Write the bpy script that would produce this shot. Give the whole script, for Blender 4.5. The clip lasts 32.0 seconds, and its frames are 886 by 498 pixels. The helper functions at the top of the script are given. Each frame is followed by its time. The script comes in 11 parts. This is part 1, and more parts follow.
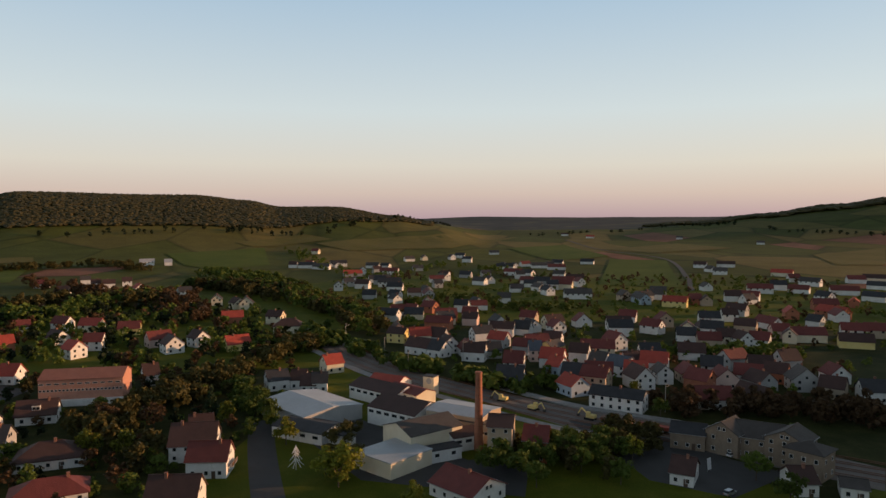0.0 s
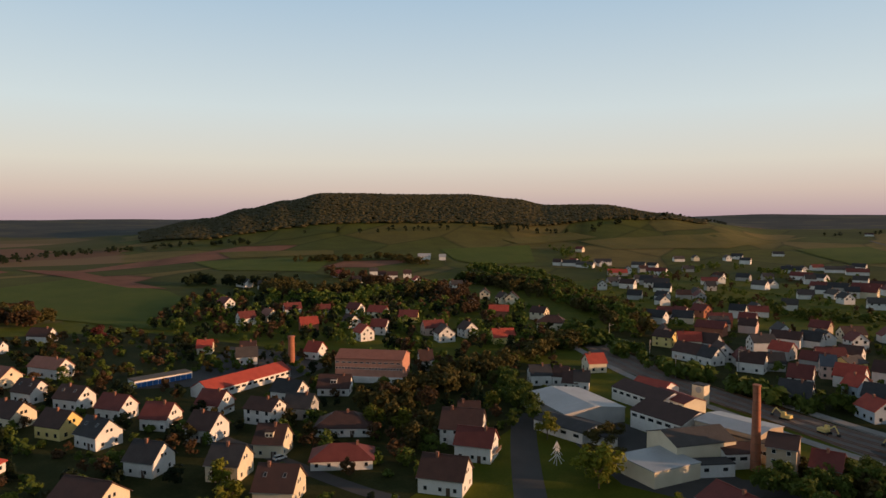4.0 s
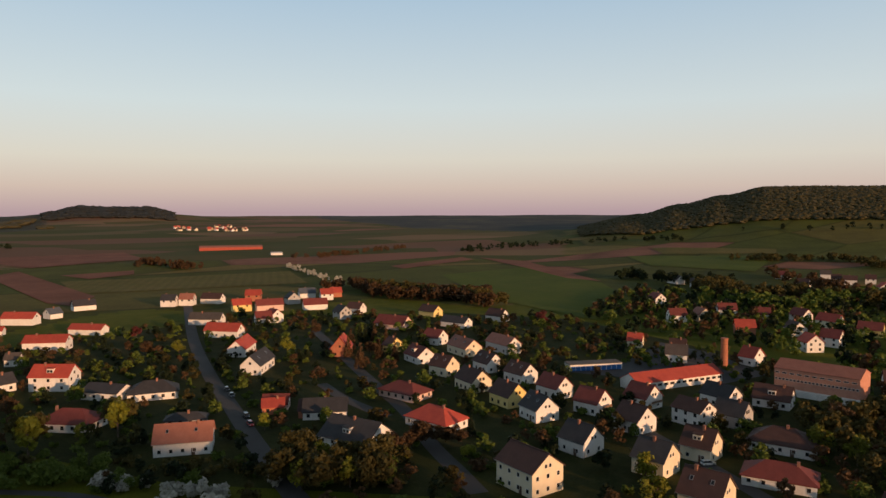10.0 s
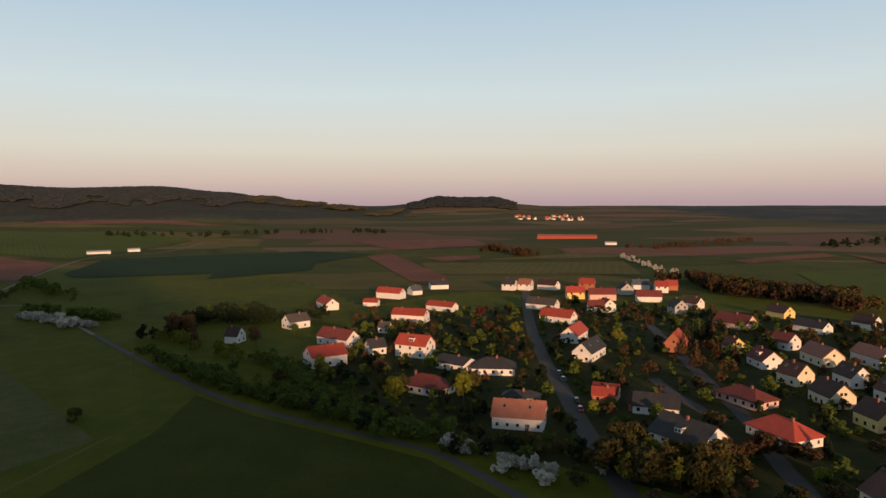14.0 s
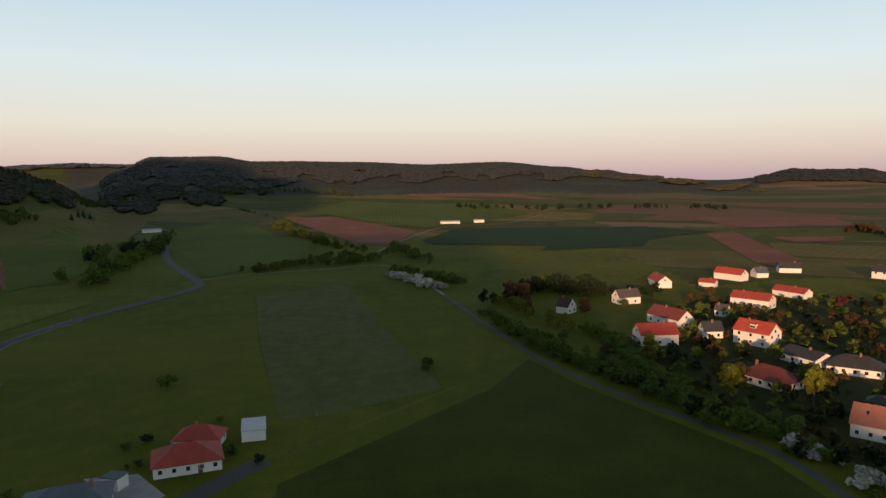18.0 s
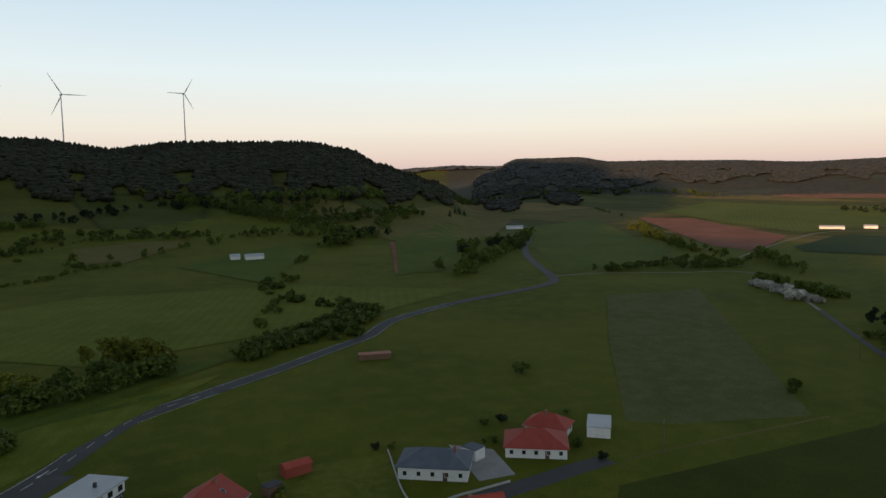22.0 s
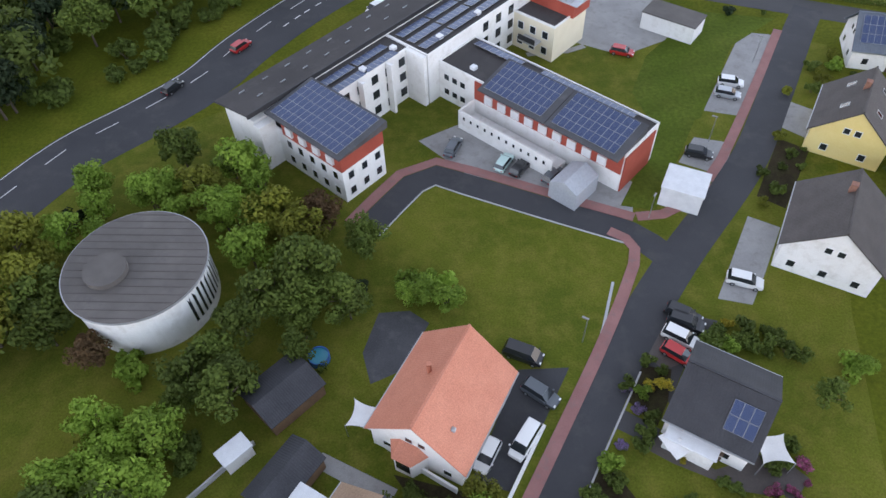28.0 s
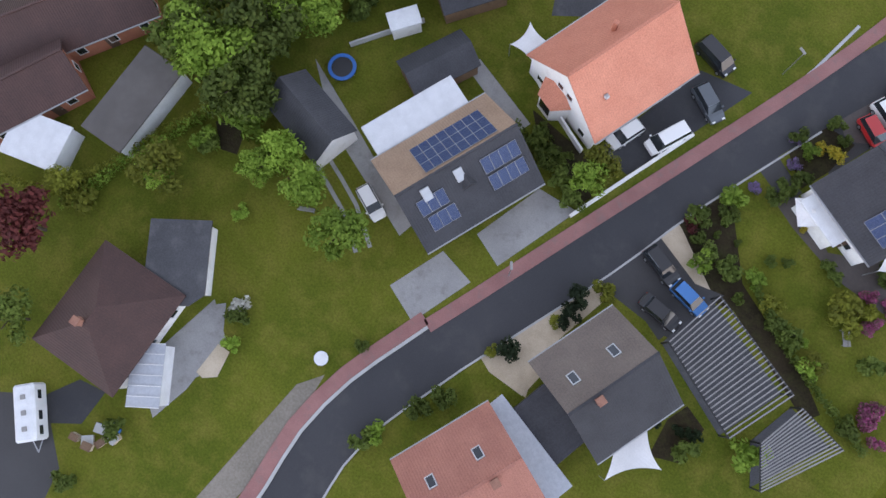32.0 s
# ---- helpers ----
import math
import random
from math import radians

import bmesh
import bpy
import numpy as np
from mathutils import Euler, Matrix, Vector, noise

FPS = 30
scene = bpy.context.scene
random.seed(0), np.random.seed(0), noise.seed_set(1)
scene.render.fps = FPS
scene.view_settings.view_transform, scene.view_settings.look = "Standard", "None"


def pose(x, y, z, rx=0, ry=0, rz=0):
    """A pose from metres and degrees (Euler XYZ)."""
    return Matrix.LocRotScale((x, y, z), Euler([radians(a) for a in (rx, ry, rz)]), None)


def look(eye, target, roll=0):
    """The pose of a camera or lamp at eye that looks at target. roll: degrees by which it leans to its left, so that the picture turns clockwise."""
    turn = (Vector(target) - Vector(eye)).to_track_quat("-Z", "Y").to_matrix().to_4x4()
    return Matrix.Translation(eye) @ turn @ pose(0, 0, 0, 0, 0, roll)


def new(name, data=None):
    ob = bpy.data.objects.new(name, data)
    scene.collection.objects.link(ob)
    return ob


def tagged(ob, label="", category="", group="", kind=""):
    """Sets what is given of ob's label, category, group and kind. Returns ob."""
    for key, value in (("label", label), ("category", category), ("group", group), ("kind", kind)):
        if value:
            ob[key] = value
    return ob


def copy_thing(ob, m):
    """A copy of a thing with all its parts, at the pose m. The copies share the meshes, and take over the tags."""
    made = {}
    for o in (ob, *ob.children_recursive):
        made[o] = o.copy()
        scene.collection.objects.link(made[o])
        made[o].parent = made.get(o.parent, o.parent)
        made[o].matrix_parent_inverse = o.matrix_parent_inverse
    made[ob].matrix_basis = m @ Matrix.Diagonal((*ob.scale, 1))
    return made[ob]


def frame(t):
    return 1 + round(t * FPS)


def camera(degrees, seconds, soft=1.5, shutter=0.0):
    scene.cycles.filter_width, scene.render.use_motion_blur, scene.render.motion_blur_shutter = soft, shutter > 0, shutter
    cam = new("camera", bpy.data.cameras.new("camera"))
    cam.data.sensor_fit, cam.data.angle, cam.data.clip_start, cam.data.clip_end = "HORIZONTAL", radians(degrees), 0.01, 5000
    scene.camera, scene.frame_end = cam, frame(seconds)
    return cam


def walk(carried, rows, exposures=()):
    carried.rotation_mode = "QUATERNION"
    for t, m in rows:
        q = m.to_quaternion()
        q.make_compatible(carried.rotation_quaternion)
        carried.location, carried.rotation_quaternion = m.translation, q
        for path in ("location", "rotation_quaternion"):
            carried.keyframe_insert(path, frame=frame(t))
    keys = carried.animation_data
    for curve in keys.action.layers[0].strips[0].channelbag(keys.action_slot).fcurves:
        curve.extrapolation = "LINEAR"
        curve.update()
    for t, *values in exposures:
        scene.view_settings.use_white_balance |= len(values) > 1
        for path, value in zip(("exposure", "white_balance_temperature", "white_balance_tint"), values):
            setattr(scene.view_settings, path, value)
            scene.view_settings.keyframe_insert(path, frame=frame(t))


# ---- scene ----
# ---- camera: it hovers and turns ----
cam = camera(65.6, 32.0, shutter=0.0)
walk(cam, [
    (0.0, pose(0, 0, 72.0, 87.40, -0.00, -0.88)),
    (0.5, pose(0, 0, 72.0, 87.40, 0.02, 1.87)),
    (1.0, pose(0, 0, 72.0, 87.31, 0.05, 4.65)),
    (1.5, pose(0, 0, 72.0, 87.33, -0.03, 7.40)),
    (2.0, pose(0, 0, 72.0, 87.25, -0.00, 10.17)),
    (2.5, pose(0, 0, 72.0, 87.27, 0.02, 12.91)),
    (3.0, pose(0, 0, 72.0, 87.21, 0.03, 15.66)),
    (3.5, pose(0, 0, 72.0, 87.24, 0.05, 18.23)),
    (5.5, pose(0, 0, 72.0, 87.04, 0.09, 29.31)),
    (6.0, pose(0, 0, 72.0, 87.01, 0.10, 32.09)),
    (6.5, pose(0, 0, 72.0, 86.98, 0.10, 34.93)),
    (7.0, pose(0, 0, 72.0, 86.95, 0.10, 37.75)),
    (7.5, pose(0, 0, 72.0, 86.93, 0.20, 40.60)),
    (8.0, pose(0, 0, 72.0, 86.92, 0.19, 43.47)),
    (8.5, pose(0, 0, 72.0, 86.91, 0.19, 46.38)),
    (9.0, pose(0, 0, 72.0, 86.90, 0.17, 49.30)),
    (9.5, pose(0, 0, 72.0, 86.92, 0.16, 52.51)),
    (10.0, pose(0, 0, 72.0, 86.94, 0.15, 55.85)),
    (10.5, pose(0, 0, 72.0, 86.97, 0.23, 59.25)),
    (11.0, pose(0, 0, 72.0, 86.90, 0.20, 62.65)),
    (11.5, pose(0, 0, 72.0, 86.93, 0.17, 66.08)),
    (12.0, pose(0, 0, 72.0, 87.07, 0.13, 69.49)),
    (12.5, pose(0, 0, 72.0, 87.01, 0.18, 72.88)),
    (13.0, pose(0, 0, 72.0, 86.96, 0.22, 76.34)),
    (13.5, pose(0, 0, 72.0, 86.71, 0.15, 79.80)),
    (14.0, pose(0, 0, 72.0, 86.17, 0.18, 83.22)),
    (14.5, pose(0, 0, 72.0, 85.42, 0.19, 86.66)),
    (16.5, pose(0, 0, 72.0, 84.23, 0.36, 100.28)),
    (17.0, pose(0, 0, 72.0, 84.18, 0.43, 103.68)),
    (17.5, pose(0, 0, 72.0, 84.23, 0.40, 107.08)),
    (18.0, pose(0, 0, 72.0, 84.18, 0.45, 110.46)),
    (18.5, pose(0, 0, 72.0, 84.22, 0.49, 113.89)),
    (19.0, pose(0, 0, 72.0, 84.26, 0.53, 117.28)),
    (19.5, pose(0, 0, 72.0, 84.21, 0.55, 120.93)),
    (20.0, pose(0, 0, 72.0, 84.26, 0.55, 124.67)),
    (20.5, pose(0, 0, 72.0, 84.29, 0.65, 128.42)),
    (21.0, pose(0, 0, 72.0, 84.32, 0.65, 132.09)),
    (21.5, pose(0, 0, 72.0, 84.34, 0.63, 135.77)),
    (22.0, pose(0, 0, 72.0, 84.46, 0.71, 139.40)),
    (22.5, pose(0, 0, 72.0, 82.16, 0.68, 143.09)),
    (23.0, pose(0, 0, 72.0, 78.26, 0.75, 146.74)),
    (23.5, pose(0, 0, 72.0, 74.35, 0.80, 150.14)),
    (24.0, pose(0, 0, 72.0, 70.43, 0.86, 153.81)),
    (24.5, pose(0, 0, 72.0, 66.50, 0.91, 157.22)),
    (25.0, pose(0, 0, 72.0, 62.65, 0.96, 160.72)),
    (25.5, pose(0, 0, 72.0, 58.80, 1.00, 164.33)),
    (26.0, pose(0, 0, 72.0, 54.94, 1.14, 167.94)),
    (26.5, pose(0, 0, 72.0, 51.17, 1.19, 171.44)),
    (28.5, pose(0, 0, 72.0, 36.19, 1.64, 185.68)),
    (29.0, pose(0, 0, 72.0, 32.57, 1.68, 189.28)),
    (29.5, pose(0, 0, 72.0, 28.84, 1.72, 192.89)),
    (30.0, pose(0, 0, 72.0, 25.10, 1.77, 196.39)),
    (30.5, pose(0, 0, 72.0, 21.35, 1.91, 200.00)),
    (31.0, pose(0, 0, 72.0, 17.69, 1.97, 203.50)),
    (31.5, pose(0, 0, 72.0, 14.02, 2.02, 207.01)),
    (32.0, pose(0, 0, 72.0, 10.34, 2.08, 210.51)),
], exposures=((0, 0.0, 6500, 10), (13, -0.05, 6500, 10), (19, 0.2, 6500, 10), (22.3, 0.36, 6500, 10), (23, 0.8, 6500, 10), (24, 2.3, 6500, 10), (25, 2.4, 6500, 14), (26, 2.42, 6500, 18), (29, 2.42, 6500, 25), (31, 2.52, 6500, 26), (32, 2.5, 6500, 26)))
# ---- world, sun ----
SUN_AZ, SUN_EL = 278.0, 7.4          # degrees, counter-clockwise from +y; above the horizon


def way(az):
    """Unit vector on the ground at azimuth az, degrees counter-clockwise from +y."""
    return Vector((-math.sin(radians(az)), math.cos(radians(az)), 0))


world = bpy.data.worlds.new("sky")
scene.world = world
world.use_nodes = True
wn, wl = world.node_tree.nodes, world.node_tree.links
sky = wn.new("ShaderNodeTexSky")
sky.sky_type = "NISHITA"
sky.sun_disc = False
sky.sun_elevation = radians(3.2)
sky.sun_rotation = radians(360 - SUN_AZ)
sky.altitude = 300
sky.air_density, sky.dust_density, sky.ozone_density = 1.0, 1.6, 1.5
# the dusk gradient away from the sun: pink over the horizon, cream, then pale blue
wtc, wsep, wramp = wn.new("ShaderNodeTexCoord"), wn.new("ShaderNodeSeparateXYZ"), wn.new("ShaderNodeValToRGB")
wl.new(wtc.outputs["Generated"], wsep.inputs[0])
wl.new(wsep.outputs["Z"], wramp.inputs["Fac"])
dusk = ((0.0, (0.46, 0.33, 0.36)), (0.035, (0.60, 0.48, 0.43)), (0.075, (0.66, 0.61, 0.54)), (0.15, (0.60, 0.66, 0.67)), (0.30, (0.39, 0.52, 0.64)), (0.48, (0.15, 0.18, 0.21)), (1.0, (0.085, 0.095, 0.105)))
while len(wramp.color_ramp.elements) < len(dusk):
    wramp.color_ramp.elements.new(0.5)
for k, (p, c) in zip(wramp.color_ramp.elements, dusk):
    k.position, k.color = p, (*c, 1)
wadd = wn.new("ShaderNodeMix")
wadd.data_type, wadd.blend_type = "RGBA", "ADD"
wadd.inputs[0].default_value = 1.0
wl.new(wramp.outputs["Color"], wadd.inputs[6])
wdim = wn.new("ShaderNodeMix")
wdim.data_type, wdim.blend_type = "RGBA", "MULTIPLY"
wdim.inputs[0].default_value = 1.0
wdim.inputs[7].default_value = (0.034, 0.034, 0.034, 1)
wl.new(sky.outputs["Color"], wdim.inputs[6])
wl.new(wdim.outputs[2], wadd.inputs[7])
wl.new(wadd.outputs[2], wn["Background"].inputs["Color"])
wn["Background"].inputs["Strength"].default_value = 1.0
sun_data = bpy.data.lights.new("sun", "SUN")
sun_data.energy, sun_data.angle, sun_data.color = 4.6, radians(0.6), (1.0, 0.54, 0.28)
sun = new("sun", sun_data)
sv = way(SUN_AZ) * math.cos(radians(SUN_EL)) + Vector((0, 0, math.sin(radians(SUN_EL))))
sun.matrix_world = look(sv * 3000, (0, 0, 0))
# ---- materials ----
def nodes_of(name):
    m = bpy.data.materials.new(name)
    m.use_nodes = True
    nt = m.node_tree
    return m, nt.nodes, nt.links, nt.nodes["Principled BSDF"]


def noise_node(n, l, scale, detail=4, rough=0.6, coords="Object"):
    tc = n.new("ShaderNodeTexCoord")
    t = n.new("ShaderNodeTexNoise")
    t.inputs["Scale"].default_value, t.inputs["Detail"].default_value, t.inputs["Roughness"].default_value = scale, detail, rough
    l.new(tc.outputs[coords], t.inputs["Vector"])
    return t


def ramp(n, l, fac, stops):
    r = n.new("ShaderNodeValToRGB")
    e = r.color_ramp.elements
    while len(e) < len(stops):
        e.new(0.5)
    for k, (p, c) in zip(e, stops):
        k.position, k.color = p, (*c, 1)
    l.new(fac, r.inputs["Fac"])
    return r


def blend(n, l, fac, a, b, mode="MIX"):
    m = n.new("ShaderNodeMix")
    m.data_type, m.blend_type = "RGBA", mode
    for sock, v in ((m.inputs[0], fac), (m.inputs[6], a), (m.inputs[7], b)):
        if isinstance(v, (int, float)):
            sock.default_value = v
        elif isinstance(v, tuple):
            sock.default_value = (*v, 1)
        else:
            l.new(v, sock)
    return m.outputs[2]


def surface(name, c1, c2, big=0.3, small=6.0, rough=0.8, bump=0.2, dist=0.02, metal=0.0, vary=0.0, dirt=None, coords="Object"):
    """Two colours mixed at two scales, with fine relief; vary: lightness by object; dirt: a third colour in patches."""
    m, n, l, p = nodes_of(name)
    a, b = noise_node(n, l, big, 3, coords=coords), noise_node(n, l, small, 5, 0.65, coords)
    f = n.new("ShaderNodeMath")
    f.operation = "ADD"
    l.new(a.outputs["Fac"], f.inputs[0])
    l.new(b.outputs["Fac"], f.inputs[1])
    col = ramp(n, l, f.outputs[0], ((0.38, c1), (0.62, c2))).outputs["Color"]
    hf = n.new("ShaderNodeMath")
    hf.operation = "MULTIPLY"
    hf.inputs[1].default_value = 0.5
    l.new(f.outputs[0], hf.inputs[0])
    l.new(hf.outputs[0], n[col.node.name].inputs["Fac"])
    if dirt:
        d = noise_node(n, l, big * 2.3, 6, 0.7, coords)
        k = ramp(n, l, d.outputs["Fac"], ((0.52, (0, 0, 0)), (0.72, (1, 1, 1))))
        col = blend(n, l, k.outputs["Color"], col, dirt)
    if vary:
        oi = n.new("ShaderNodeObjectInfo")
        mr = n.new("ShaderNodeMapRange")
        mr.inputs["To Min"].default_value, mr.inputs["To Max"].default_value = 1 - vary, 1 + vary
        l.new(oi.outputs["Random"], mr.inputs["Value"])
        hsv = n.new("ShaderNodeHueSaturation")
        l.new(mr.outputs["Result"], hsv.inputs["Value"])
        l.new(col, hsv.inputs["Color"])
        col = hsv.outputs["Color"]
    l.new(col, p.inputs["Base Color"])
    p.inputs["Roughness"].default_value, p.inputs["Metallic"].default_value = rough, metal
    if bump:
        bn = n.new("ShaderNodeBump")
        bn.inputs["Strength"].default_value, bn.inputs["Distance"].default_value = bump, dist
        l.new(b.outputs["Fac"], bn.inputs["Height"])
        l.new(bn.outputs["Normal"], p.inputs["Normal"])
    return m


def roofing(name, c1, c2, course=0.2, col_w=0.28, rough=0.75, depth=0.03, vary=0.15):
    """Courses of tiles as relief across the slope, with weathering and a shift of shade from house to house."""
    m, n, l, p = nodes_of(name)
    tc = n.new("ShaderNodeTexCoord")
    a, b = noise_node(n, l, 0.35, 4), noise_node(n, l, 7, 3)
    col = ramp(n, l, a.outputs["Fac"], ((0.35, c1), (0.65, c2))).outputs["Color"]
    col = blend(n, l, 0.35, col, ramp(n, l, b.outputs["Fac"], ((0.3, tuple(v * 0.6 for v in c1)), (0.7, tuple(min(1, v * 1.35) for v in c2)))).outputs["Color"])
    oi = n.new("ShaderNodeObjectInfo")
    mr = n.new("ShaderNodeMapRange")
    mr.inputs["To Min"].default_value, mr.inputs["To Max"].default_value = 1 - vary, 1 + vary
    l.new(oi.outputs["Random"], mr.inputs["Value"])
    hsv = n.new("ShaderNodeHueSaturation")
    l.new(mr.outputs["Result"], hsv.inputs["Value"])
    l.new(col, hsv.inputs["Color"])
    l.new(hsv.outputs["Color"], p.inputs["Base Color"])
    p.inputs["Roughness"].default_value = rough
    w1, w2 = n.new("ShaderNodeTexWave"), n.new("ShaderNodeTexWave")
    w1.bands_direction, w2.bands_direction = "Z", "X"
    w1.wave_profile = "SAW"
    w1.inputs["Scale"].default_value, w2.inputs["Scale"].default_value = 0.314 / course, 0.314 / col_w
    for w in (w1, w2):
        w.inputs["Distortion"].default_value = 0.15
        l.new(tc.outputs["Object"], w.inputs["Vector"])
    s = n.new("ShaderNodeMath")
    s.operation = "ADD"
    l.new(w1.outputs["Fac"], s.inputs[0])
    l.new(w2.outputs["Fac"], s.inputs[1])
    bn = n.new("ShaderNodeBump")
    bn.inputs["Strength"].default_value, bn.inputs["Distance"].default_value = 0.6, depth
    l.new(s.outputs[0], bn.inputs["Height"])
    l.new(bn.outputs["Normal"], p.inputs["Normal"])
    return m


def plain(name, c, rough=0.5, metal=0.0, emit=0.0):
    return surface(name, tuple(v * 0.88 for v in c), tuple(min(1, v * 1.08) for v in c), 0.8, 14, rough, 0.05, 0.005, metal)


def glassy(name, c, rough=0.08):
    m, n, l, p = nodes_of(name)
    p.inputs["Base Color"].default_value = (*c, 1)
    p.inputs["Roughness"].default_value = rough
    p.inputs["IOR"].default_value = 1.5
    return m


def leafy(name, c1, c2, c3):
    """Foliage: shade by leaf and by clump, a little light passing through."""
    m, n, l, p = nodes_of(name)
    g = n.new("ShaderNodeNewGeometry")
    oi = n.new("ShaderNodeObjectInfo")
    a = noise_node(n, l, 0.8, 3)
    col = ramp(n, l, g.outputs["Random Per Island"], ((0.0, c1), (0.55, c2), (1.0, c3))).outputs["Color"]
    col = blend(n, l, 0.45, col, ramp(n, l, a.outputs["Fac"], ((0.35, c1), (0.65, c3))).outputs["Color"])
    mr = n.new("ShaderNodeMapRange")
    mr.inputs["To Min"].default_value, mr.inputs["To Max"].default_value = 0.7, 1.3
    l.new(oi.outputs["Random"], mr.inputs["Value"])
    hsv = n.new("ShaderNodeHueSaturation")
    l.new(mr.outputs["Result"], hsv.inputs["Value"])
    l.new(col, hsv.inputs["Color"])
    l.new(hsv.outputs["Color"], p.inputs["Base Color"])
    p.inputs["Roughness"].default_value = 0.7
    p.inputs["Specular IOR Level"].default_value = 0.2
    tr = n.new("ShaderNodeBsdfTranslucent")
    l.new(hsv.outputs["Color"], tr.inputs["Color"])
    mx = n.new("ShaderNodeMixShader")
    mx.inputs[0].default_value = 0.25
    l.new(p.outputs[0], mx.inputs[1])
    l.new(tr.outputs[0], mx.inputs[2])
    l.new(mx.outputs[0], n["Material Output"].inputs["Surface"])
    return m


def meadow(name, c1, c2, c3, big=0.012, mid=0.09, fine=1.7, stripes=None):
    """Grass or crop at three scales; stripes: (direction in degrees, spacing in metres, strength) of drilling or mowing."""
    m, n, l, p = nodes_of(name)
    a, b, c = noise_node(n, l, big, 4), noise_node(n, l, mid, 5, 0.65), noise_node(n, l, fine, 4, 0.7)
    col = ramp(n, l, a.outputs["Fac"], ((0.36, c1), (0.64, c2))).outputs["Color"]
    col = blend(n, l, ramp(n, l, b.outputs["Fac"], ((0.45, (0, 0, 0)), (0.75, (0.8, 0.8, 0.8)))).outputs["Color"], col, c3)
    col = blend(n, l, 0.5, col, ramp(n, l, c.outputs["Fac"], ((0.3, (0.45, 0.45, 0.45)), (0.7, (1.5, 1.5, 1.5)))).outputs["Color"], "MULTIPLY")
    if stripes:
        tc, mp, w = n.new("ShaderNodeTexCoord"), n.new("ShaderNodeMapping"), n.new("ShaderNodeTexWave")
        mp.inputs["Rotation"].default_value = (0, 0, radians(stripes[0]))
        l.new(tc.outputs["Object"], mp.inputs["Vector"])
        l.new(mp.outputs["Vector"], w.inputs["Vector"])
        w.inputs["Scale"].default_value, w.inputs["Distortion"].default_value, w.inputs["Detail"].default_value = 0.314 / stripes[1], 1.0, 2
        col = blend(n, l, stripes[2], col, ramp(n, l, w.outputs["Fac"], ((0, (0.5, 0.5, 0.5)), (1, (1.4, 1.4, 1.4)))).outputs["Color"], "MULTIPLY")
    l.new(col, p.inputs["Base Color"])
    p.inputs["Roughness"].default_value = 0.95
    p.inputs["Specular IOR Level"].default_value = 0.1
    bn = n.new("ShaderNodeBump")
    bn.inputs["Strength"].default_value, bn.inputs["Distance"].default_value = 0.5, 0.12
    l.new(c.outputs["Fac"], bn.inputs["Height"])
    l.new(bn.outputs["Normal"], p.inputs["Normal"])
    return m


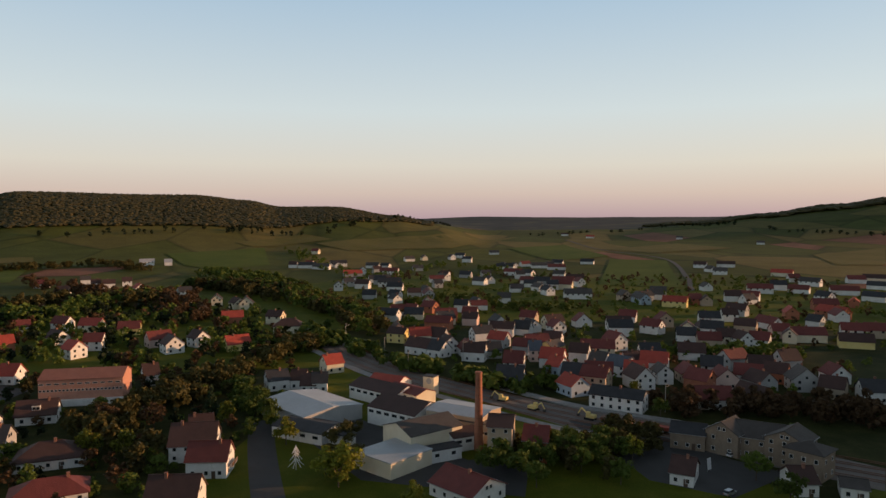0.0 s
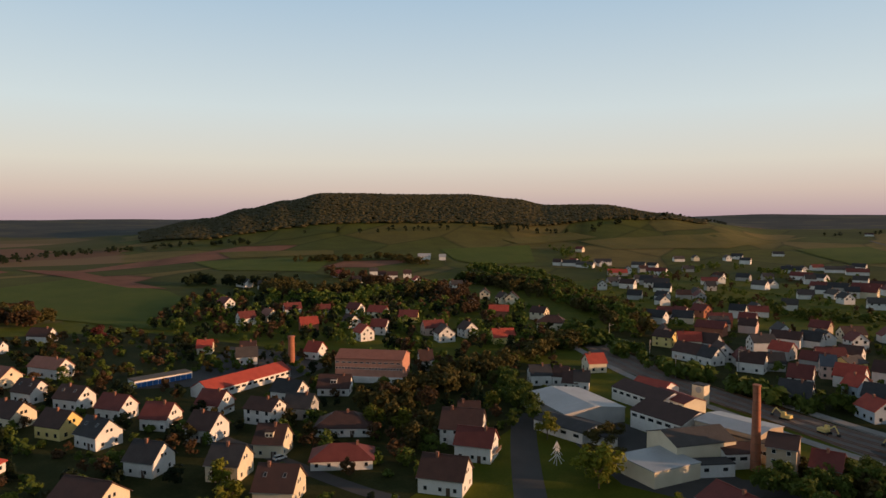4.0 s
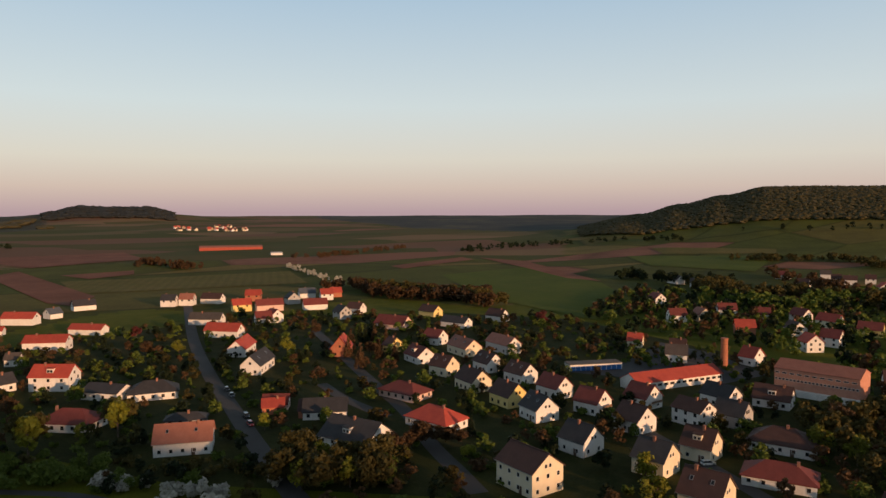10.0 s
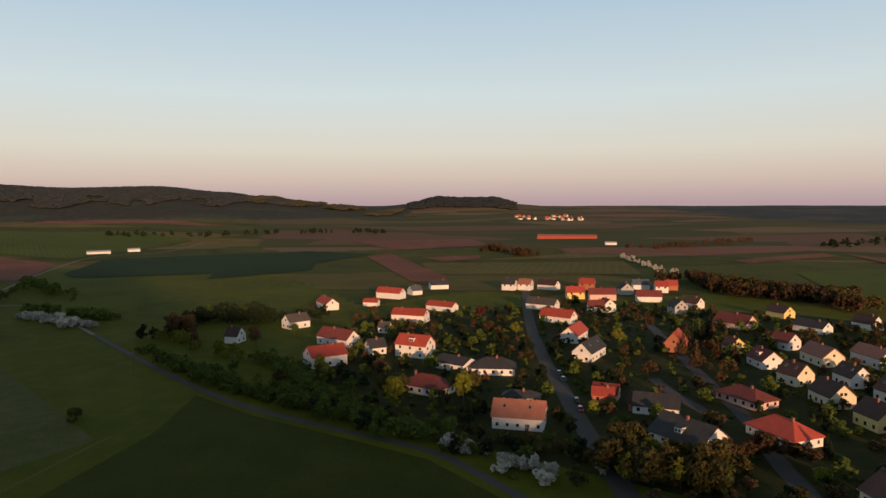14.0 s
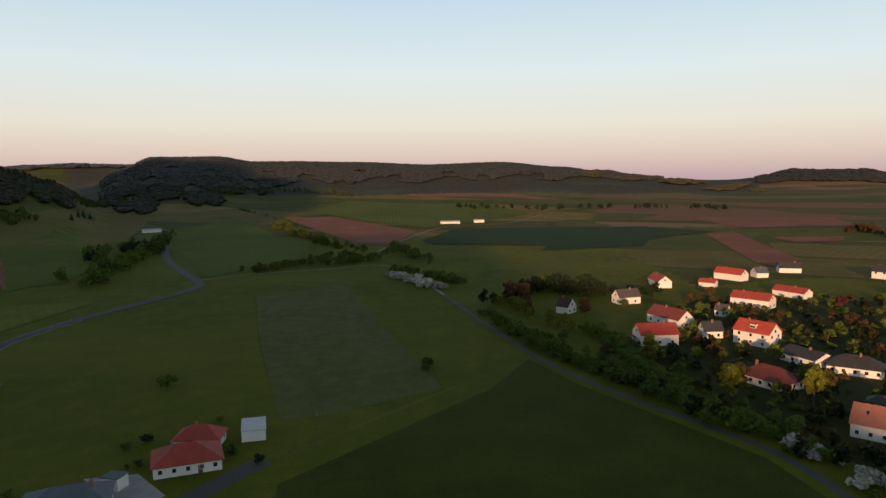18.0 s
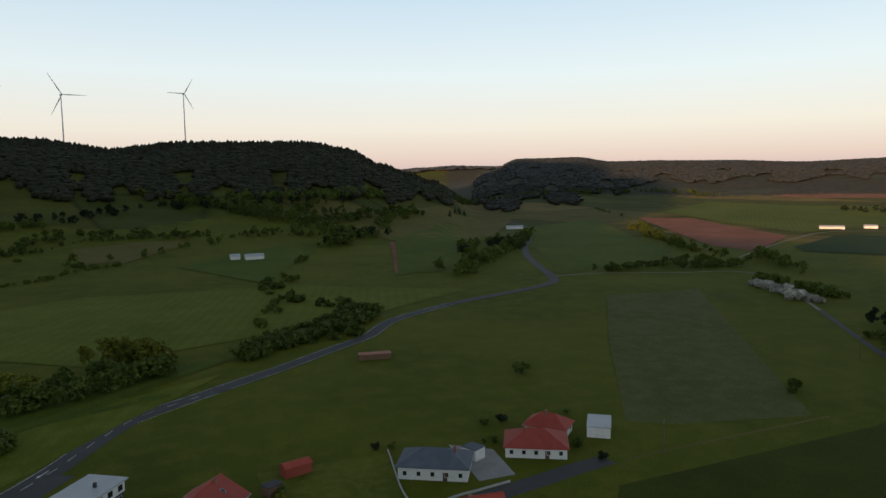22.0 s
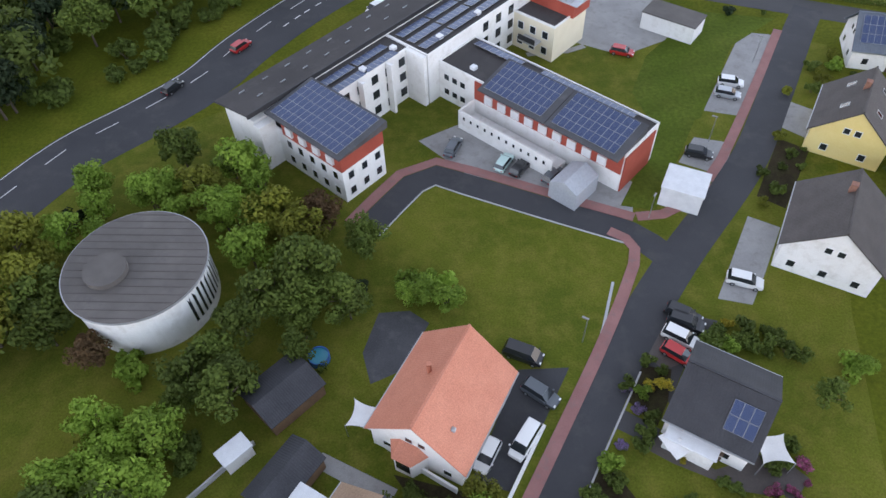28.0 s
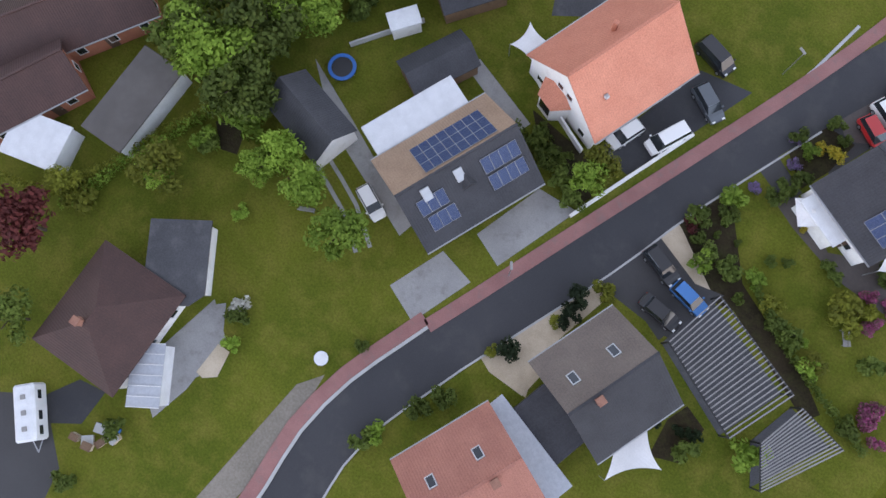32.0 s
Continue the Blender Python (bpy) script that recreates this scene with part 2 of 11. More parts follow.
M = {
    "white": surface("white_render", (0.70, 0.69, 0.66), (0.82, 0.81, 0.79), 0.25, 9, 0.9, 0.1, dirt=(0.62, 0.60, 0.56)),
    "cream": surface("cream_render", (0.68, 0.60, 0.44), (0.78, 0.70, 0.54), 0.25, 9, 0.9, 0.1),
    "yellow": surface("yellow_render", (0.72, 0.56, 0.20), (0.80, 0.65, 0.28), 0.25, 9, 0.9, 0.1),
    "pink": surface("pink_render", (0.62, 0.44, 0.38), (0.70, 0.52, 0.45), 0.25, 9, 0.9, 0.1),
    "grey": surface("grey_render", (0.36, 0.36, 0.36), (0.46, 0.46, 0.45), 0.25, 9, 0.9, 0.1),
    "blue": surface("pale_blue_render", (0.36, 0.44, 0.52), (0.44, 0.52, 0.60), 0.25, 9, 0.9, 0.1),
    "tan": surface("tan_render", (0.42, 0.33, 0.24), (0.52, 0.42, 0.31), 0.25, 9, 0.9, 0.1),
    "brick": surface("red_brick", (0.34, 0.12, 0.07), (0.45, 0.18, 0.10), 0.6, 9, 0.9, 0.3),
    # lighter copy of the brick, low sun on the hall front put into it
    "sunlit_brick": surface("sunlit_red_brick", (0.46, 0.21, 0.145), (0.56, 0.28, 0.20), 0.6, 9, 0.9, 0.3),
    "sandstone": surface("sandstone", (0.22, 0.165, 0.12), (0.31, 0.235, 0.17), 0.5, 3, 0.9, 0.3),
    "wood": surface("brown_wood", (0.12, 0.07, 0.04), (0.20, 0.12, 0.07), 0.8, 9, 0.8, 0.2),
    "r_red": roofing("red_tiles", (0.33, 0.048, 0.033), (0.44, 0.075, 0.047)),
    "r_orange": roofing("orange_tiles", (0.50, 0.18, 0.11), (0.58, 0.23, 0.145)),
    "r_salmon": roofing("faded_red_tiles", (0.29, 0.115, 0.080), (0.37, 0.155, 0.110)),
    "r_maroon": roofing("maroon_tiles", (0.135, 0.030, 0.026), (0.19, 0.045, 0.037)),
    "r_brown": roofing("brown_tiles", (0.052, 0.026, 0.022), (0.078, 0.038, 0.032)),
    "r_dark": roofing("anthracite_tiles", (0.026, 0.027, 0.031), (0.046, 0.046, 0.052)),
    "r_grey": roofing("grey_brown_tiles", (0.056, 0.047, 0.043), (0.086, 0.074, 0.068)),
    "r_blue": roofing("blue_grey_tiles", (0.07, 0.085, 0.11), (0.11, 0.13, 0.16)),
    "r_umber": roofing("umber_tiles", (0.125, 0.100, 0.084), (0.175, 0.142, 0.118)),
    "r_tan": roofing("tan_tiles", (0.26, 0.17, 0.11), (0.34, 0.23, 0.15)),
    "r_metal": surface("pale_sheet_roof", (0.34, 0.36, 0.39), (0.45, 0.47, 0.50), 0.12, 3, 0.45, 0.1, dirt=(0.36, 0.37, 0.38)),
    "gravel": surface("roof_gravel", (0.086, 0.078, 0.071), (0.140, 0.126, 0.116), 0.2, 20, 0.95, 0.4, dirt=(0.094, 0.086, 0.082)),
    "felt": surface("brown_roof_felt", (0.040, 0.036, 0.036), (0.062, 0.056, 0.054), 0.12, 12, 0.9, 0.3, dirt=(0.072, 0.066, 0.064)),
    "frame": plain("window_frame_white", (0.72, 0.72, 0.70), 0.4),
    "pane": glassy("window_pane", (0.02, 0.024, 0.028)),
    "door": plain("door_brown", (0.10, 0.06, 0.04), 0.5),
    "chimney": surface("chimney_brick", (0.22, 0.10, 0.07), (0.32, 0.16, 0.11), 1.5, 12, 0.9, 0.3),
    "metal": plain("galvanised_metal", (0.45, 0.46, 0.47), 0.4, 0.8),
    "asphalt": surface("asphalt", (0.033, 0.034, 0.038), (0.052, 0.052, 0.056), 0.08, 14, 0.85, 0.3, 0.01, dirt=(0.063, 0.061, 0.061)),
    "old_asphalt": surface("worn_asphalt", (0.044, 0.043, 0.044), (0.068, 0.066, 0.066), 0.08, 14, 0.88, 0.3, 0.01, dirt=(0.048, 0.048, 0.048)),
    "paving": surface("concrete_paving", (0.24, 0.235, 0.23), (0.33, 0.325, 0.315), 0.25, 8, 0.9, 0.3, dirt=(0.2, 0.19, 0.18)),
    "redpave": surface("red_paving", (0.24, 0.11, 0.10), (0.33, 0.16, 0.145), 0.3, 9, 0.9, 0.3, dirt=(0.22, 0.14, 0.13)),
    "kerb": surface("kerb_concrete", (0.36, 0.36, 0.35), (0.46, 0.46, 0.45), 0.5, 9, 0.9, 0.2),
    "sand": surface("pale_gravel", (0.42, 0.34, 0.24), (0.56, 0.47, 0.35), 0.5, 12, 0.95, 0.4),
    "track": surface("dirt_track", (0.16, 0.14, 0.11), (0.25, 0.22, 0.18), 0.2, 4, 0.95, 0.4),
    "ballast": surface("rail_ballast", (0.13, 0.11, 0.10), (0.21, 0.18, 0.16), 0.15, 10, 0.95, 0.4),
    "rust": surface("rusty_steel", (0.16, 0.07, 0.04), (0.26, 0.12, 0.07), 0.8, 12, 0.7, 0.2),
    "paint": plain("white_road_paint", (0.72, 0.72, 0.70), 0.6),
    "grass": meadow("meadow_grass", (0.066, 0.084, 0.006), (0.102, 0.114, 0.009), (0.138, 0.134, 0.015)),
    "lawn": meadow("lawn_grass", (0.074, 0.096, 0.010), (0.122, 0.134, 0.016), (0.178, 0.158, 0.030), 0.06, 0.35, 4),
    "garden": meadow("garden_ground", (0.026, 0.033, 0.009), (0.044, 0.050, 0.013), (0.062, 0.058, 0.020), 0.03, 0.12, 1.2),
    "bed": meadow("planting_bed_soil", (0.030, 0.024, 0.014), (0.045, 0.034, 0.020), (0.05, 0.055, 0.018), 0.2, 0.8, 4),
    "soil": meadow("ploughed_soil", (0.17, 0.074, 0.048), (0.24, 0.105, 0.068), (0.19, 0.09, 0.058), 0.02, 0.1, 2, (40, 3.0, 0.25)),
    "crop_dark": meadow("dark_crop", (0.016, 0.040, 0.010), (0.022, 0.050, 0.013), (0.026, 0.050, 0.014), 0.01, 0.05, 1.5, (20, 6.0, 0.15)),
    "crop_bright": meadow("fresh_crop", (0.064, 0.094, 0.010), (0.088, 0.118, 0.014), (0.104, 0.120, 0.019), 0.01, 0.05, 1.5, (65, 7.0, 0.15)),
    "stubble": meadow("yellowish_grass", (0.105, 0.098, 0.022), (0.135, 0.120, 0.032), (0.16, 0.120, 0.042), 0.01, 0.06, 1.5, (110, 9.0, 0.15)),
    "hay": meadow("hay_meadow", (0.092, 0.118, 0.010), (0.126, 0.148, 0.015), (0.160, 0.165, 0.026), 0.012, 0.06, 1.5, (35, 6.0, 0.10)),
    "meadow_dark": meadow("deep_green_meadow", (0.038, 0.049, 0.004), (0.052, 0.063, 0.006), (0.066, 0.074, 0.009), 0.02, 0.06, 1.5, (150, 5.0, 0.04)),
    "pale_meadow": meadow("pale_meadow_grass", (0.081, 0.092, 0.022), (0.101, 0.109, 0.034), (0.132, 0.132, 0.060), 0.03, 0.12, 1.5),
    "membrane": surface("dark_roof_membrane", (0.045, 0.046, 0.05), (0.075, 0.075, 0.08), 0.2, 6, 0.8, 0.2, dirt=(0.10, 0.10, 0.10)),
    "brownsheet": surface("brown_sheet_roof", (0.068, 0.054, 0.050), (0.094, 0.078, 0.069), 0.1, 4, 0.6, 0.15, dirt=(0.061, 0.051, 0.046)),
    "redclad": surface("red_cladding", (0.30, 0.05, 0.03), (0.38, 0.075, 0.045), 0.3, 6, 0.7, 0.1),
    "steel_white": plain("white_sheet", (0.66, 0.67, 0.68), 0.4),
    "fabric": surface("white_canvas", (0.62, 0.61, 0.60), (0.74, 0.73, 0.72), 0.5, 9, 0.9, 0.1),
    "pool": plain("pool_blue", (0.05, 0.30, 0.40), 0.25), "tarp": plain("blue_tarpaulin", (0.03, 0.14, 0.42), 0.5),
    "dark": plain("dark_metal", (0.03, 0.03, 0.033), 0.5),
    "solar": None, "bark": surface("bark", (0.07, 0.05, 0.035), (0.13, 0.10, 0.07), 1.5, 12, 0.95, 0.4),
    "leaf": leafy("leaves_green", (0.052, 0.080, 0.012), (0.084, 0.120, 0.019), (0.124, 0.164, 0.030)),
    "leaf_bright": leafy("leaves_fresh_green", (0.11, 0.19, 0.018), (0.18, 0.28, 0.032), (0.25, 0.36, 0.05)),
    "leaf_olive": leafy("leaves_olive", (0.100, 0.114, 0.012), (0.162, 0.178, 0.019), (0.235, 0.240, 0.029)),
    "leaf_brown": leafy("leaves_russet", (0.060, 0.038, 0.018), (0.094, 0.056, 0.026), (0.135, 0.078, 0.036)),
    # darker olive copy, dusk shade of the village trees put into the colour
    "leaf_bronze": leafy("leaves_olive_dusk", (0.048, 0.044, 0.012), (0.074, 0.066, 0.018), (0.108, 0.090, 0.026)),
    "leaf_dark": leafy("needles_dark", (0.012, 0.024, 0.010), (0.022, 0.038, 0.015), (0.036, 0.055, 0.020)),
    "blossom": leafy("white_blossom", (0.30, 0.30, 0.24), (0.45, 0.44, 0.38), (0.62, 0.60, 0.55)),
    "leaf_forest": leafy("mixed_wood", (0.058, 0.056, 0.022), (0.088, 0.080, 0.032), (0.125, 0.104, 0.044)),
    "spruce_forest": leafy("spruce_wood", (0.017, 0.020, 0.010), (0.027, 0.030, 0.015), (0.041, 0.042, 0.021)),
    # blue-grey distance haze is put into this leaf colour
    "far_forest": leafy("hazed_distant_wood", (0.085, 0.105, 0.130), (0.10, 0.12, 0.145), (0.115, 0.135, 0.16)),
    # ridge and knoll wood, greyed because haze is mixed into the colour
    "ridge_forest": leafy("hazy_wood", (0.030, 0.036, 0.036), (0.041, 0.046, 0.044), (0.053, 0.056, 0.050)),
    "petal_yellow": leafy("yellow_flowers", (0.10, 0.14, 0.02), (0.45, 0.34, 0.03), (0.60, 0.45, 0.04)),
    "petal_pink": leafy("pink_flowers", (0.06, 0.10, 0.02), (0.35, 0.06, 0.18), (0.50, 0.10, 0.28)),
    "petal_mauve": leafy("mauve_flowers", (0.06, 0.10, 0.02), (0.22, 0.12, 0.34), (0.34, 0.22, 0.46)),
    "red_leaf": leafy("leaves_dark_red", (0.05, 0.014, 0.014), (0.09, 0.022, 0.020), (0.14, 0.035, 0.03)),
}


def farmland():
    """Open country seen far off: a patchwork of strip fields, each with its own crop, and darker baulks between them."""
    m, n, l, p = nodes_of("farmland_patchwork")
    tc, mp = n.new("ShaderNodeTexCoord"), n.new("ShaderNodeMapping")
    mp.inputs["Rotation"].default_value = (0, 0, radians(24))
    mp.inputs["Scale"].default_value = (1.0, 0.42, 0.0)
    l.new(tc.outputs["Object"], mp.inputs["Vector"])
    vo, ve = n.new("ShaderNodeTexVoronoi"), n.new("ShaderNodeTexVoronoi")
    ve.feature = "DISTANCE_TO_EDGE"
    for v in (vo, ve):
        v.inputs["Scale"].default_value = 1 / 130
        v.inputs["Randomness"].default_value = 0.8
        l.new(mp.outputs["Vector"], v.inputs["Vector"])
    sep = n.new("ShaderNodeSeparateColor")
    l.new(vo.outputs["Color"], sep.inputs[0])
    col = ramp(n, l, sep.outputs[0], ((0.0, (0.060, 0.070, 0.012)), (0.22, (0.078, 0.086, 0.014)), (0.40, (0.110, 0.098, 0.024)), (0.55, (0.066, 0.080, 0.014)), (0.70, (0.145, 0.116, 0.034)), (0.84, (0.074, 0.084, 0.016)), (0.93, (0.21, 0.098, 0.062)), (1.0, (0.165, 0.125, 0.042))))
    col.color_ramp.interpolation = "CONSTANT"
    col = col.outputs["Color"]
    edge = ramp(n, l, ve.outputs["Distance"], ((0.0, (0.6, 0.62, 0.6)), (0.04, (1, 1, 1))))
    col = blend(n, l, 1.0, col, edge.outputs["Color"], "MULTIPLY")
    a, b = noise_node(n, l, 0.02, 4), noise_node(n, l, 0.3, 4)
    col = blend(n, l, 0.5, col, ramp(n, l, a.outputs["Fac"], ((0.3, (0.6, 0.6, 0.6)), (0.7, (1.4, 1.4, 1.4)))).outputs["Color"], "MULTIPLY")
    col = blend(n, l, 0.35, col, ramp(n, l, b.outputs["Fac"], ((0.3, (0.5, 0.5, 0.5)), (0.7, (1.5, 1.5, 1.5)))).outputs["Color"], "MULTIPLY")
    # crops shifted to ochre and brown, warm low sun put into the colour
    warm_lit = ramp(n, l, sep.outputs[0], ((0.0, (0.085, 0.075, 0.022)), (0.18, (0.060, 0.070, 0.016)), (0.36, (0.125, 0.095, 0.040)), (0.52, (0.15, 0.085, 0.050)), (0.66, (0.070, 0.074, 0.020)), (0.80, (0.18, 0.12, 0.062)), (0.92, (0.21, 0.10, 0.065)), (1.0, (0.11, 0.09, 0.03))))
    warm_lit.color_ramp.interpolation = "CONSTANT"
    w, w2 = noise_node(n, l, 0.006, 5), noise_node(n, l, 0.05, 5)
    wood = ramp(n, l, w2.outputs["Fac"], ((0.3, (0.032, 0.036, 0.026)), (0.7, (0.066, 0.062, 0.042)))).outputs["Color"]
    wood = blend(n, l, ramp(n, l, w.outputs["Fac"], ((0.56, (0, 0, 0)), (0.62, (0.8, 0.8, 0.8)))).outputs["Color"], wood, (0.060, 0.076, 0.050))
    # lowland tones greyed towards blue, distance haze put into the colour
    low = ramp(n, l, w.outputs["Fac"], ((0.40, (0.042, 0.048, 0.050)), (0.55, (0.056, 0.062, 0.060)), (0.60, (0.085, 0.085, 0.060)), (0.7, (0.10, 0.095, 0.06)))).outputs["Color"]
    for key, shade in (("warm_lit_land", warm_lit.outputs["Color"]), ("wooded_land", wood), ("hazed_lowland", low)):
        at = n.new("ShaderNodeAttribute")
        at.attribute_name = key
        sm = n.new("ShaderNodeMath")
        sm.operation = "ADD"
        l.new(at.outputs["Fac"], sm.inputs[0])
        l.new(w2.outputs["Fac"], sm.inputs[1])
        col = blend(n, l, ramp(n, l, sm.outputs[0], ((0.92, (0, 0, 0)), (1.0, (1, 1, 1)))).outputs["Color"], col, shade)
    l.new(col, p.inputs["Base Color"])
    p.inputs["Roughness"].default_value = 0.95
    p.inputs["Specular IOR Level"].default_value = 0.1
    return m


M["farmland"] = farmland()
# ---- the lie of the land ----
EYE = 72.0


def smooth(t):
    t = np.clip(t, 0, 1)
    return t * t * (3 - 2 * t)


def crest(az, knots):
    """Height of a ridge along its azimuths, eased between a few knots (azimuth, metres)."""
    out = np.zeros_like(az)
    for (a0, h0), (a1, h1) in zip(knots[:-1], knots[1:]):
        inside = (az >= a0) & (az < a1)
        out = np.where(inside, h0 + (h1 - h0) * smooth((az - a0) / (a1 - a0)), out)
    return out


RIDGES = (   # distance, inner and outer spread, knots
    (1900, 450, 700, ((-4.85, 0), (0.15, 40), (3.15, 58), (8.16, 82), (12.19, 82), (15.22, 100), (19.27, 112), (30.6, 112), (33.65, 92), (36.7, 70), (39.76, 45), (45.86, 10), (49.93, 0))),
    (2600, 600, 700, ((-75, 0), (-50.57, 100), (-33.85, 96), (-30.85, 78), (-25.85, 48), (-20.85, 18), (-14.85, 0))),
    (4500, 700, 500, ((-40.85, 0), (-25.85, 22), (-12.85, 14), (-4.85, 20), (3.15, 0))),
    (4500, 900, 500, ((39.76, 0), (45.86, 4), (51.96, 2), (60.14, 0))),
    (3600, 500, 600, ((73.49, 0), (77.04, 20), (79.06, 50), (81.58, 49), (83.6, 56), (85.62, 28), (88.64, 10), (92.68, 0))),
    (3000, 900, 800, ((88.64, 0), (92.68, 28), (97.72, 56), (100.74, 74), (105.73, 97), (111.68, 91), (117.63, 101), (125.57, 104), (128.55, 125), (133.01, 123), (135.49, 72), (137.47, 15), (139.45, 0))),
    (4500, 500, 500, ((129.54, 0), (134.49, 100), (138.46, 108), (141.42, 98), (145.37, 60), (150.23, 0))),
    (1500, 480, 600, ((136.48, 0), (140.43, 58), (142.41, 76), (144.38, 94), (147.32, 128), (150.23, 143), (160, 140), (165, 128), (170, 144), (190, 145), (205, 120), (220, 70), (235, 30), (250, 0))),
    # these three lie out of view, added to shade the valley and slopes
    (1900, 500, 500, ((196, 0), (212, 342), (238, 348), (250, 0))),
    (1400, 420, 500, ((198, 0), (211, 201), (224, 275), (236, 201), (246, 0))),
    (1000, 380, 500, ((222, 0), (240, 226), (268, 230), (276.5, 190), (279.5, 173), (281.5, 162), (284, 150), (286, 138), (290, 115), (291, 112), (296, 88), (302.83, 69), (317.15, 24), (325.15, 0))),
)


def ground_zs(x, y):
    x, y = np.asarray(x, float), np.asarray(y, float)
    r = np.hypot(x, y)
    az = np.degrees(np.arctan2(-x, y)) % 360
    z = (60 - 11 * smooth((az - 36) / 8) * smooth((96 - az) / 10)) * smooth((r - 700) / 3800)
    for rc, s_in, s_out, knots in RIDGES:
        h = crest(az, knots) + crest(az - 360, knots)
        z = z + h * np.exp(-((r - rc) / np.where(r < rc, s_in, s_out)) ** 2) * smooth((r - 380) / 220)
    w = smooth((r - 450) / 800)
    z = z + w * (2.2 * np.sin(x / 170 + 1.3) * np.sin(y / 210) + 1.2 * np.sin(x / 71) * np.cos(y / 83 + 0.7))
    return z


def ground_z(x, y):
    return 0.0 if x * x + y * y < 144400 else float(ground_zs(x, y))
# ---- building kit ----
def mk(name, verts, faces, material, parent=None, label="", smooth_it=False):
    me = bpy.data.meshes.new(name)
    me.from_pydata(verts, [], faces)
    for m in material if isinstance(material, (list, tuple)) else (material,):
        me.materials.append(m)
    if smooth_it:
        me.shade_smooth()
    ob = new(name, me)
    if parent:
        ob.parent = parent
    if label:
        ob["label"] = label
    return ob


def box(x0, x1, y0, y1, z0, z1):
    v = [(x0, y0, z0), (x1, y0, z0), (x1, y1, z0), (x0, y1, z0), (x0, y0, z1), (x1, y0, z1), (x1, y1, z1), (x0, y1, z1)]
    return v, [(0, 3, 2, 1), (4, 5, 6, 7), (0, 1, 5, 4), (1, 2, 6, 5), (2, 3, 7, 6), (3, 0, 4, 7)]


def bevelled(x0, x1, y0, y1, z0, z1, b):
    """Box with chamfered upright and top edges."""
    v, f = [], []
    for z, i in ((z0, 0), (z1 - b, 0), (z1, b)):
        v += [(x0 + b + i, y0 + i, z), (x1 - b - i, y0 + i, z), (x1 - i, y0 + b + i, z), (x1 - i, y1 - b - i, z),
              (x1 - b - i, y1 - i, z), (x0 + b + i, y1 - i, z), (x0 + i, y1 - b - i, z), (x0 + i, y0 + b + i, z)]
    f.append(tuple(range(7, -1, -1)))
    f.append(tuple(range(16, 24)))
    for k in (0, 8):
        f += [(k + i, k + (i + 1) % 8, k + 8 + (i + 1) % 8, k + 8 + i) for i in range(8)]
    return v, f


def join(*shapes):
    v, f = [], []
    for sv_, sf in shapes:
        k = len(v)
        v += list(sv_)
        f += [tuple(i + k for i in q) for q in sf]
    return v, f


def tube(x, y, z0, z1, r0, r1, n=10, cx=0.0, cy=0.0):
    v = [(x + r0 * math.cos(2 * math.pi * i / n), y + r0 * math.sin(2 * math.pi * i / n), z0) for i in range(n)]
    v += [(x + cx + r1 * math.cos(2 * math.pi * i / n), y + cy + r1 * math.sin(2 * math.pi * i / n), z1) for i in range(n)]
    return v, [(i, (i + 1) % n, n + (i + 1) % n, n + i) for i in range(n)] + [tuple(range(n - 1, -1, -1)), tuple(range(n, 2 * n))]


def beam(a, b, w):
    """Square bar from a to b."""
    a, b = Vector(a), Vector(b)
    d = (b - a).normalized()
    s = d.cross(Vector((0, 0, 1)) if abs(d.z) < 0.95 else Vector((1, 0, 0))).normalized() * w / 2
    u = d.cross(s).normalized() * w / 2
    v = [tuple(p + i * s + j * u) for p in (a, b) for i, j in ((-1, -1), (1, -1), (1, 1), (-1, 1))]
    return v, [(3, 2, 1, 0), (4, 5, 6, 7), (0, 1, 5, 4), (1, 2, 6, 5), (2, 3, 7, 6), (3, 0, 4, 7)]


def thing(name, x, y, yaw=0, label="", category="", group="", z=None):
    e = new(name)
    e.empty_display_size = 0.5
    e.matrix_basis = pose(x, y, ground_z(x, y) if z is None else z, 0, 0, yaw)
    return tagged(e, label, category, group)


MESHES = {}
BUILT = []   # centre and radius of what stands on the ground


def shared(key, name, make, material, parent, m, label=""):
    """An object of its own on a mesh that alike pieces share, at pose m under its parent."""
    if key not in MESHES:
        me = bpy.data.meshes.new(name)
        v, f = make()
        me.from_pydata(v, [], f)
        for mm in material if isinstance(material, (list, tuple)) else (material,):
            me.materials.append(mm)
        MESHES[key] = me
    ob = new(name, MESHES[key])
    ob.parent = parent
    ob.matrix_basis = m
    if label:
        ob["label"] = label
    return ob


def ring(w, h, t, y0, y1):
    """Connected rectangular frame lying in the local xz plane, from depth y0 to y1."""
    o = [(-w / 2, 0), (w / 2, 0), (w / 2, h), (-w / 2, h)]
    i = [(-w / 2 + t, t), (w / 2 - t, t), (w / 2 - t, h - t), (-w / 2 + t, h - t)]
    v = [(x, y, z) for y in (y0, y1) for x, z in o + i]
    f = []
    for k in range(4):
        n = (k + 1) % 4
        f += [(8 + n, 8 + k, 12 + k, 12 + n), (k, n, 8 + n, 8 + k), (4 + n, 4 + k, 12 + k, 12 + n)[::-1], (k, n, 4 + n, 4 + k)[::-1]]
    return v, f


